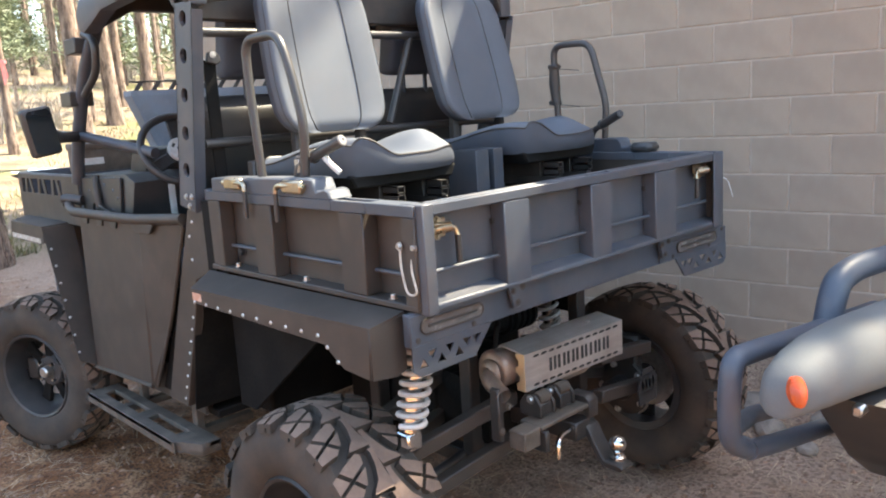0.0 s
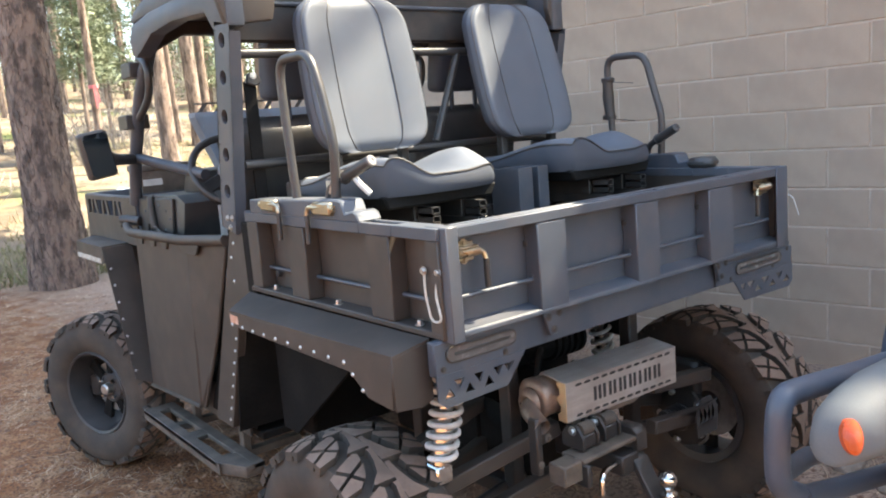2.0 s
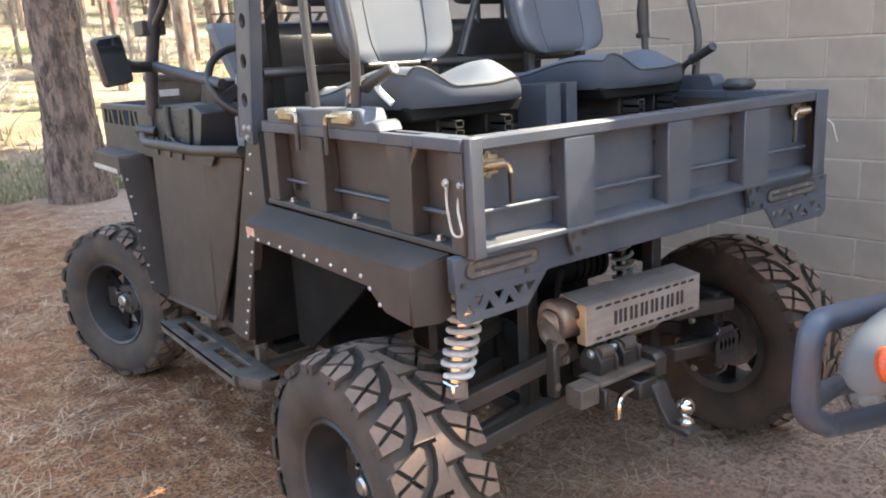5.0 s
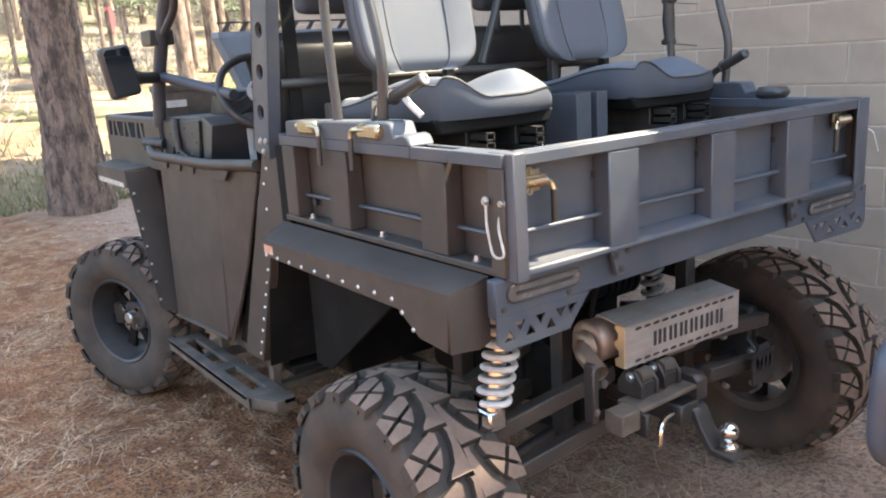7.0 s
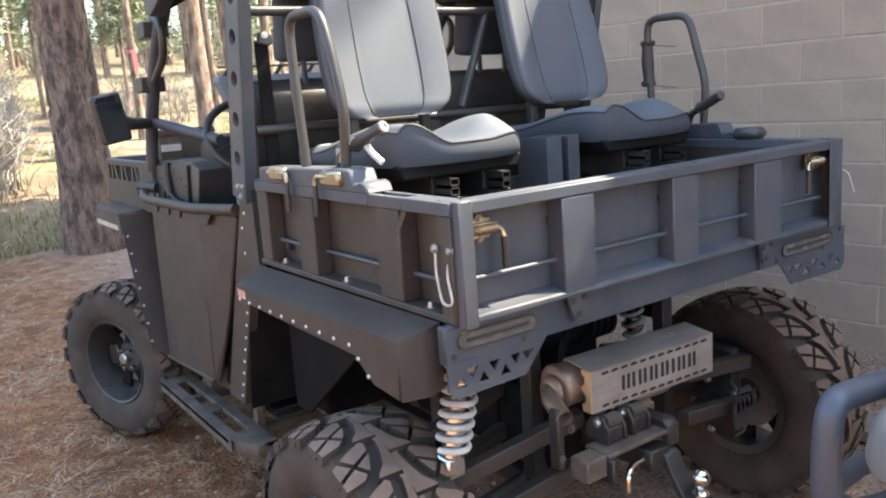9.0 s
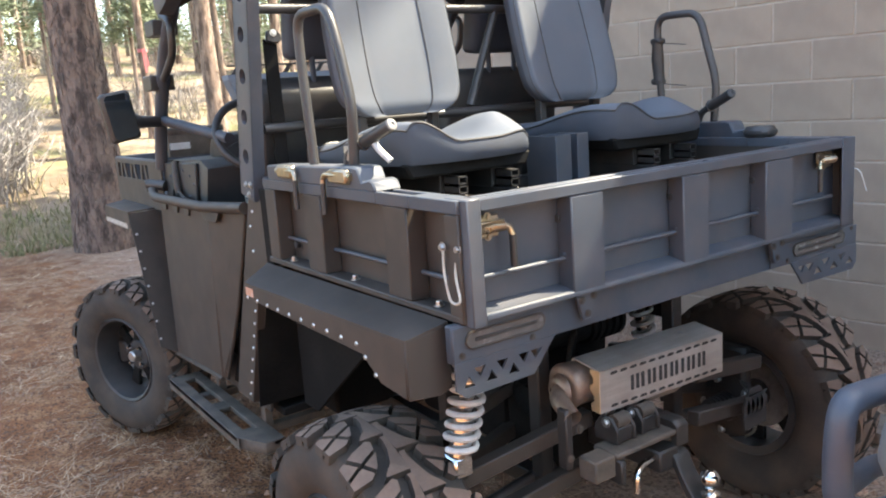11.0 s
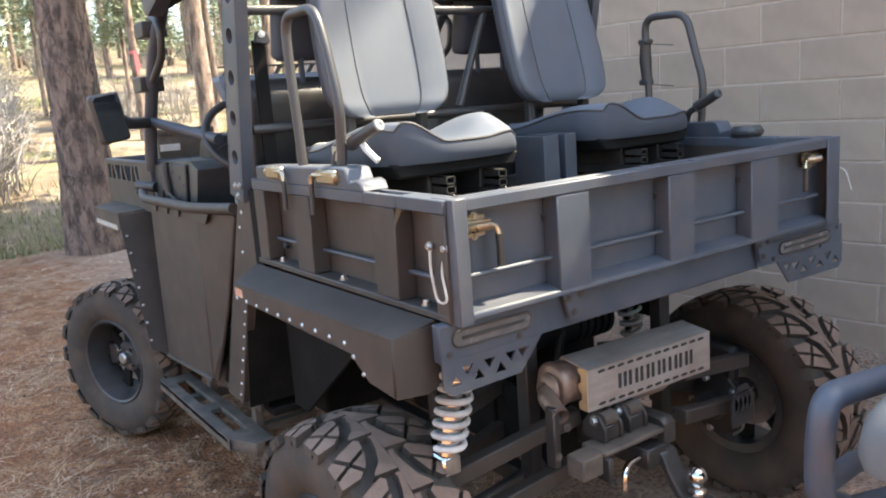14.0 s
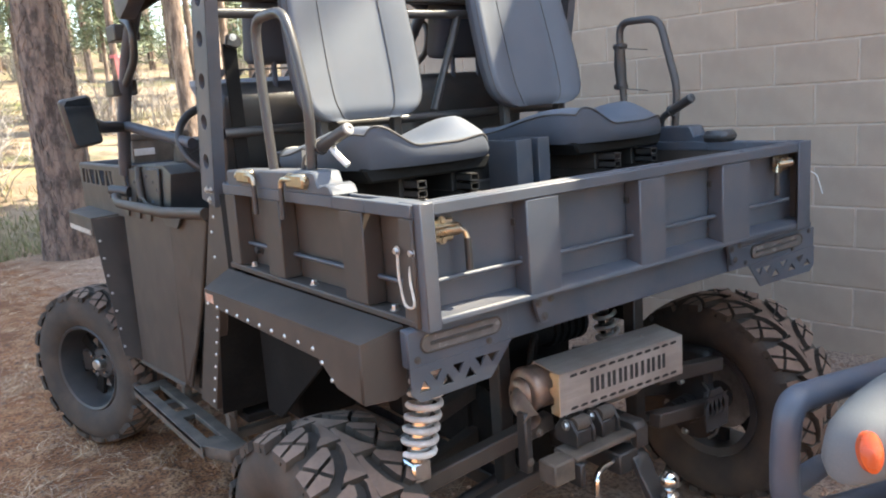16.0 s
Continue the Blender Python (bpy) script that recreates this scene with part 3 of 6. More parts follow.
        for dx, z in ((-0.016, 1.000), (0.020, 1.005), (0.0, 0.968)):
            hardware("bolt", c, (x + dx, 0.010, z), (0, -1, 0), 0.006, 0.005, COAT_SOFT)


def rear_fender():
    for s, x0 in ((1, LEFT), (-1, RIGHT)):
        X = lambda d: x0 - s * d  # noqa: E731
        bm = B()
        # top, outer skirt with a deep rear end, rear face: a folded sheet with thickness
        o, i = 0.105, 0.0
        sheet(bm, [(X(i), 0.075, 1.010), (X(o), 0.074, 0.9925), (X(o), 0.949, 0.9745), (X(i), 1.02, 1.004)], (0, 0, -0.005))
        prism(bm, [(0.949, 0.970), (0.079, 0.988), (0.085, 0.866), (0.185, 0.874), (0.262, 0.922), (0.956, 0.930)], "x", min(X(o), X(o - 0.005)), max(X(o), X(o - 0.005)), 0.0015)
        prism(bm, [(X(0.0), 1.004), (X(o + 0.0006), 0.988), (X(o + 0.0006), 0.866), (X(0.03), 0.858), (X(0.0), 0.868)], "y", 0.074, 0.079, 0.0015)
        sheet(bm, [(X(0.0), 1.022, 1.0), (X(o), 0.951, 0.969), (X(o), 0.958, 0.930), (X(0.0), 1.04, 0.94)], (0, -0.004, 0))
        f = part("fender", bm, COAT_SOFT, UTV, "dusty dark grey folded sheet fender")
        for k in range(10):
            hardware("rivet", f, (X(o), 0.930 - k * 0.072, 0.934 + 0.0008 * k), (-s, 0, 0))
        for y, z in ((0.245, 0.918), (0.205, 0.888)):
            hardware("rivet", f, (X(o), y, z), (-s, 0, 0))
        bm = B()
        box(bm, (min(X(o), X(o + 0.001)), 0.885, 0.940), (max(X(o), X(o + 0.001)), 0.940, 0.964), 0)
        part("reflector_sticker", bm, STICKER, f, "faded orange sticker")


bed()
tailgate()
side_latches()
loop_cord()
rear_plates()
rear_fender()


# ---- wheels ----
def tyre_mesh(R, W):
    """Carcass and lugs about the local z axis, outer side at +z."""
    bm = B()
    h = W / 2
    prof = [(R * 0.53, h * 0.70), (R * 0.56, h * 0.84), (R * 0.66, h * 0.97), (R * 0.78, h * 1.0), (R * 0.88, h * 0.94), (R * 0.925, h * 0.82), (R * 0.940, h * 0.5), (R * 0.943, 0)]
    prof += [(r, -z) for r, z in prof[-2::-1]] + [(R * 0.5, -h * 0.6), (R * 0.5, h * 0.6)]
    revolve(bm, prof, 72, closed=True)
    return bm


def cut(poly, p, n):
    """The part of a polygon on the side of a line to which n points."""
    out = []
    for a, c in zip(poly, poly[1:] + poly[:1]):
        da, dc = (a[0] - p[0]) * n[0] + (a[1] - p[1]) * n[1], (c[0] - p[0]) * n[0] + (c[1] - p[1]) * n[1]
        if da >= 0:
            out.append(a)
        if da * dc < 0:
            t = da / (da - dc)
            out.append((a[0] + t * (c[0] - a[0]), a[1] + t * (c[1] - a[1])))
    return out


def lug_mesh(R, W, pitches=19):
    bm = B()
    h = W / 2

    def skin(v):
        """Radius of the lug tops at a place v across the tread."""
        return R * (1.0 - 0.050 * (abs(v) / h) ** 3)

    def lug(poly, drop=0.050, taper=0.91):
        """poly: (pitch place, across) corners."""
        up, low = [], []
        cu = sum(p[0] for p in poly) / len(poly)
        joined = any(p[1] == 0 for p in poly)
        cv = 0.0 if joined else sum(p[1] for p in poly) / len(poly)
        for u, v in poly:
            a = 2 * math.pi * u / pitches
            ui, vi = cu + (u - cu) * taper, cv + (v - cv) * taper
            ai = 2 * math.pi * ui / pitches
            r = skin(vi * h)
            up.append(bm.verts.new((r * math.cos(ai), r * math.sin(ai), vi * h)))
            r = skin(v * h) - R * (drop + 0.012)
            low.append(bm.verts.new((r * math.cos(a), r * math.sin(a), v * h)))
        bm.faces.new(up)
        n = len(poly)
        for i in range(n):
            j = (i + 1) % n
            bm.faces.new((low[i], low[j], up[j], up[i])).material_index = 1

    def siped(poly, lines, gap=0.022):
        pieces = [poly]
        for p, n in lines:
            L = math.hypot(*n)
            n = (n[0] / L, n[1] / L)
            nxt = []
            for q in pieces:
                for s in (1, -1):
                    c = cut(q, (p[0] + s * n[0] * gap, p[1] + s * n[1] * gap), (s * n[0], s * n[1]))
                    if len(c) > 2:
                        nxt.append(c)
            pieces = nxt
        for q in pieces:
            lug(q)

    for p in range(pitches):
        for s, shift in ((1, 0.0), (-1, 0.5)):
            q = p + shift
            f = lambda *c: [(q + u, s * v) for u, v in (c if s > 0 else c[::-1])]  # noqa: E731
            g = lambda u, v: (q + u, s * v)  # noqa: E731
            # a leaf-shaped shoulder lug, its tip towards the middle, with two crossing slits
            siped(f((0.06, 1.0), (0.66, 1.0), (0.84, 0.68), (1.00, 0.36), (0.93, 0.28), (0.62, 0.34), (0.31, 0.46), (0.10, 0.64)),
                  [(g(0.46, 0.68), (0.55, -s * 0.8)), (g(0.48, 0.66), (0.75, s * 0.45))], 0.024)
            # side biters
            a0, a1 = 2 * math.pi * (q + 0.14) / pitches, 2 * math.pi * (q + 0.64) / pitches
            corners = [(rr * R, a, zz * h) for rr, zz in ((0.950, 0.985), (0.922, 0.992)) for a in (a0, a1)]
            order = (corners[0], corners[1], corners[3], corners[2])
            vs = [bm.verts.new((r * math.cos(a), r * math.sin(a), s * z)) for r, a, z in order]
            vi = [bm.verts.new((r * 0.995 * math.cos(a), r * 0.995 * math.sin(a), s * (z - 0.05 * h))) for r, a, z in order]
            bm.faces.new(vs).material_index = 1
            for i in range(4):
                bm.faces.new((vi[i], vi[(i + 1) % 4], vs[(i + 1) % 4], vs[i])).material_index = 1
            # half of the middle rib, notched round the lugs and slit across
            rib = f((0.02, 0.0), (0.98, 0.0), (0.98, 0.12), (0.88, 0.10), (0.60, 0.15), (0.28, 0.26), (0.11, 0.41), (0.02, 0.46))
            lug(rib, taper=0.955)
    bmesh.ops.recalc_face_normals(bm, faces=bm.faces)
    return bm


def wheel(name, centre, R, W, out, label, steer=0.0):
    """out: -1 for the vehicle's left, +1 for its right."""
    m = Matrix.Translation(centre) @ Matrix.Rotation(radians(steer), 4, "Z") @ Matrix.Rotation(out * radians(90), 4, "Y")
    h = W / 2
    r = R * 0.535
    bm = B()
    prof = [(r * 1.03, h * 0.80), (r * 1.0, h * 0.86), (r * 0.95, h * 0.82), (r * 0.92, h * 0.62), (r * 0.88, h * 0.2), (r * 0.86, -h * 0.75), (r * 1.0, -h * 0.80), (r * 1.02, -h * 0.74)]
    revolve(bm, prof, 56, m)
    # disc with windows between the spokes
    disc = h * 0.02
    revolve(bm, [(0.001, disc + 0.012), (r * 0.34, disc + 0.012), (r * 0.40, disc), (r * 0.40, disc - 0.02), (0.001, disc - 0.02)], 40, m)
    spokes = []
    for k in range(7):
        a = 2 * math.pi * k / 7
        b = bmesh.new()
        w0, w1 = r * 0.10, r * 0.15
        vs = [(r * 0.34, -w0, disc + 0.008), (r * 0.93, -w1, disc - 0.006), (r * 0.93, w1, disc - 0.006), (r * 0.34, w0, disc + 0.008)]
        f = b.faces.new([b.verts.new(v) for v in vs])
        e = bmesh.ops.extrude_face_region(b, geom=[f])
        bmesh.ops.translate(b, verts=[v for v in e["geom"] if isinstance(v, bmesh.types.BMVert)], vec=(0, 0, -0.022))
        bmesh.ops.recalc_face_normals(b, faces=b.faces)
        bevelled(b, b.edges[:], 0.003)
        b.transform(m @ Matrix.Rotation(a, 4, "Z"))
        spokes.append(b)
    w = part(name, bm, PLASTIC, UTV, label, at=centre)
    for b in spokes:
        part("spoke", b, SHADED_BLACK, w, at=centre)
    b = tyre_mesh(R, W)
    b.transform(m)
    part("tyre", b, RUBBER, w, "dusty black all-terrain tyre", at=centre)
    b = lug_mesh(R, W)
    b.transform(m @ Matrix.Rotation(0.1, 4, "Z"))
    tread = part("tread", b, TREAD, w, "chunky worn tread lugs", smooth=False, at=centre)
    tread.data.materials.append(RUBBER)
    bm = B()
    revolve(bm, [(0.0001, disc + 0.05), (0.020, disc + 0.05), (0.026, disc + 0.044), (0.028, disc + 0.01)], 24, m)
    part("hub_cap", bm, ZINC, w, "dull steel hub cap", at=centre)
    for k in range(4):
        bm = B()
        a = 2 * math.pi * (k + 0.5) / 4
        revolve(bm, [(0.0001, disc + 0.036), (0.007, disc + 0.036), (0.0105, disc + 0.030), (0.0105, disc + 0.010)], 6, m @ Matrix.Translation((0.052 * math.cos(a), 0.052 * math.sin(a), 0)))
        part("lug_nut", bm, CHROME, w, "chrome lug nut", at=centre)
    # brake disc behind the spokes
    bm = B()
    revolve(bm, [(0.05, -0.01), (r * 0.62, -0.01), (r * 0.62, -0.018), (0.05, -0.018)], 40, m, closed=True)
    part("brake_disc", bm, ZINC, w, at=centre)
    bm = B()
    box(bm, (-0.05, r * 0.40, -0.045), (0.05, r * 0.74, 0.012), 0.008)
    bm.transform(m)
    part("brake_caliper", bm, BLACK, w, at=centre)


RT, RW = 0.366, 0.270
REAR_Y, FRONT_Y = 0.358, 2.590
wheel("rear_wheel", (-0.808, REAR_Y, 0.362), RT, RW, -1, "black wheel with dusty all-terrain tyre")
wheel("rear_wheel", (0.752, REAR_Y, 0.362), RT, RW, 1, "black wheel with dusty all-terrain tyre")
wheel("front_wheel", (-0.815, FRONT_Y, 0.362), RT, 0.235, -1, "black steered wheel with dusty all-terrain tyre", 24)
wheel("front_wheel", (0.760, FRONT_Y, 0.362), RT, 0.235, 1, "black steered wheel with dusty all-terrain tyre", 24)


# ---- underside ----
def underside():
    mid = -0.028
    bm = B()
    for x in (mid - 0.27, mid + 0.27):
        box(bm, (x - 0.03, 0.32, 0.86), (x + 0.03, 2.9, 0.93), 0.004)
        box(bm, (x - 0.022, 0.30, 0.40), (x + 0.022, 0.345, 0.92), 0.004)
        box(bm, (x - 0.025, 0.74, 0.36), (x + 0.025, 0.79, 0.92), 0.004)
        box(bm, (x - 0.025, 0.30, 0.38), (x + 0.025, 2.9, 0.43), 0.004)
    for y in (0.30, 0.76, 1.5, 2.2, 2.85):
        box(bm, (mid - 0.29, y, 0.37), (mid + 0.29, y + 0.05, 0.42), 0.004)
        box(bm, (mid - 0.29, y, 0.87), (mid + 0.29, y + 0.05, 0.92), 0.004)
    part("frame", bm, BLACK, UTV, "black tube frame")
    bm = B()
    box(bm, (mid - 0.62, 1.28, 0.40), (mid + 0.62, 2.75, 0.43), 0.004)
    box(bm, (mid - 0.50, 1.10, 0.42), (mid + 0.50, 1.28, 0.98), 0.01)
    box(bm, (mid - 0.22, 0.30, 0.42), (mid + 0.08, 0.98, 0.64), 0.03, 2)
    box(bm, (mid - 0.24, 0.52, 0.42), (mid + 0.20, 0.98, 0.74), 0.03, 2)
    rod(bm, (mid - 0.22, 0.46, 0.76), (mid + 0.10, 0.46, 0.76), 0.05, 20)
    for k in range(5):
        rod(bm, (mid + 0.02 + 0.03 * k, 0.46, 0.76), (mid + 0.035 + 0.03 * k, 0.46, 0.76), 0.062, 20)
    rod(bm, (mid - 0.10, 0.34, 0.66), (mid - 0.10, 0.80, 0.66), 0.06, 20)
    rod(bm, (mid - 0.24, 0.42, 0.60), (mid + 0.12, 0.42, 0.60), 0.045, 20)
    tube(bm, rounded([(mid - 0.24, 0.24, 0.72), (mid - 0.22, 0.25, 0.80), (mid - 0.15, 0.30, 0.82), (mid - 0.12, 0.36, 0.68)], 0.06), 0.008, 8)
    part("engine_cover", bm, SHADED_BLACK, UTV, "black underbody panels and drivetrain housing")
    # inner wheel arches behind the fenders, near-black with the arch shade in their colour
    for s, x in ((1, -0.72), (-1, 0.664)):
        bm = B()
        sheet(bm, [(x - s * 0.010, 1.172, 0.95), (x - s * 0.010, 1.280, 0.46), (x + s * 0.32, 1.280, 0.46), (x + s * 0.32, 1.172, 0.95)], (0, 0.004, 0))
        part("arch_panel", bm, SHADED_BLACK, UTV, "black wheel arch panel")
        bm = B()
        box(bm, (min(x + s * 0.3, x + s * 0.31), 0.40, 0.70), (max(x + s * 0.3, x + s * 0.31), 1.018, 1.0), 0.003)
        part("arch_panel", bm, SHADED_BLACK, UTV, "black wheel arch panel")
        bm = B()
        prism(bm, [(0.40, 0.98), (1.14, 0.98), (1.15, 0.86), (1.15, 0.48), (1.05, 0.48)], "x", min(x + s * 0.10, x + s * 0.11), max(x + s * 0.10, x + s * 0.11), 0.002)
        part("wheel_arch_liner", bm, SHADED_BLACK, UTV, "wheel arch liner, shade put into its near-black colour")
    for s in (-1, 1):
        cx = mid + s * 0.21
        hx = mid + s * 0.60
        # upper and lower arms, each a pair of square bars
        for zi, zo, nm in ((0.615, 0.545, "upper_arm"), (0.480, 0.405, "lower_arm")):
            for y in (0.20, 0.52):
                bm = B()
                d = Vector((hx - cx, (REAR_Y - y) * 0.35, zo - zi))
                a = Vector((cx, y, zi))
                b = bmesh.new()
                bmesh.ops.create_cube(b, size=1)
                for v in b.verts:
                    v.co = Vector((v.co.x * d.length, v.co.y * 0.040, v.co.z * 0.044))
                bevelled(b, b.edges[:], 0.004)
                b.transform(Matrix.Translation(a + d / 2) @ d.to_track_quat("X", "Z").to_matrix().to_4x4())
                merge(bm, b)
                part(nm, bm, COAT_SOFT, UTV, "dusty dark grey suspension arm")
        # hub side of the wheel: flange, bolts, hose
        bm = B()
        mm = Matrix.Translation((hx, REAR_Y, 0.362)) @ Matrix.Rotation(-s * radians(90), 4, "Y")
        revolve(bm, [(0.001, 0.03), (0.045, 0.03), (0.05, 0.02), (0.085, 0.012), (0.11, 0.0), (0.11, -0.02), (0.001, -0.02)], 28, mm)
        kn = part("hub_carrier", bm, BLACK, UTV, "black hub carrier")
        for k in range(5):
            a = 2 * math.pi * k / 5 + 0.4
            hardware("bolt", kn, mm @ Vector((0.092 * math.cos(a), 0.092 * math.sin(a), 0.010)), (-s, 0, 0), 0.010, 0.012)
        bm = B()
        tube(bm, rounded([(hx - s * 0.02, REAR_Y - 0.06, 0.47), (hx - s * 0.06, REAR_Y - 0.13, 0.44), (hx - s * 0.05, REAR_Y - 0.14, 0.33), (hx - s * 0.02, REAR_Y - 0.08, 0.28)], 0.06), 0.0045, 8)
        part("brake_hose", bm, ZINC, UTV)
        bm = B()
        box(bm, (min(hx, hx + s * 0.05), 0.30, 0.30), (max(hx, hx + s * 0.05), 0.42, 0.57), 0.012)
        part("knuckle", bm, BLACK, UTV)
        # half shaft with ribbed boot
        bm = B()
        rod(bm, (mid, 0.345, 0.46), (hx, 0.345, 0.37), 0.016)
        for k in range(6):
            c = Vector((hx - s * (0.03 + 0.018 * k), 0.345, 0.375 + 0.004 * k))
            rod(bm, c, c - Vector((s * 0.010, 0, 0)), 0.046 - 0.004 * k, 16)
        part("half_shaft", bm, PLASTIC, UTV, "drive shaft with ribbed rubber boot")
        # plastic guard with slots on the lower arm
        if s > 0:
            gx = hx - s * 0.13
            bm = B()
            slots = [stadium(gx - 0.045 + 0.0225 * k, gx - 0.031 + 0.0225 * k, 0.425, 0.495, 4) for k in range(4)]
            pierced(bm, [(gx - 0.055, 0.385), (gx + 0.055, 0.385), (gx + 0.060, 0.47), (gx + 0.02, 0.515), (gx - 0.03, 0.515), (gx - 0.060, 0.46)], [], 0.168, 0.174)
            for q in slots:
                prism(bm, q, "y", 0.1655, 0.168, 0.0)
            part("arm_guard", bm, PLASTIC, UTV, "black slotted arm guard")
        # coil-over
        if s < 0:
            top, low = Vector((-0.634, 0.140, 0.925)), Vector((-0.688, 0.152, 0.672))
        else:
            top, low = Vector((0.300, 0.52, 0.93)), Vector((0.36, 0.53, 0.58))
        bm = B()
        rod(bm, low, top, 0.018, 14)
        rod(bm, low, low.lerp(top, 0.35), 0.026, 14)
        box(bm, top + Vector((-0.03, -0.02, -0.02)), top + Vector((0.03, 0.12, 0.03)), 0.005)
        box(bm, low + Vector((-0.025, -0.02, -0.05)), low + Vector((0.025, 0.10, 0.0)), 0.005)
        sh = part("shock_absorber", bm, CHROME, UTV, "shock absorber with white coil spring")
        bm = B()
        ax = (top - low).normalized()
        u = ax.cross(Vector((0, 1, 0))).normalized()
        v = ax.cross(u)
        n, turns = 260, 8.6
        tube(bm, [low.lerp(top, 0.06 + 0.90 * k / n) + 0.0355 * (math.cos(2 * math.pi * turns * k / n) * u + math.sin(2 * math.pi * turns * k / n) * v) for k in range(n + 1)], 0.0072, 8)
        part("coil_spring", bm, SPRING, sh, "white coil spring")


def muffler():
    """The guard's face turns a little, so its far end stands nearer the tailgate."""
    x0, x1, z0, z1 = -0.276, 0.178, 0.654, 0.766
    y = 0.118
    turn = Matrix.Translation((x0, y, 0)) @ Matrix.Rotation(radians(-3.0), 4, "Z") @ Matrix.Translation((-x0, -y, 0))

    def put(name, bm, material, parent, label="", smooth=True):
        bm.transform(turn)
        return part(name, bm, material, parent, label, smooth)

    bm = B()
    yc, zc = y + 0.092, 0.712
    rod(bm, (x0 - 0.040, yc, zc), (x1 - 0.01, yc, zc), 0.056, 36)
    revolve(bm, [(0.001, 0.012), (0.034, 0.011), (0.036, 0.007), (0.050, 0.005), (0.056, 0.001), (0.059, -0.004), (0.059, -0.014), (0.056, -0.016)], 36, Matrix.Translation((x0 - 0.040, yc, zc)) @ Matrix.Rotation(radians(-90), 4, "Y"))
    m = put("muffler", bm, HEAT, UTV, "heat-tinted steel muffler")
    t = 0.003
    bm = B()
    box(bm, (x0, y, z0), (x1, y + t, z1), 0.001)
    prism(bm, [(y, z1), (y + 0.098, z1 + 0.012), (y + 0.104, z1 + 0.006), (y + 0.104, z1 - 0.06), (y + 0.101, z1 - 0.06), (y + 0.101, z1 + 0.004), (y + 0.097, z1 + 0.008), (y, z1 - 0.004)], "x", x0, x1, 0.0)
    prism(bm, [(y, z0), (y + 0.012, z0 - 0.003), (y + 0.045, z0 - 0.036), (y + 0.048, z0 - 0.034), (y + 0.015, z0 + 0.001), (y, z0 + 0.003)], "x", x0 + 0.05, x1 - 0.14, 0.0)
    g = put("heat_shield", bm, STEEL, m, "brushed steel muffler guard with slots", smooth=False)
    bm = B()
    k = 1.25
    prism(bm, [(y, z0 + 0.002), (y + 0.024 * k, z0 + 0.002), (y + 0.026 * k, z0 + 0.020), (y + 0.016 * k, z0 + 0.030), (y + 0.016 * k, z0 + 0.044), (y + 0.026 * k, z0 + 0.056), (y + 0.028 * k, z1 - 0.046), (y + 0.018 * k, z1 - 0.036), (y + 0.018 * k, z1 - 0.020), (y + 0.026 * k, z1 - 0.010), (y + 0.026 * k, z1 - 0.002), (y, z1)], "x", x0 - 0.003, x0, 0.0)
    put("flange", bm, FLANGE, g, "wavy steel end flange, golden sunlight put into its colour", smooth=False)
    bm = B()
    rod(bm, (x1 - 0.10, y + 0.06, z1 + 0.006), (x1 - 0.10, y + 0.06, z1 + 0.012), 0.008, 12)
    put("screw", bm, ZINC, g)
    for z in (z1 - 0.013, z0 + 0.013):
        for k in range(12):
            xa = x0 + 0.034 + k * 0.0335
            bm = B()
            prism(bm, [(xa, z - 0.0015), (xa + 0.004, z - 0.004), (xa + 0.022, z - 0.003), (xa + 0.026, z), (xa + 0.021, z + 0.004), (xa + 0.005, z + 0.0035)], "y", y - 0.0012, y, 0.0)
            put("slot", bm, INK, g, smooth=False)
    # plain bars where the cut-out emblem stands
    a = x0 + 0.104
    for strokes in (3, 2, 2, 2, 1, 2, 2):
        for k in range(strokes):
            bm = B()
            prism(bm, [(a, 0.691), (a + 0.0105, 0.691), (a + 0.0105, 0.731), (a, 0.731)], "y", y - 0.0012, y, 0.0)
            put("emblem_bar", bm, INK, g, "dark cut-out emblem bar", smooth=False)
            a += 0.0185
        a += 0.0045
    bm = B()
    p = Vector((x0 - 0.056, yc - 0.010, 0.706))
    path = rounded([p, p + Vector((-0.030, -0.020, -0.004)), p + Vector((-0.046, -0.096, -0.030))], 0.03, 6)
    tube(bm, path, 0.0230, 24, cap=False)
    tube(bm, path, 0.0205, 24, cap=False)
    revolve(bm, [(0.044, 0.0), (0.038, 0.008), (0.026, 0.012)], 24, Matrix.Translation((x0 - 0.060, yc - 0.010, 0.706)) @ Matrix.Rotation(radians(-90), 4, "Y"))
    put("tailpipe", bm, HEAT, m, "bent steel tailpipe")


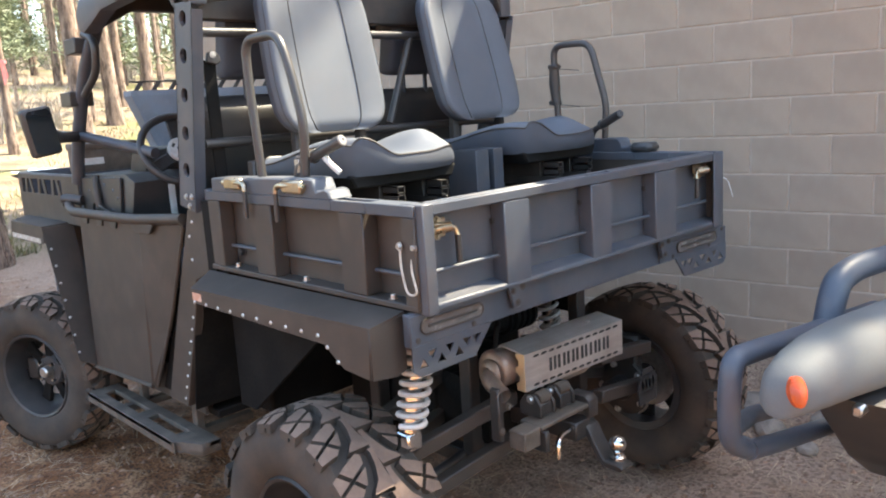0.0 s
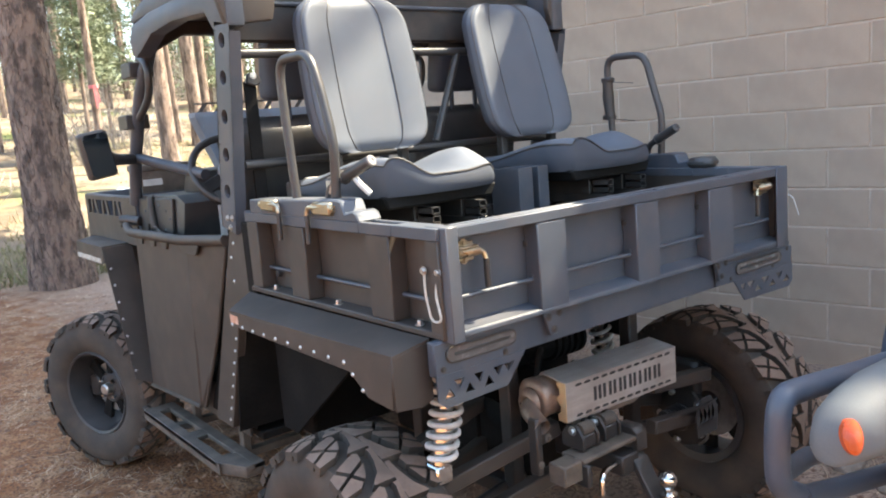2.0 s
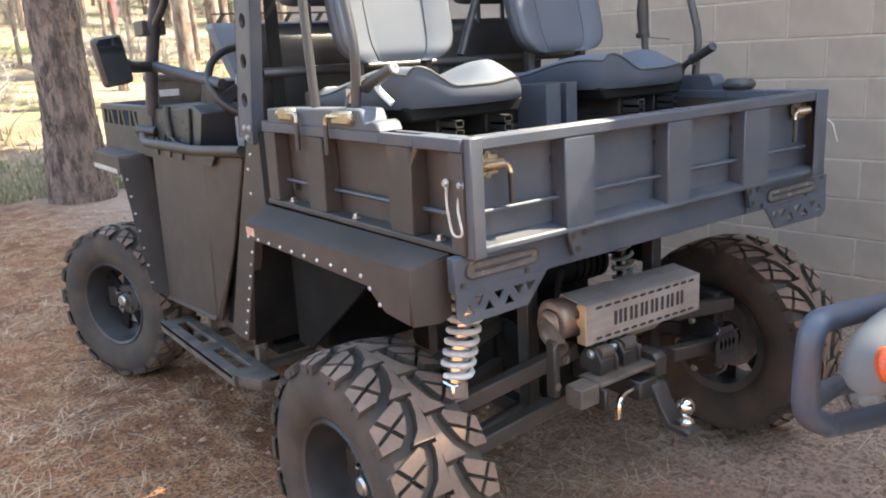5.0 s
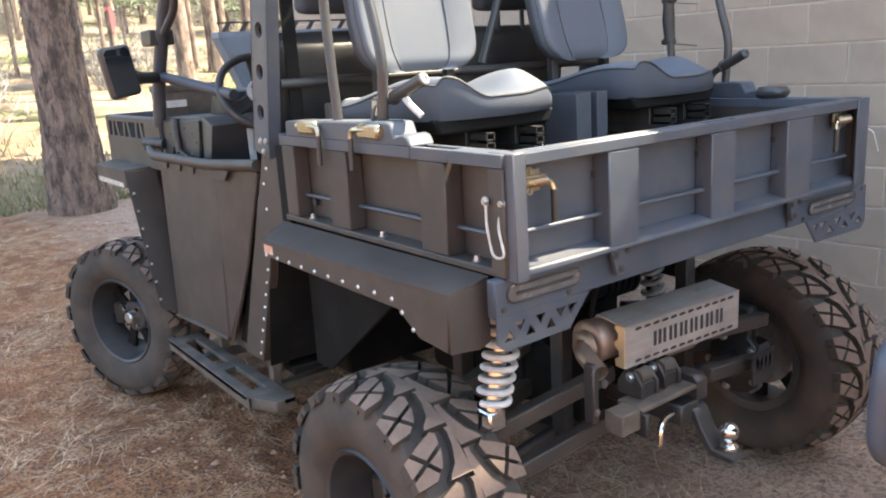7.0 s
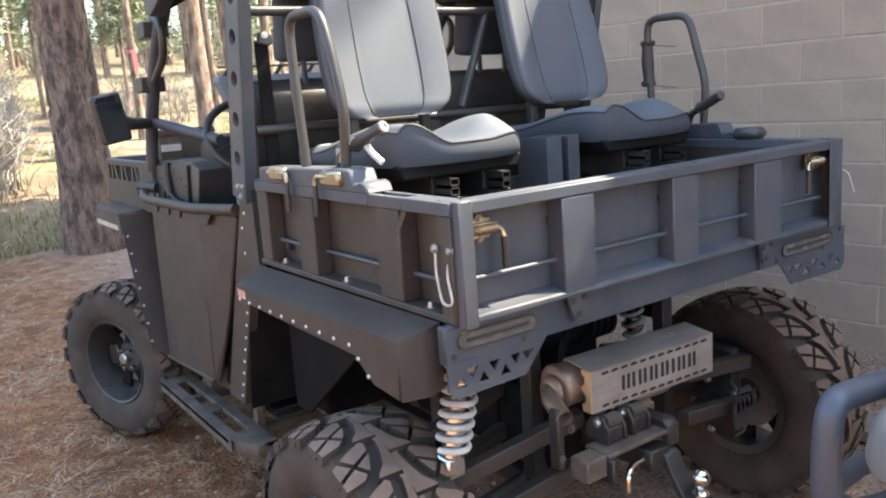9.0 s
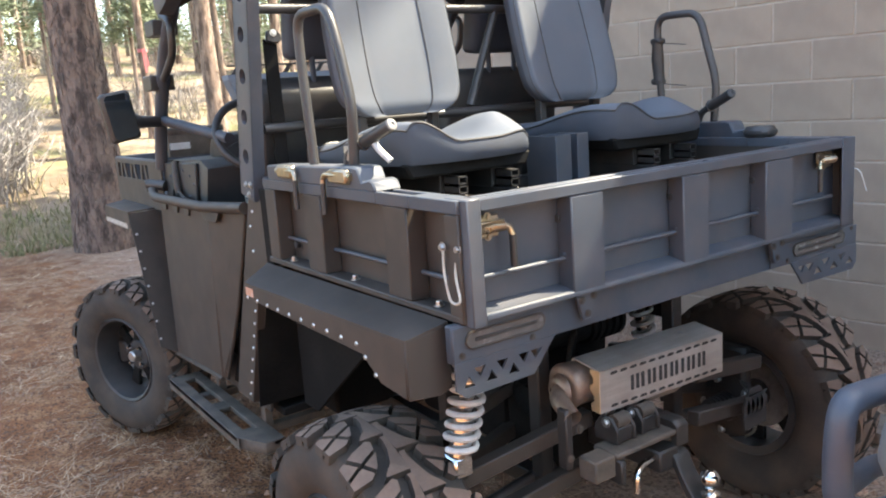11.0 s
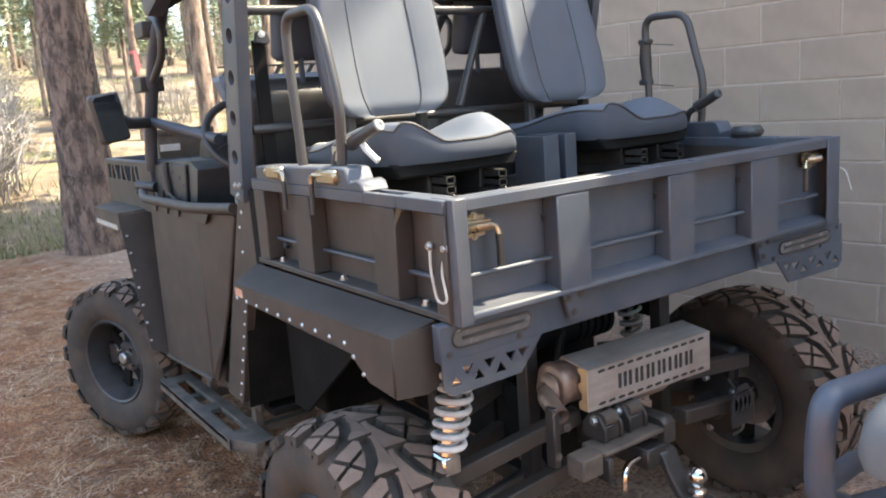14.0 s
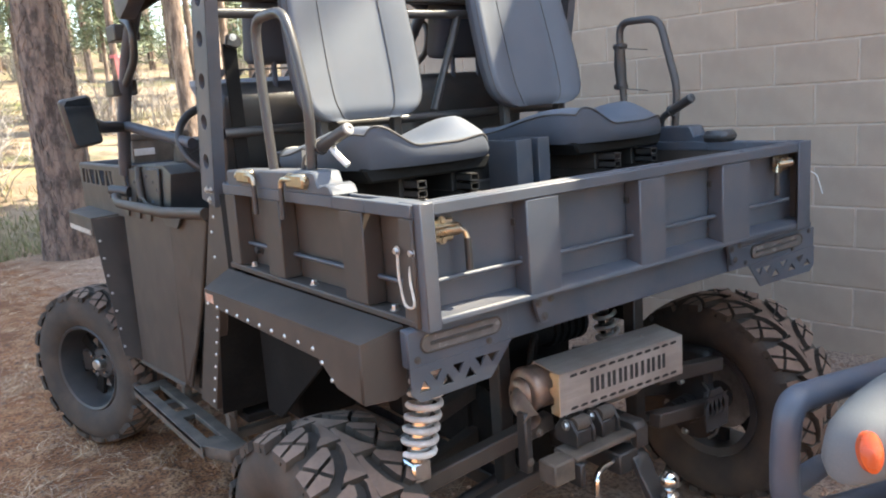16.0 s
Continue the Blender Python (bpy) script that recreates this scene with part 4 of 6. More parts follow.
def hitch():
    # cross bar with a cut middle, the square receiver and a hanger
    for nm, lo, hi in (("hitch_bar", (-0.372, 0.045, 0.524), (-0.303, 0.105, 0.580)), ("hitch_plate", (-0.302, 0.04, 0.566), (-0.085, 0.125, 0.580)), ("hitch_cheek", (-0.302, 0.028, 0.502), (-0.284, 0.105, 0.566)),
                       ("receiver_tube", (-0.150, 0.040, 0.478), (-0.078, 0.30, 0.535)), ("hitch_hanger", (-0.400, 0.112, 0.545), (-0.378, 0.146, 0.70))):
        bm = B()
        box(bm, lo, hi, 0.004)
        part(nm, bm, DUSTY if nm in ("hitch_plate", "hitch_bar") else BLACK, UTV, "dusty black steel hitch frame")
    # arched cheek at the end of the plate
    bm = B()
    prism(bm, [(0.040, 0.530), (0.056, 0.530), (0.066, 0.556), (0.086, 0.566), (0.106, 0.556), (0.114, 0.530), (0.130, 0.530), (0.130, 0.585), (0.112, 0.598), (0.055, 0.598), (0.040, 0.585)], "x", -0.085, -0.040, 0.002)
    part("hitch_cheek", bm, BLACK, UTV, "arched black hitch bracket")
    hardware("bolt", UTV, (-0.389, 0.112, 0.575), (0, -1, 0), 0.007, 0.006, DUSTY)
    hardware("bolt", UTV, (-0.33, 0.140, 0.625), (0, -1, 0), 0.008, 0.007, DUSTY)
    # rubber-bushed mounts under the muffler
    for x in (-0.236, -0.146):
        bm = B()
        prism(bm, [(0.070, 0.584), (0.150, 0.584), (0.150, 0.618), (0.128, 0.648), (0.092, 0.648), (0.070, 0.618)], "x", x - 0.034, x - 0.024, 0.002)
        prism(bm, [(0.070, 0.584), (0.150, 0.584), (0.150, 0.618), (0.128, 0.648), (0.092, 0.648), (0.070, 0.618)], "x", x + 0.024, x + 0.034, 0.002)
        box(bm, (x - 0.024, 0.076, 0.584), (x + 0.024, 0.144, 0.622), 0.003)
        m = part("mount_block", bm, BLACK, UTV, "black muffler mount with a steel bush")
        bm = B()
        rod(bm, (x - 0.022, 0.096, 0.634), (x + 0.022, 0.096, 0.634), 0.019, 18)
        part("bush", bm, DUSTY, m, "dusty bush")
        hardware("bolt", m, (x - 0.034, 0.108, 0.634), (-1, 0, 0), 0.009, 0.008)
    bm = B()
    tube(bm, rounded([(-0.150, 0.060, 0.516), (-0.215, 0.045, 0.524), (-0.248, 0.030, 0.516), (-0.252, 0.028, 0.470)], 0.025), 0.0085, 12)
    part("hitch_pin", bm, CHROME, UTV, "bent chrome hitch pin")
    bm = B()
    prism(bm, [(0.10, 0.520), (0.10, 0.488), (0.040, 0.480), (0.004, 0.418), (-0.015, 0.402), (-0.075, 0.400), (-0.088, 0.412), (-0.075, 0.420), (-0.022, 0.422), (0.012, 0.470), (0.034, 0.512), (0.052, 0.520)], "x", -0.104, -0.046, 0.003)
    m = part("ball_mount", bm, BLACK, UTV, "black drop ball mount")
    bm = B()
    c = Vector((-0.067, -0.045, 0.470))
    prof = [(0.0001, 0.0245), (0.006, 0.0245)] + [(0.0254 * math.cos(a), 0.0254 * math.sin(a)) for a in [radians(d) for d in range(74, -56, -10)]]
    prof += [(0.0135, -0.026), (0.0135, -0.031), (0.024, -0.038), (0.0245, -0.047), (0.0001, -0.047)]
    revolve(bm, prof, 28, Matrix.Translation(c))
    part("hitch_ball", bm, CHROME, m, "polished chrome hitch ball")


underside()
muffler()
hitch()


# ---- jump seats in the bed ----
def seat(cx, bx_, lean):
    yf, yb = 0.405, 0.845
    W = 0.228
    # cushion: side bolsters highest near the front, a dished middle, a crisp welted rim
    bm = B()
    nx, ny = 40, 18
    grid = []
    for j in range(ny + 1):
        v = j / ny
        row = []
        for i in range(nx + 1):
            u = i / nx * 2 - 1
            e_ = max(0.0, min(1.0, (abs(u) - 0.28) / 0.58))
            g_ = max(0.0, min(1.0, (v - 0.18) / 0.82))
            k_ = max(0.0, min(1.0, v / 0.42))
            rear = 1 - 0.86 * g_ * g_ * (3 - 2 * g_)
            bol = (0.054 * rear if u < 0 else 0.062 * max(0.0, 1 - ((v - 0.40) / 0.62) ** 2) * (0.22 + 0.78 * k_ * k_ * (3 - 2 * k_))) * e_ * e_ * (3 - 2 * e_)
            fall = -0.020 * max(0.0, (abs(u) - 0.88) / 0.12) ** 2
            lip = -0.006 * max(0.0, (0.12 - v) / 0.12) ** 2
            dish = -0.012 * math.sin(math.pi * v) * (1 - u * u)
            # plan: rounded front corners and a slightly bowed front
            wide = W * (1.0 - 0.16 * max(0.0, (0.22 - v) / 0.22) ** 2.2)
            y = yf + (yb - yf) * v + 0.030 * u * u * (1 - v) - 0.012 * (1 - u * u) * (1 - v)
            row.append(bm.verts.new((cx + u * wide, y, 1.352 - 0.012 * v + bol + fall + lip + dish)))
        grid.append(row)
    for j in range(ny):
        for i in range(nx):
            f = bm.faces.new((grid[j][i], grid[j][i + 1], grid[j + 1][i + 1], grid[j + 1][i]))
            f.material_index = 1
    rim = grid[0] + [r[-1] for r in grid[1:]] + grid[-1][-2::-1] + [r[0] for r in grid[-2:0:-1]]
    welt = [p.co.copy() for p in rim]
    # a padded side band, straight under the welt and drawn in at its foot
    prev = rim
    for f_, k in ((0.12, 1.008), (0.45, 1.014), (0.80, 1.004), (1.0, 0.975)):
        ring = []
        for p in rim:
            q = p.co.copy()
            q.x = cx + (q.x - cx) * k
            q.y = 0.625 + (q.y - 0.625) * k
            q.z = p.co.z + (1.296 - p.co.z) * f_
            ring.append(bm.verts.new(q))
        for a in range(len(rim)):
            b = (a + 1) % len(rim)
            bm.faces.new((prev[a], ring[a], ring[b], prev[b]))
        prev = ring
    bm.faces.new(prev[::-1])
    bmesh.ops.recalc_face_normals(bm, faces=bm.faces)
    c = part("seat_cushion", bm, VINYL, UTV, "charcoal vinyl bucket seat cushion with raised bolsters")
    c.data.set_sharp_from_angle(angle=radians(42))
    c.data.materials.append(VINYL_LIT)
    bm = B()
    tube(bm, [p + Vector((0, 0, 0.0015)) for p in welt + welt[:1]], 0.0032, 6, cap=False)
    part("piping", bm, PLASTIC, c, "dark welt round the cushion")
    # black pan under the cushion, drawn in towards the slide rails
    bm = B()
    prism(bm, [(cx - 0.205, 1.300), (cx + 0.205, 1.300), (cx + 0.185, 1.262), (cx - 0.185, 1.262)], "y", 0.435, 0.835, 0.006)
    part("seat_pan", bm, SHADED_BLACK, c, "black plastic seat pan")
    bm = B()
    for dx in (-0.060, 0.110):
        box(bm, (cx + dx - 0.016, 0.40, 1.180), (cx + dx + 0.016, 0.86, 1.210), 0.002)
        for z in (1.214, 1.238):
            for a, b in (((-0.014, 0.0), (0.014, 0.003)), ((-0.014, 0.017), (0.014, 0.020)), ((-0.014, 0.0), (-0.011, 0.020)), ((0.011, 0.0), (0.014, 0.020))):
                box(bm, (cx + dx + a[0], 0.395, z + a[1]), (cx + dx + b[0], 0.46, z + b[1]), 0.0)
        box(bm, (cx + dx - 0.020, 0.47, 1.208), (cx + dx + 0.020, 0.85, 1.264), 0.002)
    part("seat_rail", bm, BLACK, c, "black seat slide rails", smooth=False)
    # back: a rounded panel, widest low down, its top drawn in to broad round corners
    zb, zt = 1.412, 1.915
    y_foot = 0.838

    def half(z):
        base = 0.219 - 0.016 * max(0.0, (z - 1.58) / 0.30) ** 1.6 - 0.012 * max(0.0, (1.56 - z) / 0.15)
        for r, d in ((0.105, zt - z), (0.085, z - zb)):
            if d < r:
                base -= r * (1 - math.sqrt(max(0.0, 1 - ((r - d) / r) ** 2)))
        return base

    bm = B()
    nz, nx = 36, 40
    front, back = [], []
    for j in range(nz + 1):
        t = j / nz
        z = zb + (zt - zb) * (t - 0.55 * math.sin(2 * math.pi * t) / (2 * math.pi))
        fr, bk = [], []
        for i in range(nx + 1):
            w_ = i / nx * 2 - 1
            u = w_ + 0.10 * math.sin(math.pi * w_)
            x = bx_ + u * half(z)
            y0 = y_foot + lean * (z - zb)
            e_ = max(0.0, (abs(u) - 0.46) / 0.54)
            bol = -0.020 * e_ * (2 - e_) + 0.030 * max(0.0, (abs(u) - 0.90) / 0.10) ** 2
            groove = 0.0035 * math.exp(-((abs(u) - 0.47) / 0.02) ** 2)
            ends = 0.022 * max(0.0, (z - (zt - 0.05)) / 0.05) ** 2 + 0.018 * max(0.0, (zb + 0.04 - z) / 0.04) ** 2
            fr.append(bm.verts.new((x, y0 + bol + groove + ends, z)))
            bk.append(bm.verts.new((bx_ + u * half(z) * 0.985, y0 + 0.062 - ends * 0.5 - 0.022 * max(0.0, (abs(u) - 0.85) / 0.15) ** 2, z)))
        front.append(fr)
        back.append(bk)
    for a, flip in ((front, False), (back, True)):
        for j in range(nz):
            for i in range(nx):
                q = (a[j][i], a[j][i + 1], a[j + 1][i + 1], a[j + 1][i])
                f = bm.faces.new(q[::-1] if flip else q)
                if not flip:
                    f.material_index = 1
    for j in range(nz):
        bm.faces.new((front[j][0], front[j + 1][0], back[j + 1][0], back[j][0]))
        bm.faces.new((front[j][nx], back[j][nx], back[j + 1][nx], front[j + 1][nx]))
    for i in range(nx):
        bm.faces.new((front[0][i], back[0][i], back[0][i + 1], front[0][i + 1]))
        bm.faces.new((front[nz][i], front[nz][i + 1], back[nz][i + 1], back[nz][i]))
    bmesh.ops.recalc_face_normals(bm, faces=bm.faces)
    cols = [min(range(nx + 1), key=lambda i, s_=s_: abs(i / nx * 2 - 1 + 0.10 * math.sin(math.pi * (i / nx * 2 - 1)) - s_)) for s_ in (-0.47, 0.47)]
    seams = [[front[j][i].co + Vector((0, -0.0012, 0)) for j in range(1, nz)] for i in cols]
    edge = [[front[j][i].co + Vector((0, -0.001, 0)) for j in range(1, nz)] for i in (1, nx - 1)]
    b = part("seat_back", bm, VINYL, UTV, "tall charcoal vinyl seat back with stitched centre panel")
    b.data.set_sharp_from_angle(angle=radians(70))
    b.data.materials.append(VINYL_LIT)
    for s in seams + edge:
        bm = B()
        tube(bm, s, 0.0019, 6)
        part("seam", bm, PLASTIC, b)
    for dx in (-0.13, 0.13):
        bm = B()
        box(bm, (bx_ + dx - 0.015, 0.880, 1.20), (bx_ + dx + 0.015, 0.912, 1.46), 0.004)
        part("hinge_bracket", bm, BLACK, b)


seat(-0.392, -0.322, 0.20)
seat(0.335, 0.395, 0.28)


def seat_frame():
    bm = B()
    for y in (0.46, 0.80):
        box(bm, (LEFT + 0.07, y, 1.10), (RIGHT - 0.07, y + 0.05, 1.18), 0.004)
    box(bm, (-0.62, 0.90, 1.03), (0.60, 0.94, 1.34), 0.006)
    for x in (-0.67, -0.36, 0.0, 0.33, 0.62):
        box(bm, (x - 0.02, 0.47, 1.02), (x + 0.02, 0.50, 1.12), 0.003)
        box(bm, (x - 0.02, 0.81, 1.02), (x + 0.02, 0.84, 1.12), 0.003)
    part("seat_base_frame", bm, BLACK, UTV, "black seat base frame in the bed")
    for x, w in ((-0.035, 0.06), (0.042, 0.045)):
        bm = B()
        prism(bm, [(x - w / 2, 0.60), (x - w / 2, 0.47), (x + w / 2, 0.47), (x + w / 2, 0.60), (x + w / 2 - 0.004, 0.60), (x + w / 2 - 0.004, 0.475), (x - w / 2 + 0.004, 0.475), (x - w / 2 + 0.004, 0.60)], "z", 1.03, 1.325, 0.001)
        part("centre_bracket", bm, COAT, UTV, "grey sheet bracket between the seats")
    bm = B()
    box(bm, (-0.68, 0.485, 1.03), (0.62, 0.49, 1.17), 0.001)
    part("seat_base_panel", bm, COAT, UTV, "grey panel under the seats")


seat_frame()


def grab_bars():
    for s, x in ((1, -0.705), (-1, 0.672)):
        # foot block on the rail
        bm = B()
        xo, xi = x - s * 0.040, x + s * 0.030
        prism(bm, [(0.945, 1.258), (0.945, 1.300), (0.425, 1.312), (0.405, 1.309), (0.390, 1.278), (0.355, 1.286), (0.337, 1.280), (0.325, 1.258)], "x", min(xo, xi), max(xo, xi), 0.004)
        part("bar_foot", bm, COAT, UTV, "dark grey steel foot of the grab bar")
        bm = B()
        if s > 0:
            pts = [(x, 0.708, 1.30), (x, 0.730, 1.58), (x, 0.730, 1.690), (x, 0.560, 1.690), (x, 0.520, 1.610), (x, 0.474, 1.455), (x, 0.490, 1.300)]
        else:
            pts = [(x, 0.700, 1.28), (x, 0.714, 1.48), (x, 0.722, 1.678), (x, 0.545, 1.674), (x, 0.505, 1.535), (x, 0.476, 1.445), (x, 0.488, 1.29)]
        tube(bm, rounded(pts, 0.05, 5), 0.0128, 14)
        bar = part("grab_bar", bm, BLACK_TUBE, UTV, "bent semi-gloss black tube grab bar")
        if s < 0:
            bm = B()
            wrap = [(x, 0.722, 1.600), (x, 0.721, 1.580), (x, 0.722, 1.53), (x, 0.717, 1.475), (x, 0.714, 1.445)]
            tube(bm, wrap, 0.02, 14, radii=[0.022, 0.019, 0.022, 0.019, 0.021])
            for z in (1.595, 1.455):
                box(bm, (x - 0.020, 0.698, z - 0.010), (x + 0.020, 0.742, z + 0.010), 0.006)
                tube(bm, [(x, 0.706, z - 0.008), (x + 0.02, 0.615, z - 0.020)], 0.0018, 6)
            part("wrap", bm, BLACK, bar, "black bundled strap tied round the bar")
        # armrest handle with a rubber sleeve and end cap
        foot, tip = Vector((x + s * 0.01, 0.545, 1.285)), Vector((x + s * 0.045 if s > 0 else x - 0.064, 0.374, 1.403))
        elbow = foot + Vector((0, -0.01, 0.055))
        bm = B()
        tube(bm, rounded([foot, elbow, elbow.lerp(tip, 0.45)], 0.03), 0.0115, 12)
        hb = part("armrest_handle", bm, BLACK_TUBE, UTV, "short black folding armrest handle")
        bm = B()
        a_ = elbow.lerp(tip, 0.35)
        tube(bm, [a_, a_.lerp(tip, 0.9), tip], 0.0155, 16)
        revolve(bm, [(0.020, 0.0), (0.020, 0.006), (0.016, 0.006)], 16, Matrix.Translation(a_) @ (tip - a_).to_track_quat("Z", "Y").to_matrix().to_4x4())
        part("sleeve", bm, PLASTIC, hb, "black rubber sleeve")
        bm = B()
        revolve(bm, [(0.0001, 0.002), (0.004, 0.002), (0.006, 0.0045), (0.0135, 0.0035), (0.0158, -0.002)], 20, Matrix.Translation(tip) @ (tip - a_).to_track_quat("Z", "Y").to_matrix().to_4x4())
        part("end_cap", bm, PIPING if s > 0 else PLASTIC, hb, "round end cap")
    # buckle on the left bar foot
    bm = B()
    box(bm, (-0.700, 0.508, 1.305), (-0.680, 0.548, 1.365), 0.006)
    part("belt_buckle", bm, PLASTIC, UTV, "black seat belt buckle")
    bm = B()
    box(bm, (-0.703, 0.518, 1.320), (-0.700, 0.540, 1.356), 0.001)
    part("buckle_plate", bm, ZINC, UTV, "pale buckle plate")
    # white hand lever by the cushion
    bm = B()
    tube(bm, rounded([(-0.655, 0.50, 1.375), (-0.665, 0.46, 1.372), (-0.672, 0.43, 1.350), (-0.655, 0.40, 1.318)], 0.03), 0.008, 10, radii=None)
    part("release_lever", bm, WHITE, UTV, "white seat release lever")
    # round button by the far side of the bed
    bm = B()
    box(bm, (0.62, 0.26, 1.258), (0.70, 0.35, 1.295), 0.014)
    part("catch", bm, PLASTIC, UTV, "black catch on the bed rail")


grab_bars()


# ---- cab ----
def cab():
    # rear hoop pillar with round holes, leaning back towards the top
    for s, x in ((1, -0.745), (-1, 0.690)):
        base, head = Vector((0, 1.0696, 1.185)), Vector((0, 0.944, 1.80))
        bm = B()
        d = (head - base)
        w, t = 0.108, 0.036
        # outer plate with holes: built from strips between the holes
        holes = [0.128 + 0.119 * k for k in range(4)] + [0.596]
        L = d.length
        zax = d.normalized()
        yax = Vector((1, 0, 0)).cross(zax).normalized() * -1
        if yax.y < 0:
            yax = -yax
        M = Matrix(((1 * s, yax.x, zax.x, x), (0, yax.y, zax.y, base.y), (0, yax.z, zax.z, base.z), (0, 0, 0, 1)))
        r = 0.0228
        # plate y from 0 to w, holes in its middle
        seg, cy = 20, w * 0.52
        cells = [(hh - 0.028, hh + 0.028) for hh in holes]
        last = 0.0
        b = bmesh.new()

        def rect(y0, y1, z0, z1):
            b.faces.new([b.verts.new((0, a, c)) for a, c in ((y0, z0), (y1, z0), (y1, z1), (y0, z1))])
        for (c0, c1), hh in zip(cells, holes):
            rect(0, w, last, c0)
            ring = [b.verts.new((0, cy + r * math.cos(2 * math.pi * k / seg), hh + r * math.sin(2 * math.pi * k / seg))) for k in range(seg)]
            inner = [b.verts.new((0.012, cy + r * 0.9 * math.cos(2 * math.pi * k / seg), hh + r * 0.9 * math.sin(2 * math.pi * k / seg))) for k in range(seg)]
            outer = []
            for k in range(seg):
                a = 2 * math.pi * k / seg
                m = max(abs(math.cos(a)), abs(math.sin(a)))
                ca = math.cos(a) / m
                outer.append(b.verts.new((0, cy + ((w - cy) if ca > 0 else cy) * ca, hh + 0.028 * math.sin(a) / m)))
            for k in range(seg):
                j = (k + 1) % seg
                b.faces.new((outer[k], outer[j], ring[j], ring[k]))
                b.faces.new((ring[k], ring[j], inner[j], inner[k]))
            last = c1
        rect(0, w, last, L + 0.02)
        b.transform(M)
        merge(bm, b)
        b = bmesh.new()
        for (lo, hi) in (((0.0, -0.001, 0), (t, 0.004, L)), ((0.0, w - 0.004, 0), (t, w + 0.001, L)), ((t - 0.004, 0, 0), (t, w, L))):
            box(b, lo, hi, 0.0)
        b.transform(M)
        merge(bm, b)
        p = part("rear_pillar", bm, COAT, UTV, "dark grey cab pillar pierced with round holes", smooth=False)
        for dy, z in ((0.0, 1.236), (0.035, 1.236), (0.018, 1.206)):
            hardware("bolt", p, (x - s * 0.001, 1.082 + dy, z), (-s, 0, 0), 0.007, 0.007)
        # lower pillar panel down to the rocker
        bm = B()
        xo = x + s * 0.012
        prism(bm, [(1.045, 1.19), (1.155, 1.19), (1.175, 1.142), (1.345, 0.776), (1.485, 0.46), (1.334, 0.46), (1.193, 0.805), (1.15, 0.95), (1.05, 0.99)], "x", min(xo, xo + s * 0.03), max(xo, xo + s * 0.03), 0.003)
        q = part("pillar_panel", bm, COAT_SOFT, UTV, "dark grey lower cab panel")
        for k in range(8):
            t_ = k / 7
            hardware("rivet", q, (xo, 1.205 + 0.140 * t_, 0.815 - 0.325 * t_), (-s, 0, 0))
        for y, z in ((1.13, 1.15), (1.16, 1.10), (1.16, 1.02)):
            hardware("rivet", q, (xo, y, z), (-s, 0, 0))
        # front pillar, bent forward at its foot, with a grab handle and two clamps
        bm = B()
        fp = [(x + s * 0.07, 1.845, 1.86), (x + s * 0.065, 2.02, 1.70), (x + s * 0.062, 2.20, 1.42), (x + s * 0.062, 2.27, 1.24)]
        tube(bm, rounded(fp, 0.08), 0.026, 14)
        f = part("front_pillar", bm, COAT, UTV, "dark grey tube front pillar")
        for y, z in ((2.09, 1.79), (2.22, 1.59)):
            bm = B()
            box(bm, (x + s * 0.065 - 0.05, y - 0.075 - 0.06, z - 0.03), (x + s * 0.065 + 0.045, y + 0.04 - 0.06, z + 0.03), 0.004)
            part("clamp", bm, PLASTIC, f, "black pillar clamp")
        bm = B()
        hx = x + s * 0.05
        tube(bm, rounded([(hx, 1.94, 1.83), (hx, 1.84, 1.80), (hx, 1.86, 1.68), (hx, 2.02, 1.60)], 0.05), 0.015, 12)
        part("pillar_handle", bm, PLASTIC, f, "black grab handle")
        # diagonal strut to the dash
        bm = B()
        rod(bm, (x + s * 0.065, 2.16, 1.44), (x + s * 0.17, 1.70, 1.36), 0.021, 14)
        part("dash_strut", bm, COAT, UTV)
    # near-black strips stand in for the shaded gap between bed and cab
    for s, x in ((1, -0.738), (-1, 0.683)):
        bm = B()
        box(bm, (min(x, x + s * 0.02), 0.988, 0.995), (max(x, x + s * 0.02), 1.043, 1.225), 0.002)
        part("gap_shade_strip", bm, SHADED_BLACK, UTV, "near-black strip standing in for the dark gap between bed and cab")
    for z in (1.745, 1.400):
        bm = B()
        rod(bm, (-0.700, 1.045, z), (0.645, 1.045, z), 0.015)
        part("hoop_bar", bm, BLACK_TUBE, UTV, "black cross tube behind the cab")
    bm = B()
    rod(bm, (0.07, 1.045, 1.42), (0.20, 1.045, 1.74), 0.014)
    part("hoop_brace", bm, BLACK_TUBE, UTV, "black diagonal tube behind the cab")


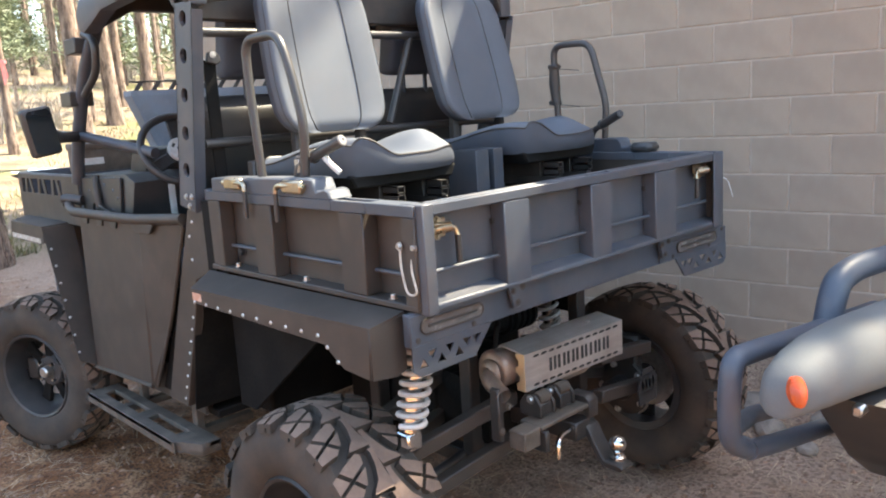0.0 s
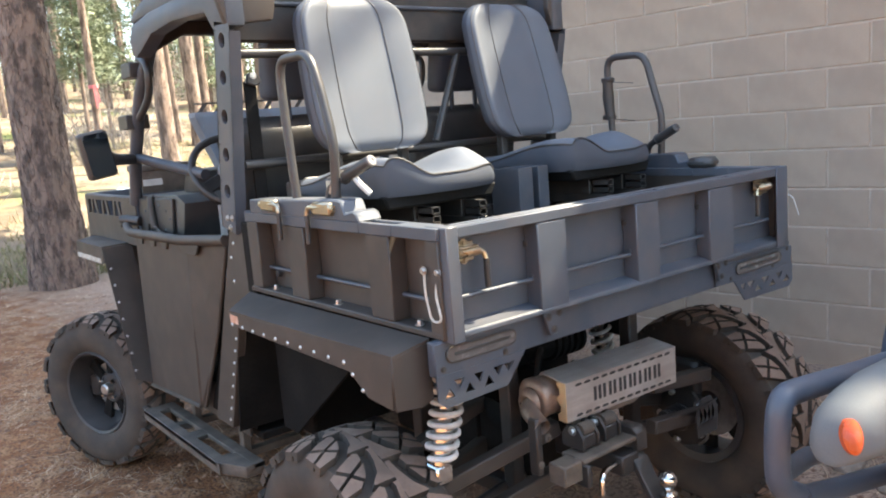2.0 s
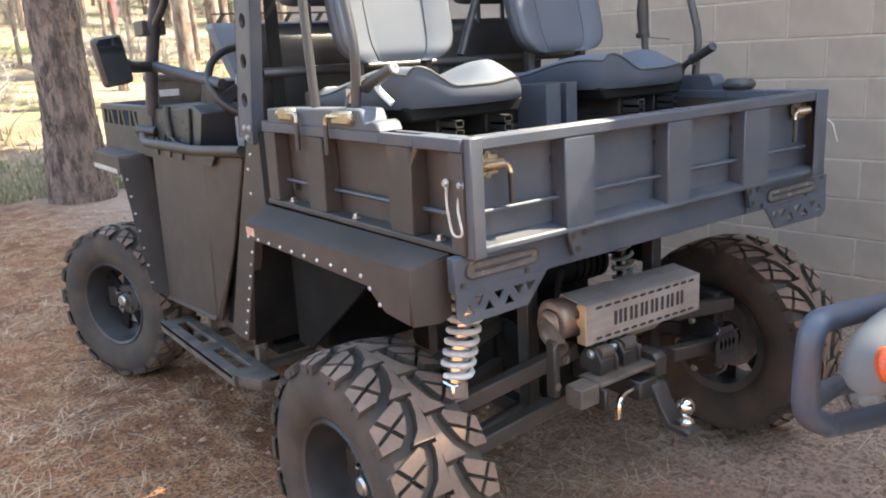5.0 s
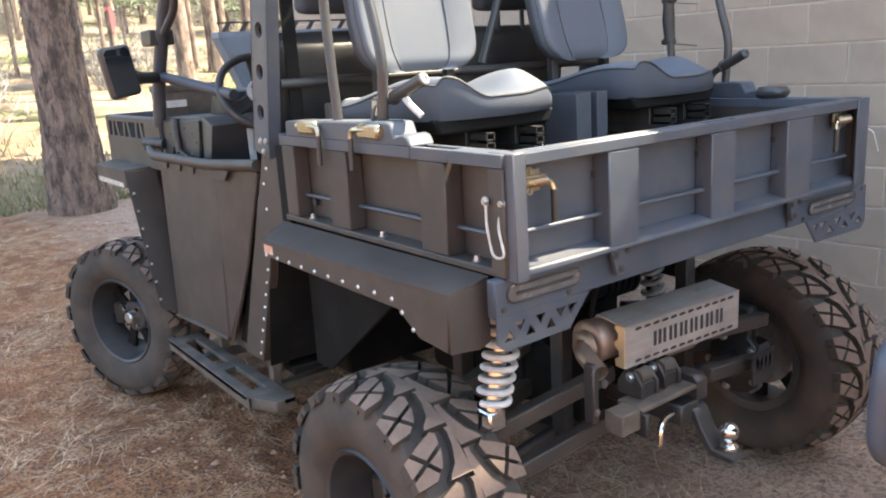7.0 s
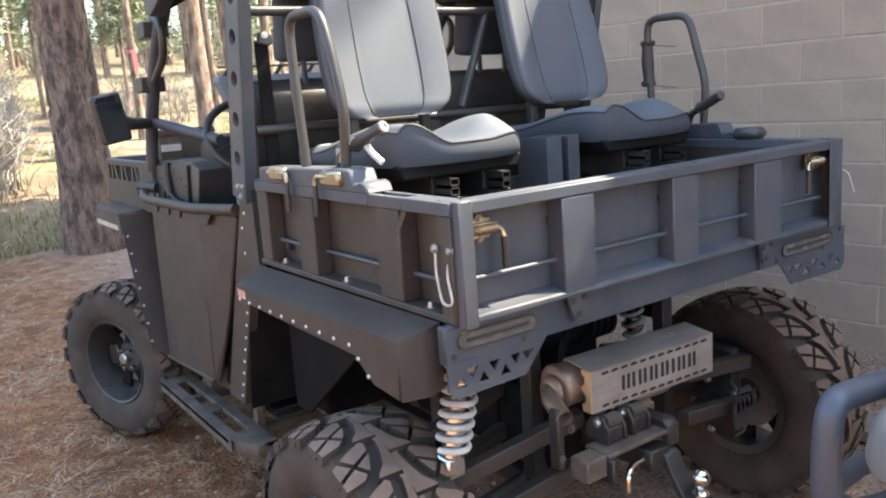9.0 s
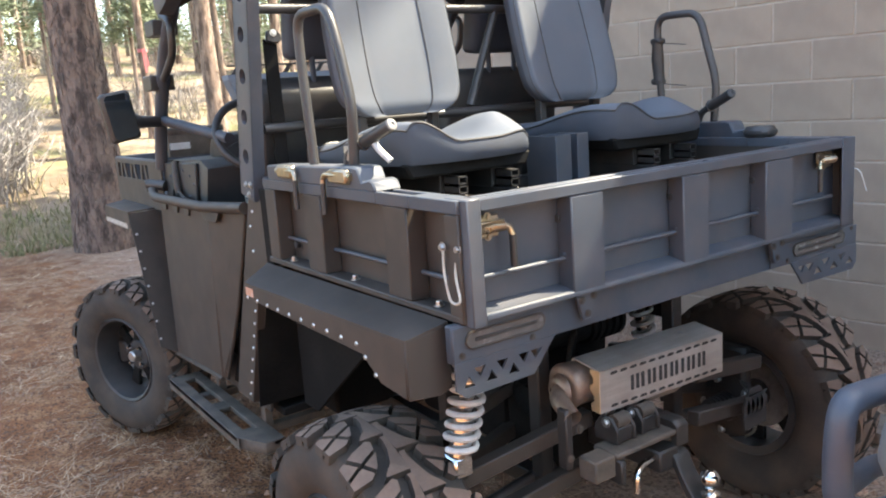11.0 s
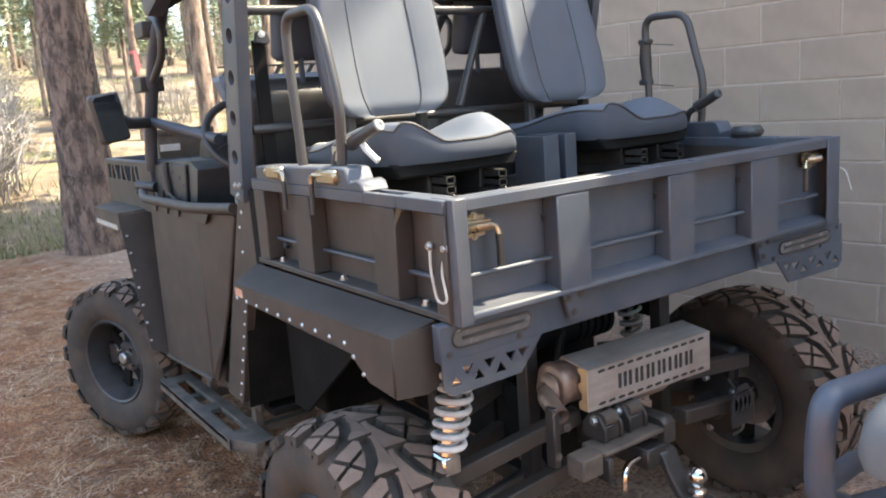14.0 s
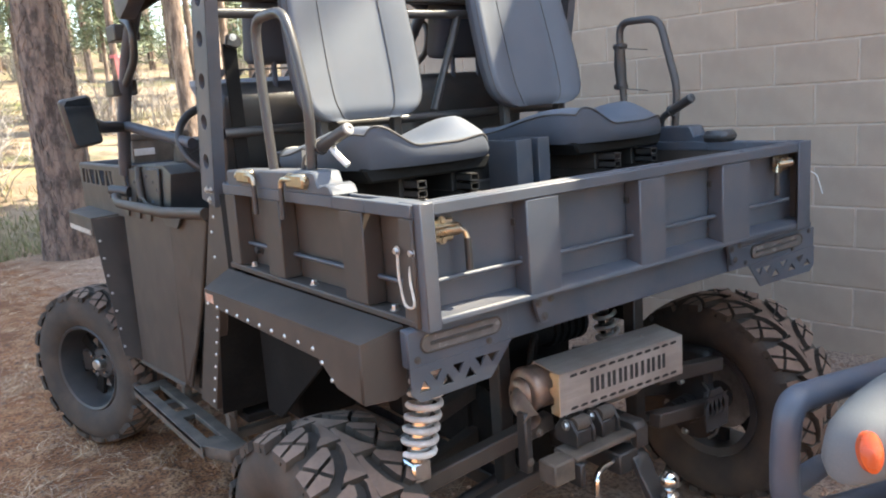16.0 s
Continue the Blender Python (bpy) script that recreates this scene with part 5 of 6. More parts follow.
def roof():
    # thin moulded top on hanging side rails and a rear cross skirt
    xl, xr = -0.745, 0.690
    bm = B()
    prism(bm, [(1.080, 1.955), (1.76, 1.955), (1.84, 1.945), (1.855, 1.958), (1.80, 1.99), (1.65, 2.020), (1.16, 2.035), (1.085, 2.015)], "x", xl + 0.01, xr - 0.01, 0.010, 2)
    r = part("cab_roof", bm, COAT, UTV, "dark grey moulded cab roof")
    for s, x in ((1, xl), (-1, xr)):
        bm = B()
        prism(bm, [(0.950, 1.960), (0.950, 1.815), (1.065, 1.818), (1.118, 1.878), (1.40, 1.893), (1.62, 1.880), (1.73, 1.842), (1.81, 1.818), (1.85, 1.832), (1.862, 1.89), (1.82, 1.938), (1.62, 1.958)], "x", min(x, x + s * 0.06), max(x, x + s * 0.06), 0.010, 2)
        part("side_rail", bm, COAT, r, "dark grey side rail of the roof")
        bm = B()
        x0_, x1_ = (x - 0.02, x + 0.19) if s > 0 else (x - 0.075, x + 0.02)
        prism(bm, [(x0_ + 0.02, 1.818), (x1_ - 0.035, 1.835), (x1_, 1.985), (x0_, 1.985), (x0_ - 0.004, 1.90)], "y", 0.955, 0.983, 0.008, 2)
        part("corner_cap", bm, COAT_SOFT, r, "raised corner cap of the roof")
    # front header, its ends drawn down to the pillars
    bm = B()
    prism(bm, [(xl + 0.055, 1.955), (xl + 0.055, 1.832), (xl + 0.185, 1.903), (xr - 0.185, 1.903), (xr - 0.055, 1.832), (xr - 0.055, 1.955)], "y", 1.77, 1.83, 0.006)
    part("front_header", bm, BLACK, r, "dark front header of the roof")
    bm = B()
    box(bm, (xl + 0.06, 1.085, 1.787), (xr - 0.06, 1.125, 1.955), 0.006)
    sk = part("rear_skirt", bm, BLACK, r, "black rear skirt of the roof")
    bm = B()
    rod(bm, (xl + 0.2, 1.081, 1.905), (xr - 0.2, 1.081, 1.905), 0.008)
    part("skirt_lip", bm, COAT, sk)


def door():
    for s, x in ((1, -0.715), (-1, 0.660)):
        xo = x - s * 0.03
        bm = B()
        a, b = (min(x, xo), max(x, xo))
        prism(bm, [(2.135, 1.130), (1.533, 1.115), (1.606, 0.487), (2.185, 0.445)], "x", min(x, xo), max(x, xo), 0.004)
        d = part("door", bm, COAT_SOFT, UTV, "dark grey sheet metal half door")
        bm = B()
        xs_ = x - s * 0.030
        sheet(bm, [(xs_, 1.533, 1.115), (x - s * 0.006, 1.222, 1.130), (x - s * 0.006, 1.385, 0.815), (xs_, 1.570, 0.80)], (s * 0.005, 0, 0))
        sheet(bm, [(xs_, 1.570, 0.80), (x - s * 0.006, 1.385, 0.815), (x - s * 0.012, 1.590, 0.480), (xs_, 1.606, 0.487)], (s * 0.005, 0, 0))
        part("door_fold", bm, COAT_SOFT, d)
        # rolled hem along the foot and the rear edge
        bm = B()
        tube(bm, [(xs_ + s * 0.002, 2.190, 0.440), (xs_ + s * 0.002, 1.604, 0.480)], 0.009, 8)
        tube(bm, [(x - s * 0.008, 1.218, 1.128), (x - s * 0.008, 1.383, 0.812), (x - s * 0.014, 1.590, 0.480)], 0.007, 8)
        part("door_hem", bm, COAT_SOFT, d)
        # near-black sheets behind the door, the shade of its gap in their colour
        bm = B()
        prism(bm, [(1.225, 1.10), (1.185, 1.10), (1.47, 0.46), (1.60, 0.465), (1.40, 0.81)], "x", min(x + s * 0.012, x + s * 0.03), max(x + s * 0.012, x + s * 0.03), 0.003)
        part("door_gap_shade", bm, SHADED_BLACK, d)
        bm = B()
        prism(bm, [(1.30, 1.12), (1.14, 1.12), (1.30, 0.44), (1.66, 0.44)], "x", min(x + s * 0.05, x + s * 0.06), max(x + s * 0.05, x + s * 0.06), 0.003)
        part("door_jamb", bm, SHADED_BLACK, UTV, "door jamb, near-black to hold the shade of the gap")
        bm = B()
        tube(bm, rounded([(x - s * 0.015, 2.285, 1.150), (x - s * 0.03, 2.215, 1.126), (x - s * 0.036, 1.570, 1.134), (x - s * 0.018, 1.195, 1.155)], 0.05), 0.0190, 14)
        part("door_tube", bm, COAT_SOFT, d, "grey tube along the door top")
        bm = B()
        rod(bm, (x - s * 0.02, 2.32, 1.175), (x + s * 0.03, 2.23, 1.165), 0.022, 12)
        bolt(bm, (x - s * 0.03, 2.29, 1.150), (-s, 0, 0.2), 0.008, 0.01)
        part("latch_knob", bm, PLASTIC, d, "black door latch")
        for y, w in ((2.05, 0.035), (1.90, 0.040), (1.76, 0.040), (1.50, 0.105)):
            bm = B()
            prism(bm, [(y + w, 1.124), (y - w, 1.124), (y - w * 0.6, 1.088), (y + w * 0.6, 1.088)], "x", min(xo - s * 0.002, xo - s * 0.008), max(xo - s * 0.002, xo - s * 0.008), 0.001)
            part("tab", bm, PLASTIC, d, "black tab under the door tube")
        # running board with slots
        bm = B()
        so, si = x - s * 0.075, x + s * 0.06
        y0, y1, z = 1.27, 2.22, 0.330
        bx = lambda d0, d1, ya, yb, za, zb: box(bm, (min(d0, d1), ya, za), (max(d0, d1), yb, zb), 0.003)  # noqa: E731
        bx(so, so + s * 0.045, y0 + 0.12, y1, z - 0.02, z)
        bx(so + s * 0.09, si, y0, y1, z - 0.02, z)
        for ya, yb in ((y0 + 0.06, y0 + 0.16), (1.70, 1.78), (2.14, y1)):
            bx(so + s * 0.04, so + s * 0.095, ya, yb, z - 0.02, z - 0.001)
        prism(bm, [(so, y0 + 0.13), (so + s * 0.06, y0), (si, y0), (si, y0 + 0.13)], "z", z - 0.045, z - 0.0005, 0.002)
        bx(so, so + s * 0.004, y0 + 0.10, y1, z - 0.045, z)
        for y in (1.45, 1.95):
            bx(so + s * 0.04, x + s * 0.3, y, y + 0.04, z - 0.05, z - 0.02)
            box(bm, (min(si, si + s * 0.03), y, z - 0.04), (max(si, si + s * 0.03), y + 0.04, 0.44), 0.003)
        part("running_board", bm, DUSTY, UTV, "dusty slotted steel running board")
        bm = B()
        box(bm, (min(x + s * 0.03, x + s * 0.04), 1.30, 0.42), (max(x + s * 0.03, x + s * 0.04), 2.30, 0.56), 0.003)
        part("rocker", bm, BLACK, UTV)


def front():
    for s, x in ((1, -0.82), (-1, 0.765)):
        inx = x + s * 0.14
        bm = B()
        # fender: flat top, outer lip, a broad face running down behind the wheel
        prism(bm, [(x, 2.400), (inx, 2.440), (inx, 3.02), (x, 2.850)], "z", 1.052, 1.058, 0.001)
        prism(bm, [(2.850, 1.054), (2.400, 1.054), (2.395, 0.985), (2.46, 0.972), (2.88, 0.978)], "x", min(x, x + s * 0.005), max(x, x + s * 0.005), 0.0015)
        sheet(bm, ((x, 2.400, 1.051), (inx, 2.420, 1.051), (x + s * 0.115, 2.180, 0.430), (x + s * 0.008, 2.190, 0.485)), (0, 0.005, 0))
        f = part("front_fender", bm, COAT_SOFT, UTV, "dark grey angular front fender")
        for k in range(7):
            t_ = k / 6
            hardware("rivet", f, (x + s * 0.016, 2.199 + 0.163 * t_, 0.52 + 0.44 * t_), (0, -1, 0))
        for k in range(5):
            hardware("rivet", f, (x, 2.48 + 0.08 * k, 0.990), (-s, 0, 0), 0.007)
        bm = B()
        box(bm, (min(x, x - s * 0.001), 2.44, 0.980), (max(x, x - s * 0.001), 2.85, 1.002), 0)
        part("trim_strip", bm, CORD, f, "pale strip along the fender lip")
        # hood side, with a row of slanted openings
        hx = x + s * 0.125
        bm = B()
        bx = lambda ya, yb, za, zb: box(bm, (min(hx, hx + s * 0.006), ya, za), (max(hx, hx + s * 0.006), yb, zb), 0.001)  # noqa: E731
        bx(2.25, 3.08, 1.05, 1.175)
        bx(2.25, 3.08, 1.245, 1.265)
        bx(2.25, 2.46, 1.175, 1.245)
        bx(3.03, 3.08, 1.175, 1.245)
        for k in range(6):
            y = 2.46 + k * 0.095
            prism(bm, [(y + 0.02, 1.175), (y + 0.05, 1.175), (y + 0.075 - 0.04 * (k % 2), 1.245), (y + 0.045 - 0.04 * (k % 2), 1.245)], "x", min(hx, hx + s * 0.006), max(hx, hx + s * 0.006), 0.0)
        part("hood_side", bm, COAT_SOFT, UTV, "grey hood side with slanted openings")
    bm = B()
    box(bm, (-0.69, 2.24, 1.255), (-0.665, 3.08, 1.272), 0.003)
    box(bm, (0.61, 2.24, 1.255), (0.635, 3.08, 1.272), 0.003)
    box(bm, (-0.69, 3.05, 1.05), (0.635, 3.09, 1.272), 0.004)
    box(bm, (-0.67, 2.30, 1.09), (0.615, 3.06, 1.11), 0.003)
    part("hood_rack", bm, COAT, UTV, "dark grey open front cargo tray")
    bm = B()
    box(bm, (-0.60, 2.85, 0.62), (0.55, 3.08, 1.05), 0.02, 2)
    box(bm, (-0.45, 3.06, 0.55), (0.40, 3.14, 0.72), 0.01)
    part("front_body", bm, COAT, UTV)


def dash():
    bm = B()
    prism(bm, [(2.28, 1.26), (2.24, 1.275), (1.80, 1.285), (1.72, 1.255), (1.80, 1.05), (1.92, 0.78), (2.05, 0.55), (2.30, 0.50)], "x", -0.665, 0.61, 0.008, 2)
    d = part("dashboard", bm, PLASTIC, UTV, "black dashboard with switches")
    bm = B()
    prism(bm, [(2.27, 1.262), (1.82, 1.272), (1.86, 1.08), (2.25, 1.08)], "x", -0.680, -0.668, 0.003)
    part("side_panel", bm, PLASTIC, d)
    for y, z in ((2.16, 1.21), (2.12, 1.13), (1.98, 1.24), (1.90, 1.22), (1.93, 1.14), (1.99, 1.10), (1.86, 1.19)):
        hardware("rivet", d, (-0.680, y, z), (-1, 0, 0), 0.007, 0.005, COAT)
    bm = B()
    tube(bm, rounded([(-0.685, 2.05, 1.275), (-0.695, 2.04, 1.20), (-0.69, 2.02, 1.12), (-0.66, 2.10, 1.06)], 0.05), 0.016, 12)
    part("lever", bm, BLACK, d, "black lever under the dash")
    for k in range(3):
        bm = B()
        tube(bm, rounded([(-0.690, 2.00 + 0.06 * k, 1.09), (-0.705, 1.95 + 0.05 * k, 1.15 + 0.02 * k), (-0.69, 1.86 + 0.05 * k, 1.10)], 0.05), 0.005, 8)
        part("cable", bm, BLACK, d, "black cable under the dash")
    # instrument pod and steering wheel
    bm = B()
    prism(bm, [(2.02, 1.28), (1.96, 1.38), (1.86, 1.37), (1.84, 1.27)], "x", -0.56, -0.30, 0.02, 2)
    rod(bm, (-0.43, 2.0, 1.18), (-0.43, 1.78, 1.34), 0.03, 16)
    part("steering_column", bm, PLASTIC, d)
    c = Vector((-0.445, 1.74, 1.365))
    n = Vector((-0.12, -0.82, 0.56)).normalized()
    m = Matrix.Translation(c) @ n.to_track_quat("Z", "Y").to_matrix().to_4x4()
    bm = B()
    R = 0.158
    tube(bm, [m @ Vector((R * math.cos(a), R * math.sin(a), 0)) for a in [2 * math.pi * k / 48 for k in range(49)]], 0.0155, 12, cap=False)
    for a in (radians(90), radians(210), radians(330)):
        b = bmesh.new()
        box(b, (0.03, -0.026, -0.022), (R, 0.026, -0.010), 0.004)
        b.transform(m @ Matrix.Rotation(a, 4, "Z"))
        merge(bm, b)
    revolve(bm, [(0.0001, 0.0), (0.045, -0.002), (0.056, -0.014), (0.056, -0.03)], 28, m)
    sw = part("steering_wheel", bm, PLASTIC, UTV, "black three-spoke steering wheel")
    bm = B()
    revolve(bm, [(0.020, 0.006), (0.050, 0.004), (0.056, -0.002), (0.056, -0.010), (0.020, -0.004)], 32, m, closed=True)
    ring = part("hub_ring", bm, SPRING, sw, "silver ring with dark slots on the wheel hub")
    for k in range(3):
        bm = B()
        box(bm, (0.030, -0.010, 0.0035), (0.042, 0.010, 0.0062), 0.002)
        bm.transform(m @ Matrix.Rotation(2 * math.pi * k / 3 + 0.5, 4, "Z"))
        part("slot", bm, PLASTIC, ring, "dark slot in the hub ring")
    # paper tag hanging by the column
    bm = B()
    box(bm, (-0.544, 1.690, 1.095), (-0.518, 1.692, 1.235), 0)
    part("hang_tag", bm, WHITE, UTV, "white paper tag")
    # driver bench backs seen through the hoop
    for x in (-0.40, 0.32):
        bm = B()
        prism(bm, [(1.20, 1.00), (1.32, 1.00), (1.26, 1.53), (1.19, 1.56), (1.13, 1.50)], "x", x - 0.26, x + 0.26, 0.035, 3)
        part("bench_back", bm, PLASTIC, UTV, "charcoal vinyl bench seat back")
        bm = B()
        prism(bm, [(1.16, 1.60), (1.24, 1.61), (1.20, 1.82), (1.12, 1.80)], "x", x - 0.14, x + 0.14, 0.03, 3)
        rod(bm, (x - 0.06, 1.17, 1.50), (x - 0.06, 1.17, 1.64), 0.009)
        rod(bm, (x + 0.06, 1.17, 1.50), (x + 0.06, 1.17, 1.64), 0.009)
        part("headrest", bm, VINYL, UTV, "charcoal vinyl headrest")
    bm = B()
    box(bm, (-0.66, 1.20, 0.86), (0.60, 1.72, 0.98), 0.04, 3)
    part("bench_cushion", bm, VINYL, UTV)
    # seat belt tower behind the pillar, with its webbing and guide
    bm = B()
    box(bm, (-0.668, 1.055, 1.16), (-0.625, 1.062, 1.66), 0.002)
    tower = part("seat_belt", bm, SHADED_BLACK, UTV, "black seat belt webbing on the hoop")
    bm = B()
    prism(bm, [(-0.664, 1.652), (-0.630, 1.644), (-0.612, 1.655), (-0.616, 1.676), (-0.634, 1.688), (-0.658, 1.684)], "y", 1.040, 1.054, 0.004)
    part("belt_guide", bm, PLASTIC, tower, "black belt guide")
    hardware("bolt", tower, (-0.640, 1.040, 1.676), (0, -1, 0), 0.007, 0.006)


def mirror():
    c = Vector((-0.882, 1.985, 1.467))
    n = Vector((0.105, -0.985, 0.005)).normalized()
    m = Matrix.Translation(c) @ n.to_track_quat("Z", "Y").to_matrix().to_4x4() @ Matrix.Rotation(radians(9), 4, "Z")
    bm = B()
    b = bmesh.new()
    box(b, (-0.058, -0.094, -0.045), (0.058, 0.094, 0.002), 0.020, 4)
    b.transform(m)
    merge(bm, b)
    tube(bm, [(-0.850, 2.015, 1.452), (-0.79, 2.09, 1.442), (-0.69, 2.17, 1.437)], 0.02, 12, radii=[0.034, 0.024, 0.022])
    k = part("side_mirror", bm, PLASTIC, UTV, "black side mirror on an arm")
    bm = B()
    prism(bm, [(-0.048, -0.070), (-0.036, -0.084), (0.036, -0.084), (0.048, -0.070), (0.048, 0.070), (0.036, 0.084), (-0.036, 0.084), (-0.048, 0.070)], "z", 0.0022, 0.0045, 0.0)
    bm.transform(m)
    part("mirror_glass", bm, MIRROR, k, "mirror glass", smooth=False)


def dash_box():
    """A dusty brown storage box with a white label, lying in the front tray behind the windscreen line."""
    b = root("storage_box", (-0.46, 2.50, 1.272), "dusty brown storage box with a white label in the front tray", "box")
    bm = B()
    box(bm, (-0.600, 2.42, 1.272), (-0.345, 2.60, 1.385), 0.006, 2)
    part("body", bm, DUSTY, b)
    bm = B()
    box(bm, (-0.606, 2.414, 1.372), (-0.339, 2.606, 1.402), 0.008, 2)
    part("lid", bm, DUSTY, b)
    bm = B()
    box(bm, (-0.595, 2.4165, 1.305), (-0.505, 2.4185, 1.335), 0)
    part("sticker", bm, WHITE, b, "blank white label")


dash_box()
cab()
roof()
door()
front()
dash()
mirror()


# ---- the neighbouring vehicle's nose ----
def neighbour():
    v = root("parked_buggy", (0.30, -1.10, 0), "grey buggy nose with dark blue tube bumper and orange reflector", "buggy")
    r = 0.0235
    y = -0.575
    bm = B()
    tube(bm, rounded([(-0.375, y - 0.004, 0.722), (-0.443, y, 0.760), (-0.445, y, 0.865), (-0.432, y, 0.935), (-0.33, y, 0.926), (-0.16, y, 0.905), (0.03, y, 0.886), (0.40, y, 0.85)], 0.05, 6), r, 18)
    part("bumper_tube", bm, BLUE_TUBE, v, "dark blue bent bumper tube")
    bm = B()
    tube(bm, rounded([(0.045, y, 0.83), (0.085, y, 0.935), (0.12, y, 0.985), (0.20, y - 0.01, 1.004), (0.36, y - 0.03, 1.003), (0.70, y - 0.08, 0.99)], 0.06, 6), 0.034, 20)
    part("upper_hoop", bm, BLUE_TUBE, v, "dark blue upper hoop of the bumper")
    bm = B()
    tube(bm, [(-0.380, y - 0.012, 0.722), (-0.24, y - 0.01, 0.688), (-0.02, y - 0.02, 0.648), (0.6, y - 0.1, 0.60)], r * 0.92, 18)
    part("lower_tube", bm, BLUE_TUBE, v)
    bm = B()
    tube(bm, [(-0.42, y + 0.01, 0.775), (-0.226, y + 0.055, 0.733), (-0.04, y + 0.06, 0.691), (0.3, y + 0.06, 0.64)], r * 0.86, 18)
    part("cross_tube", bm, BLUE_TUBE, v)
    # nose: a rounded body that swells away from its tip
    bm = B()
    rings = []
    for x, y_, z, up, down, side in ((-0.490, -0.690, 0.862, 0.006, 0.006, 0.008), (-0.486, -0.691, 0.871, 0.030, 0.016, 0.026), (-0.474, -0.693, 0.884, 0.047, 0.028, 0.042), (-0.447, -0.698, 0.896, 0.061, 0.040, 0.056),
                                     (-0.39, -0.705, 0.903, 0.072, 0.050, 0.068), (-0.31, -0.712, 0.904, 0.081, 0.056, 0.078), (-0.18, -0.73, 0.900, 0.090, 0.061, 0.090), (0.05, -0.76, 0.885, 0.098, 0.066, 0.102), (0.6, -0.86, 0.865, 0.11, 0.07, 0.11)):
        ring = []
        for k in range(40):
            a = 2 * math.pi * k / 40
            ca, sa = math.copysign(abs(math.cos(a)) ** 0.85, math.cos(a)), math.copysign(abs(math.sin(a)) ** 0.85, math.sin(a))
            ring.append(bm.verts.new((x, y_ + side * ca, z + (up if sa > 0 else down) * sa)))
        rings.append(ring)
    for a, b in zip(rings, rings[1:]):
        for k in range(40):
            bm.faces.new((a[k], a[(k + 1) % 40], b[(k + 1) % 40], b[k]))
    bm.faces.new(rings[0][::-1])
    bm.faces.new(rings[-1])
    bmesh.ops.recalc_face_normals(bm, faces=bm.faces)
    part("nose", bm, BODY_GREY, v, "rounded grey body nose")
    bm = B()
    m = Matrix.Translation((-0.479, -0.728, 0.914)) @ Vector((-0.62, -0.72, 0.32)).to_track_quat("Z", "Y").to_matrix().to_4x4() @ Matrix.Diagonal((0.0165, 0.030, 0.006, 1))
    revolve(bm, [(0.0001, 0.8), (0.7, 0.6), (1.0, 0.0), (1.0, -3.0)], 28, m)
    part("reflector", bm, ORANGE, v, "oval orange side reflector")
    bm = B()
    prism(bm, [(-0.28, 0.84), (-0.22, 0.78), (-0.03, 0.60), (0.12, 0.50), (0.75, 0.48), (0.75, 0.88)], "y", -0.92, -0.66, 0.02, 2)
    part("underbody", bm, PLASTIC, v, "black plastic lower body")
    bm = B()
    box(bm, (-0.30, -0.780, 0.815), (-0.20, -0.760, 0.838), 0.004)
    part("trim_plate", bm, ZINC, v, "pale trim plate under the nose")
    bm = B()
    revolve(bm, [(0.14, 0.09), (0.24, 0.10), (0.295, 0.07), (0.30, 0), (0.295, -0.07), (0.24, -0.10), (0.14, -0.09)], 40, Matrix.Translation((0.50, -0.95, 0.30)) @ Matrix.Rotation(radians(90), 4, "X"), closed=True)
    part("tyre", bm, RUBBER, v)
    bm = B()
    box(bm, (0.44, -1.04, 0.26), (0.56, -0.80, 0.55), 0.01)
    part("axle_mount", bm, BLACK, v)


neighbour()


# ---- loader bucket beyond the hood ----
def bucket():
    b = root("loader_bucket", (0.35, 3.55, 0), "grey-blue steel hopper with toothed top rail on a stand", "hopper")
    bm = B()
    x0, x1, zt, zb = 0.055, 1.05, 1.665, 1.32
    vs = []
    for z, dx, y0, y1 in ((zt, 0.0, 3.36, 3.47), (zt - 0.03, 0.0, 3.36, 3.47), (zb, 0.14, 3.40, 3.50), (1.16, 0.20, 3.44, 3.54)):
        vs.append([bm.verts.new(p) for p in ((x0 + dx, y0, z), (x1 - dx, y0, z), (x1 - dx, y1, z), (x0 + dx, y1, z))])
    mid = Vector(((x0 + x1) / 2, 3.44, 0))
    inner = [[bm.verts.new((mid.x + (v.co.x - mid.x) * 0.985, mid.y + (v.co.y - mid.y) * 0.97, v.co.z + 0.004 * k)) for v in ring] for k, ring in enumerate(vs)]
    for rings in (vs, inner):
        for a, c in zip(rings, rings[1:]):
            for i in range(4):
                bm.faces.new((a[i], c[i], c[(i + 1) % 4], a[(i + 1) % 4]))
        bm.faces.new(rings[-1])
    for i in range(4):
        bm.faces.new((vs[0][i], vs[0][(i + 1) % 4], inner[0][(i + 1) % 4], inner[0][i]))
    bmesh.ops.recalc_face_normals(bm, faces=bm.faces)
    part("hopper", bm, BUCKET, b, "dull grey-blue tapered hopper", smooth=False)
    bm = B()
    box(bm, (x0, 3.36, zt + 0.045), (x1, 3.372, zt + 0.056), 0.002)
    for k in range(9):
        x = x0 + 0.02 + k * 0.108
        prism(bm, [(x, zt), (x + 0.03, zt), (x + 0.065, zt + 0.046), (x + 0.035, zt + 0.046)], "y", 3.362, 3.370, 0.0)
    part("top_rail", bm, BLACK, b, "black rail on slanted teeth", smooth=False)
    bm = B()
    for x in (0.30, 0.62):
        box(bm, (x - 0.025, 3.47, 0.0), (x + 0.025, 3.52, 1.17), 0.004)
    box(bm, (0.20, 3.45, -0.02), (0.72, 3.66, 0.02), 0.004)
    part("stand", bm, BLACK, b)


bucket()


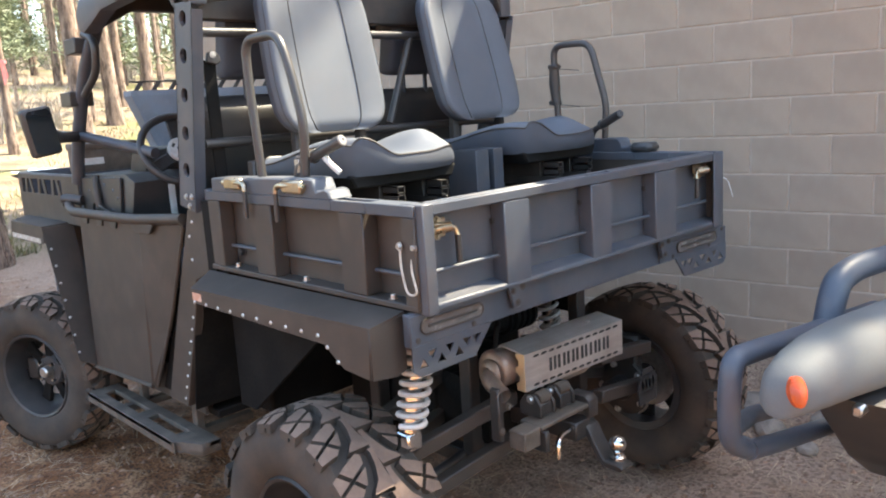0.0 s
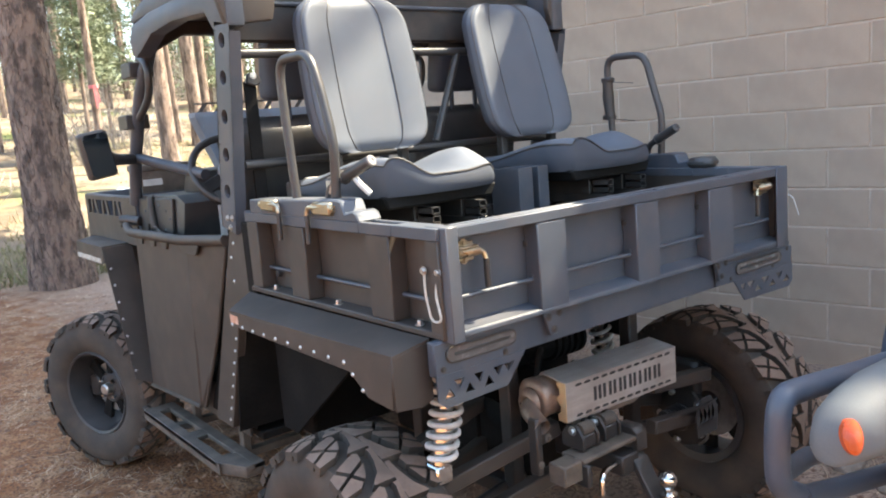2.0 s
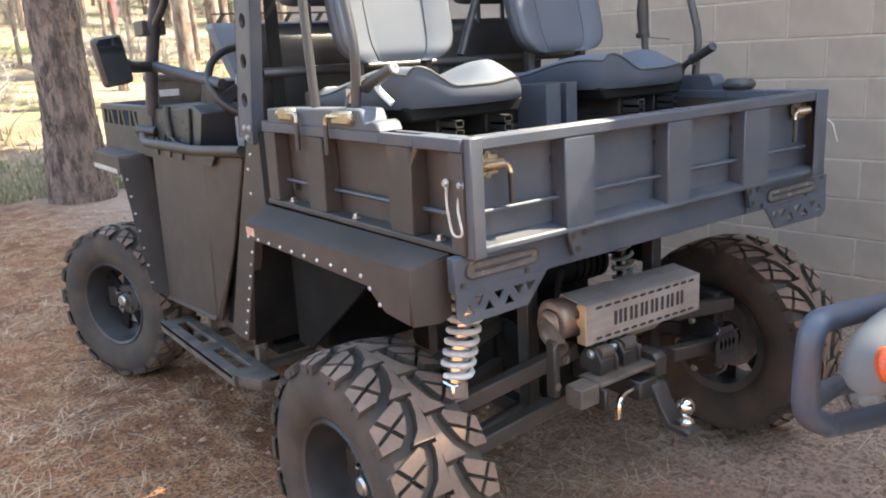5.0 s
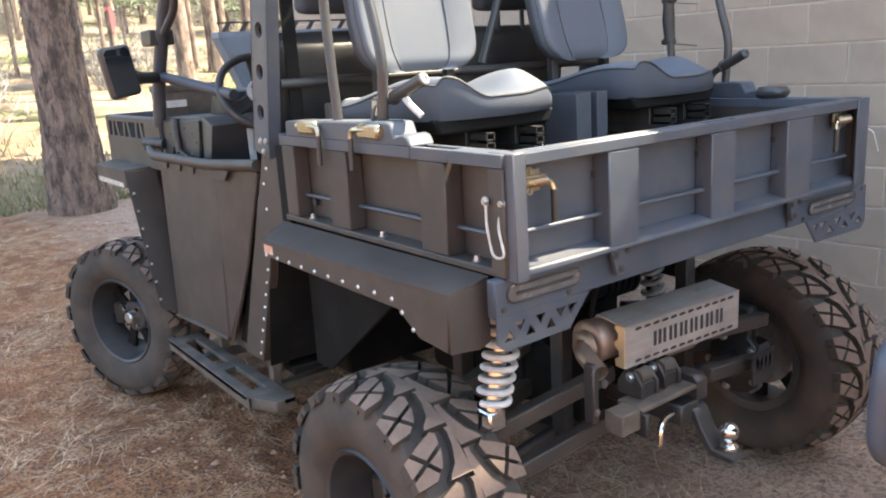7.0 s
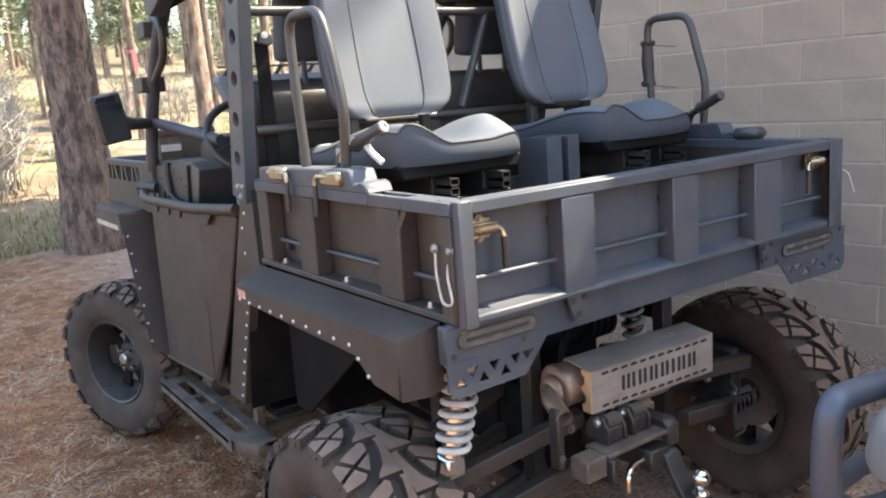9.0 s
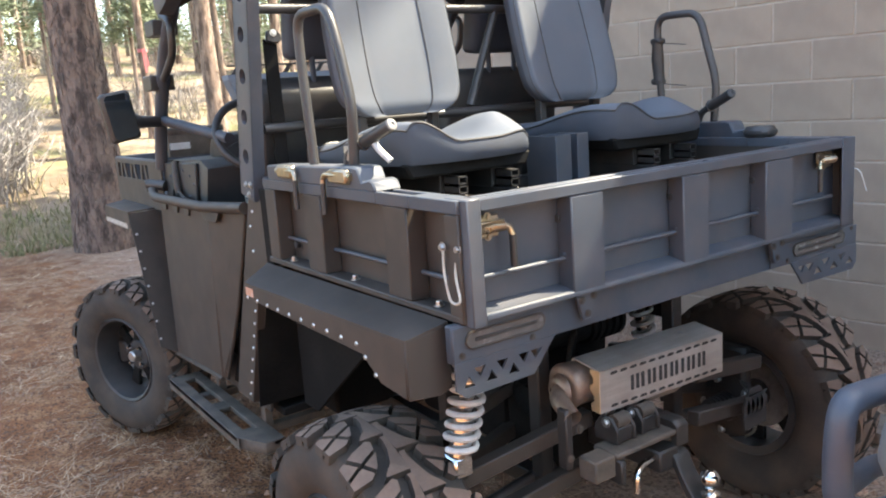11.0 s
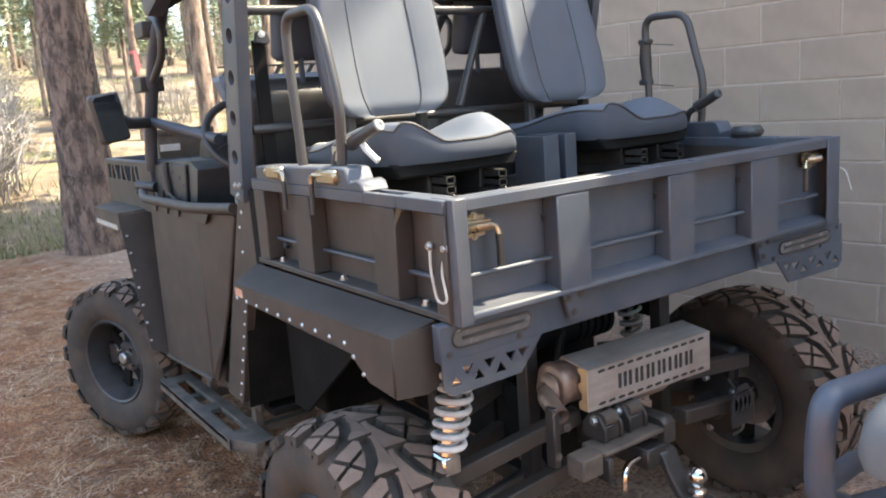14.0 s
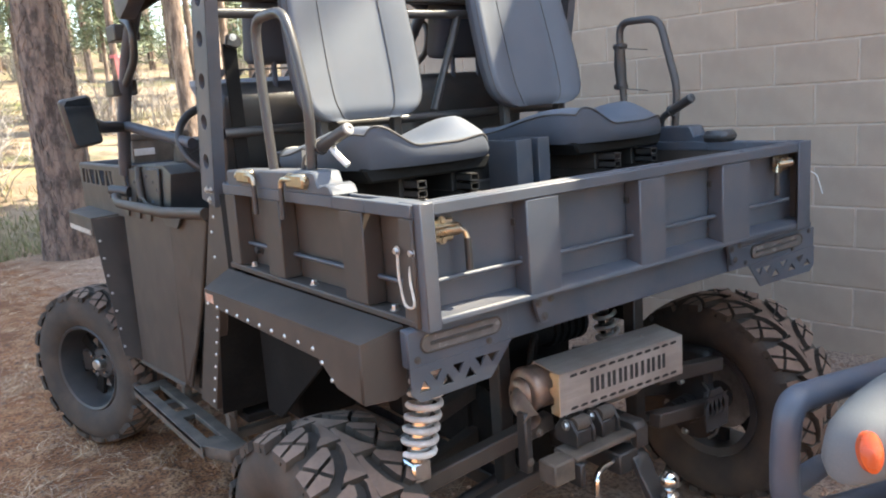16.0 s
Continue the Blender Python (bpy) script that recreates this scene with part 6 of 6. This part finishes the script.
# ---- trees ----
def trunk_mesh(bm, base, r, height, lean=(0, 0), seg=18, plates=True, seed=0):
    rnd = random.Random(seed)
    pts, radii = [], []
    n = 14
    for k in range(n + 1):
        t = k / n
        flare = 1 + 0.30 * math.exp(-t * height / 0.35)
        pts.append(Vector(base) + Vector((lean[0] * t * height + 0.05 * math.sin(3 * t + seed), lean[1] * t * height + 0.05 * math.cos(2.3 * t + seed), t * height - 0.08)))
        radii.append(r * flare * (1 - 0.55 * t))
    tube(bm, pts, r, seg, radii=radii)
    if plates:
        # bark plates: irregular raised slabs
        for k in range(plates):
            t = rnd.random() ** 1.3
            z = t * min(height, 5.5)
            i = min(n - 1, int(z / height * n))
            f = z / height * n - i
            c = pts[i].lerp(pts[i + 1], f)
            rr = radii[i] * (1 - f) + radii[i + 1] * f
            a = rnd.uniform(0, 2 * math.pi)
            w, h = rnd.uniform(0.025, 0.075) / rr, rnd.uniform(0.05, 0.19)
            o = rr + rnd.uniform(0.003, 0.011)
            ring_o, ring_i = [], []
            m = 6
            for q in range(m):
                b = 2 * math.pi * q / m + rnd.uniform(-0.3, 0.3)
                k1 = rnd.uniform(0.75, 1.1)
                aa, zz = a + w * 0.5 * math.cos(b) * k1, c.z + h * 0.5 * math.sin(b) * k1
                ring_o.append(bm.verts.new((c.x + o * math.cos(a + (aa - a) * 0.8), c.y + o * math.sin(a + (aa - a) * 0.8), c.z + (zz - c.z) * 0.85)))
                ring_i.append(bm.verts.new((c.x + rr * 0.97 * math.cos(aa), c.y + rr * 0.97 * math.sin(aa), zz)))
            bm.faces.new(ring_o)
            for q in range(m):
                p = (q + 1) % m
                bm.faces.new((ring_i[q], ring_i[p], ring_o[p], ring_o[q]))
    return pts, radii


def tufts(verts, faces, c, size, count, rnd, flat=0.6):
    """Needle tufts: thin crossed blades thrown about a place."""
    for _ in range(count):
        p = Vector((rnd.gauss(0, 1), rnd.gauss(0, 1), rnd.gauss(0, flat))) * size * 0.5 + c
        d = Vector((rnd.uniform(-1, 1), rnd.uniform(-1, 1), rnd.uniform(-0.3, 0.9))).normalized()
        s = d.cross(Vector((rnd.uniform(-1, 1), rnd.uniform(-1, 1), rnd.uniform(-1, 1)))).normalized()
        L, w = rnd.uniform(0.12, 0.28), rnd.uniform(0.007, 0.022)
        i = len(verts)
        verts += [p - s * w * 0.4, p + s * w * 0.4, p + d * L * 0.6 + s * w, p + d * L, p + d * L * 0.6 - s * w]
        faces.append((i, i + 1, i + 2, i + 3, i + 4))


def pine(base, r, height, seed, label, crown=(0.45, 1.0), bark=None, plates=0, spread=1.9, dens=1.0, lean=(0, 0), blade=1.0):
    rnd = random.Random(seed)
    tree = root("pine_tree", base, label, "tree", "pine wood")
    bm = B()
    pts, radii = trunk_mesh(bm, base, r, height, lean, 18 if plates else 12, plates, seed)
    part("trunk", bm, bark or BARK_FAR, tree, "rough orange-brown pine trunk")
    if crown:
        verts, faces = [], []
        bm = B()
        n = int(26 * dens)
        for k in range(n):
            t = crown[0] + (crown[1] - crown[0]) * (k + rnd.random()) / n
            i = min(13, int(t * 14))
            c = pts[i].lerp(pts[i + 1], t * 14 - i)
            a = rnd.uniform(0, 2 * math.pi)
            L = spread * (1.1 - 0.75 * (t - crown[0]) / (1.001 - crown[0])) * rnd.uniform(0.5, 1.1)
            tip = c + Vector((math.cos(a) * L, math.sin(a) * L, rnd.uniform(-0.25, 0.35) * L))
            mid = c.lerp(tip, 0.5) + Vector((0, 0, 0.08 * L))
            tube(bm, [c, mid, tip], 0.02, 5, radii=[0.035 * (1.1 - t), 0.02, 0.006])
            for q in range(4):
                f = rnd.uniform(0.45, 1.05)
                tufts(verts, faces, c.lerp(tip, f) + Vector((rnd.uniform(-.2, .2), rnd.uniform(-.2, .2), rnd.uniform(-.1, .15))), 0.46 * blade, int(52 * blade), rnd)
        part("limbs", bm, BARK, tree)
        me = bpy.data.meshes.new("crown")
        o = Vector(base)
        me.from_pydata([v - o for v in verts], [], faces)
        me.materials.append(NEEDLE)
        ob = new("crown", me)
        ob.parent = tree
        tagged(ob, "loose green needle crown")
    return tree


pine((0.24, 8.55, rise(0.24, 8.55)), 0.285, 15.0, 3, "large ponderosa pine with scaly dark bark", crown=(0.36, 1.0), bark=BARK, plates=3000, lean=(0.004, 0.0), spread=3.0, dens=2.2, blade=1.6)
for x, y, r, s, ln in ((4.70, 17.0, 0.195, 5, (-0.020, 0.0)), (8.45, 25.0, 0.235, 8, (-0.030, 0.0)), (8.30, 26.5, 0.12, 9, (-0.02, 0)), (11.3, 31.0, 0.19, 11, (0.0, 0)), (11.55, 29.0, 0.22, 12, (0.0, 0.0)),
                       (14.77, 33.0, 0.20, 13, (0.01, 0)), (4.0, 20.0, 0.105, 18, (-0.01, 0)), (-0.9, 21.0, 0.16, 19, (0.01, 0))):
    pine((x, y, rise(x, y)), r, 14.0, s, "ponderosa pine with orange-brown bark", crown=(0.34, 1.0), plates=420, lean=ln, dens=1.3, spread=2.4)
# unseen trees added to shade the yard; the light falls between their limbs
def in_gap(p):
    """Whether a twig at p would close the gap through which the sun reaches the bed."""
    k = (p.z - 1.2) / SUN.z
    x, y = p.x - k * SUN.x, p.y - k * SUN.y
    return (-1.1 < x < (0.45 if y < 0.86 else -0.04) and (-0.031 if x > -0.52 else -0.046) < y < 1.16) or (-0.6 < x < 0.5 and -1.15 < y < -0.62)


def shade_pine(base, r, height, seed, low, spread, limbs):
    rnd = random.Random(seed)
    tree = root("pine_tree", base, "unseen dense ponderosa pine added to shade the yard", "tree", "pine wood")
    bm = B()
    pts, radii = trunk_mesh(bm, base, r, height, (0, 0), 12, 0, seed)
    part("trunk", bm, BARK_FAR, tree)
    bm = B()
    verts, faces = [], []
    o = Vector(base)
    for k in range(limbs):
        z = low + (height - low) * (k + rnd.random()) / limbs
        a = rnd.uniform(0, 2 * math.pi)
        L = spread * (1.05 - 0.55 * (z - low) / (height - low)) * rnd.uniform(0.6, 1.1)
        c = Vector((base[0], base[1], z))
        tip = c + Vector((math.cos(a) * L, math.sin(a) * L, rnd.uniform(-0.12, 0.2) * L))
        if not in_gap(tip) and not in_gap(c.lerp(tip, 0.6)):
            tube(bm, [c, c.lerp(tip, 0.5) + Vector((0, 0, 0.06 * L)), tip], 0.02, 5, radii=[0.05, 0.03, 0.008])
        for _ in range(54):
            p = c.lerp(tip, rnd.uniform(0.15, 1.08)) + Vector((rnd.gauss(0, 0.28), rnd.gauss(0, 0.28), rnd.gauss(0, 0.20)))
            d = Vector((rnd.uniform(-1, 1), rnd.uniform(-1, 1), rnd.uniform(-0.4, 0.9))).normalized()
            s = d.cross(Vector((rnd.uniform(-1, 1), rnd.uniform(-1, 1), rnd.uniform(-1, 1)))).normalized()
            Lb, w = rnd.uniform(0.20, 0.42), rnd.uniform(0.05, 0.12)
            if in_gap(p) or in_gap(p + d * Lb):
                continue
            i = len(verts)
            verts += [p - s * w * 0.5 - o, p + s * w * 0.5 - o, p + d * Lb * 0.6 + s * w - o, p + d * Lb - o, p + d * Lb * 0.6 - s * w - o]
            faces.append((i, i + 1, i + 2, i + 3, i + 4))
    part("limbs", bm, BARK, tree)
    me = bpy.data.meshes.new("crown")
    me.from_pydata(verts, [], faces)
    me.materials.append(NEEDLE)
    ob = new("crown", me)
    ob.parent = tree
    tagged(ob, "dense green needle crown")


for x, y, h, s, low, sp, nl in ((6.4, 5.2, 15.0, 31, 6.2, 3.2, 135), (6.2, 1.6, 16.0, 32, 6.0, 3.0, 105), (6.6, -3.0, 15.0, 33, 6.0, 2.8, 80), (9.6, 3.2, 19.0, 34, 9.0, 3.2, 90), (5.6, 9.0, 15.0, 36, 6.5, 3.0, 110), (7.4, -0.6, 23.0, 41, 12.0, 3.6, 130), (8.2, 2.6, 25.0, 42, 12.5, 3.6, 90)):
    shade_pine((x, y, rise(x, y)), 0.26, h, s, low, sp, nl)
# more unseen pines, added behind and beside the walk
for x, y, r, s in ((-9.5, -3.0, 0.26, 35), (-4.0, -11.0, 0.25, 37), (2.0, -13.0, 0.25, 38)):
    pine((x, y, rise(x, y)), r, 14.0, s, "unseen tall ponderosa pine added beside the yard", crown=(0.35, 1.0), spread=2.6, dens=1.4, blade=1.4)


# ---- far wood: one mass of trunks and crowns, brush and grass ----
def far_wood():
    rnd = random.Random(77)
    bm = B()
    verts, faces = [], []
    for k in range(430):
        y = rnd.uniform(40, 112)
        x = -8 + rnd.uniform(-0.55, 0.95) * y
        if k > 370:
            a = rnd.uniform(0, 2 * math.pi)
            d = rnd.uniform(26, 70)
            x, y = d * math.cos(a), d * math.sin(a)
            if y > 20 or (x > 1 and -9 < y < 8):
                continue
        z = rise(x, y)
        r, h = rnd.uniform(0.13, 0.26), rnd.uniform(9, 15)
        tube(bm, [(x, y, z - 0.2), (x + rnd.uniform(-.2, .2), y, z + h * 0.5), (x + rnd.uniform(-.3, .3), y, z + h)], r, 7, radii=[r, r * 0.75, r * 0.2])
        big = 1.7
        for q in range(52):
            t = rnd.uniform(0.07, 1.0)
            a, rad = rnd.uniform(0, 6.28), rnd.uniform(0.2, 1) * 2.4 * (1.12 - t)
            c = Vector((x + rad * math.cos(a), y + rad * math.sin(a), z + t * h))
            for _ in range(13):
                p = c + Vector((rnd.gauss(0, .3), rnd.gauss(0, .3), rnd.gauss(0, .2)))
                d = Vector((rnd.uniform(-1, 1), rnd.uniform(-1, 1), rnd.uniform(-0.3, 0.8))).normalized()
                s = d.cross(Vector((rnd.uniform(-1, 1), rnd.uniform(-1, 1), rnd.uniform(-1, 1)))).normalized()
                L, w = rnd.uniform(0.25, 0.55), rnd.uniform(0.018, 0.055)
                i = len(verts)
                verts += [p - s * w, p + s * w, p + d * L + s * w * 0.5, p + d * L - s * w * 0.5]
                faces.append((i, i + 1, i + 2, i + 3))
    tagged(part("far_trunks", bm, BARK_FAR, None), "distant pine trunks", "woods", kind="stuff")
    me = bpy.data.meshes.new("far_crowns")
    me.from_pydata(verts, [], faces)
    me.materials.append(NEEDLE)
    tagged(new("far_crowns", me), "distant green pine crowns", "woods", kind="stuff")


def brush():
    """Bare grey shrubs between the trees."""
    rnd = random.Random(5)
    bm = B()
    verts, faces = [], []
    spots = []
    for n_, a0, a1, y0, y1 in ((170, -9, 6.8, 13.5, 34), (55, 8, 28, 46, 72), (7, 9, 26, 20, 34)):
        for _ in range(n_):
            y = rnd.uniform(y0, y1)
            spots.append((-1.6 + (y + 1.2) * math.tan(radians(rnd.uniform(a0, a1))), y))
    for x, y in spots:
        z = rise(x, y)
        tall = 0.9 + 0.02 * (y - 12)
        for _ in range(30):
            a = rnd.uniform(0, 6.28)
            h = rnd.uniform(0.5, 1.5) * tall
            sp = rnd.uniform(0.1, 0.9) * tall
            p0 = Vector((x, y, z - 0.05)) + Vector((rnd.gauss(0, .15), rnd.gauss(0, .15), 0))
            p1 = p0 + Vector((math.cos(a) * sp * 0.4, math.sin(a) * sp * 0.4, h * 0.55))
            p2 = p0 + Vector((math.cos(a + .3) * sp, math.sin(a + .3) * sp, h))
            tube(bm, [p0, p1, p2], 0.006, 3, cap=False, radii=[0.014, 0.009, 0.004])
            for _ in range(4):
                q = p1.lerp(p2, rnd.random())
                tube(bm, [q, q + Vector((rnd.uniform(-.3, .3), rnd.uniform(-.3, .3), rnd.uniform(0.05, .35)))], 0.0045, 3, cap=False)
        # young leaves on some of them
        if rnd.random() < 0.15:
            for _ in range(170):
                p = Vector((x + rnd.gauss(0, 0.5), y + rnd.gauss(0, 0.5), z + rnd.uniform(0.5, 2.0) * tall))
                d = Vector((rnd.uniform(-1, 1), rnd.uniform(-1, 1), rnd.uniform(-1, 1))).normalized()
                s_ = d.orthogonal().normalized()
                L, w = rnd.uniform(0.05, 0.11), rnd.uniform(0.02, 0.04)
                i = len(verts)
                verts += [p, p + d * L * 0.5 + s_ * w, p + d * L, p + d * L * 0.5 - s_ * w]
                faces.append((i, i + 1, i + 2, i + 3))
    me = bpy.data.meshes.new("brush_leaves")
    me.from_pydata(verts, [], faces)
    me.materials.append(GRASS)
    tagged(new("brush_leaves", me), "pale young leaves on the shrubs", "foliage", kind="stuff")
    tagged(part("brush", bm, TWIG, None, smooth=False), "bare grey shrubs", "shrub", kind="stuff")


def litter():
    """Needles, bark and twigs on the ground near the vehicle, tufts of grass farther off."""
    rnd = random.Random(9)
    verts, faces = [], []
    for _ in range(7600):
        # bunches of needles fallen together, each needle a bent strand
        y0 = -0.9 + 11.5 * rnd.random() ** 1.5
        x0 = rnd.uniform(-2.8 - 0.1 * y0, 2.2 + 0.25 * y0)
        if noise.noise(Vector((x0 * 0.9, y0 * 0.9, 4.0))) + rnd.uniform(-0.4, 0.4) < 0.0:
            continue
        way = rnd.uniform(0, 6.28)
        for _ in range(rnd.choice((2, 3, 6, 10, 14))):
            x, y = x0 + rnd.gauss(0, 0.07), y0 + rnd.gauss(0, 0.07)
            z = rise(x, y) + rnd.uniform(0.001, 0.008)
            a, L, w = way + rnd.gauss(0, 0.7), rnd.uniform(0.06, 0.19), rnd.uniform(0.0006, 0.0017) * (1 + 0.14 * max(0, y))
            c = rnd.uniform(-0.5, 0.5)
            pts = []
            for k in range(4):
                f = k / 3
                pts.append(Vector((x + math.cos(a) * L * f - math.sin(a) * c * L * f * f * 0.7, y + math.sin(a) * L * f + math.cos(a) * c * L * f * f * 0.7, z + 0.010 * math.sin(3.1 * f) * rnd.random())))
            s = Vector((-math.sin(a), math.cos(a), 0))
            i = len(verts)
            for k, p in enumerate(pts):
                ww = w * (1 - 0.2 * k)
                verts += [p - s * ww, p + s * ww]
            faces += [(i + 2 * k, i + 2 * k + 1, i + 2 * k + 3, i + 2 * k + 2) for k in range(3)]
    me = bpy.data.meshes.new("needle_litter")
    me.from_pydata(verts, [], faces)
    me.materials.append(STRAW)
    tagged(new("needle_litter", me), "fallen brown pine needles and straw", "litter", kind="stuff")
    verts, faces = [], []
    for _ in range(16000):
        y = -0.6 + 8 * rnd.random() ** 1.5
        x = rnd.uniform(-2.4, 2.1)
        s = 0.003 + 0.016 * rnd.random() ** 3
        z = rise(x, y)
        i = len(verts)
        for q in range(6):
            a = q * 1.047 + rnd.uniform(-.3, .3)
            verts.append(Vector((x + s * math.cos(a), y + s * rnd.uniform(.5, 1) * math.sin(a), z - 0.002)))
        verts.append(Vector((x, y, z + s * rnd.uniform(0.3, 0.8))))
        faces += [(i + q, i + (q + 1) % 6, i + 6) for q in range(6)]
    me = bpy.data.meshes.new("bark_chips")
    me.from_pydata(verts, [], faces)
    me.materials.append(surface("bark chips", (0.30, 0.175, 0.115), (0.15, 0.085, 0.058), 0.9, scale=8, bump=0.2, island=0.5))
    tagged(new("bark_chips", me), "brown bark chips and crumbs of dirt", "litter", kind="stuff")
    verts, faces = [], []
    for _ in range(16000):
        y = 9.0 + 26 * rnd.random() ** 1.6
        x = rnd.uniform(-7 - 0.2 * y, 4 + 0.4 * y)
        if noise.noise(Vector((x * 0.22, y * 0.22, 1.0))) + rnd.uniform(-0.35, 0.35) < 0.06 - (0.25 if (x < 1 and 9 < y < 15) else 0):
            continue
        z = rise(x, y) - 0.01
        p = Vector((x, y, z))
        for _ in range(3):
            a, h = rnd.uniform(0, 6.28), rnd.uniform(0.05, 0.20)
            s = Vector((math.cos(a), math.sin(a), 0)) * rnd.uniform(0.006, 0.014)
            t = Vector((rnd.uniform(-.08, .08), rnd.uniform(-.08, .08), h))
            o = Vector((rnd.uniform(-.06, .06), rnd.uniform(-.06, .06), 0))
            i = len(verts)
            verts += [p + o - s, p + o + s, p + o + t]
            faces.append((i, i + 1, i + 2))
    me = bpy.data.meshes.new("grass")
    me.from_pydata(verts, [], faces)
    me.materials.append(GRASS)
    tagged(new("grass", me), "patchy spring grass under the pines", "grass", kind="stuff")


far_wood()
brush()
litter()


def bough_pine(base, seed):
    """A young pine with boughs down to the ground."""
    rnd = random.Random(seed)
    tree = root("young_pine", base, "young green pine with low boughs", "tree", "pine wood")
    bm, verts, faces, o = B(), [], [], Vector(base)
    h = rnd.uniform(6.5, 9.0)
    tube(bm, [o, o + Vector((0, 0, h * 0.5)), o + Vector((0, 0, h))], 0.06, 8, radii=[0.075, 0.05, 0.01])
    part("trunk", bm, BARK_FAR, tree)
    for k in range(46):
        z = h * (0.34 + 0.64 * k / 46)
        a, L = rnd.uniform(0, 6.28), 1.9 * (1.12 - z / h) * rnd.uniform(0.6, 1.1)
        c = o + Vector((0, 0, z))
        tip = c + Vector((math.cos(a) * L, math.sin(a) * L, rnd.uniform(-0.25, 0.1) * L))
        for q in range(5):
            tufts(verts, faces, c.lerp(tip, rnd.uniform(0.25, 1.0)), 0.36, 34, rnd)
    me = bpy.data.meshes.new("crown")
    me.from_pydata([v - o for v in verts], [], faces)
    me.materials.append(NEEDLE)
    ob = new("crown", me)
    ob.parent = tree
    tagged(ob, "green needle boughs")


for x, y, s_ in ((4.6, 23.5, 51), (2.9, 27.5, 52), (7.2, 30.5, 55), (0.6, 25.0, 56)):
    bough_pine((x, y, rise(x, y)), s_)
bm = B()
c_ = Vector((3.965, 20.02, rise(4.0, 20.0) + 2.25))
revolve(bm, [(0.112, -0.04), (0.120, -0.04), (0.120, 0.04), (0.112, 0.04)], 16, Matrix.Translation(c_), closed=True)
for dx, w, h in ((-0.05, 0.04, 0.50), (0.01, 0.03, 0.36)):
    sheet(bm, [c_ + Vector((dx, -0.125, 0.03)), c_ + Vector((dx + w, -0.130, 0.03)), c_ + Vector((dx + w + 0.05, -0.135, -h)), c_ + Vector((dx + 0.03, -0.130, -h - 0.06))], (0, 0.004, 0))
f_ = part("flagging_tape", bm, PINK, None, at=c_)
tagged(f_, "faded red flagging tape tied round a thin pine trunk", "tape")


def stones():
    rnd = random.Random(21)
    for x, y, r in ((1.52, 0.42, 0.10), (1.40, 0.24, 0.13), (1.27, 0.10, 0.09), (1.62, 0.10, 0.12), (1.46, -0.08, 0.10), (1.20, -0.10, 0.06)):
        bm = B()
        bmesh.ops.create_icosphere(bm, subdivisions=2, radius=r)
        o = Vector((x, y, rise(x, y)))
        k = rnd.uniform(0, 9)
        for v in bm.verts:
            v.co *= 0.8 + 0.45 * noise.noise(v.co * 7 + Vector((k, k, k)))
            v.co.z = max(v.co.z * 0.62, -0.02)
            v.co += o + Vector((0, 0, r * 0.22))
        st = part("stone", bm, STONE, None, smooth=False, at=o)
        tagged(st, "pale broken stone lying by the foot of the block wall", "stone", "stones by the wall")


stones()


def tarp():
    """A crumpled pale blue sheet lying in the wood."""
    rnd = random.Random(4)
    c = Vector((3.4, 16.5, rise(3.4, 16.5)))
    bm = B()
    bmesh.ops.create_grid(bm, x_segments=18, y_segments=12, size=0.5)
    for v in bm.verts:
        q = v.co.copy()
        v.co = c + Vector((q.x * 0.9, q.y * 0.6, 0.05 + 0.16 * abs(noise.noise(q * 3.1)) * (1 - 0.9 * max(abs(q.x), abs(q.y)) / 0.5) + 0.02 * noise.noise(q * 9)))
    ob = part("tarp", bm, CYAN, None, at=c)
    tagged(ob, "crumpled pale blue tarp lying on the forest floor", "tarp")


tarp()


# ---- blocks of the wall, last ----
def blocks():
    shapes = {}

    def block(length):
        key = round(length, 3)
        if key not in shapes:
            bm = B()
            j = 0.0045
            box(bm, (0.0, j, j), (0.03, key - j, COURSE - j), 0.003)
            me = bpy.data.meshes.new("block")
            bm.to_mesh(me)
            bm.free()
            me.materials.append(BLOCK)
            shapes[key] = me
        return shapes[key]

    rnd = random.Random(2)
    for row in range(0, 15):
        start = ALONG0 - 0.4 * 9 - (0.2 if row % 2 else 0.0)
        y = start
        while y < 5.28:
            L = min(0.4, 5.30 - y)
            if y + L > -2.2 and L > 0.05:
                ob = new("block", block(L))
                ob.parent = WALL
                ob.matrix_basis = Matrix.Translation(-WALL_M.translation) @ WALL_M @ Matrix.Translation((rnd.uniform(-0.0012, 0.0012), y, row * COURSE + 0.003))
            y += 0.4


blocks()
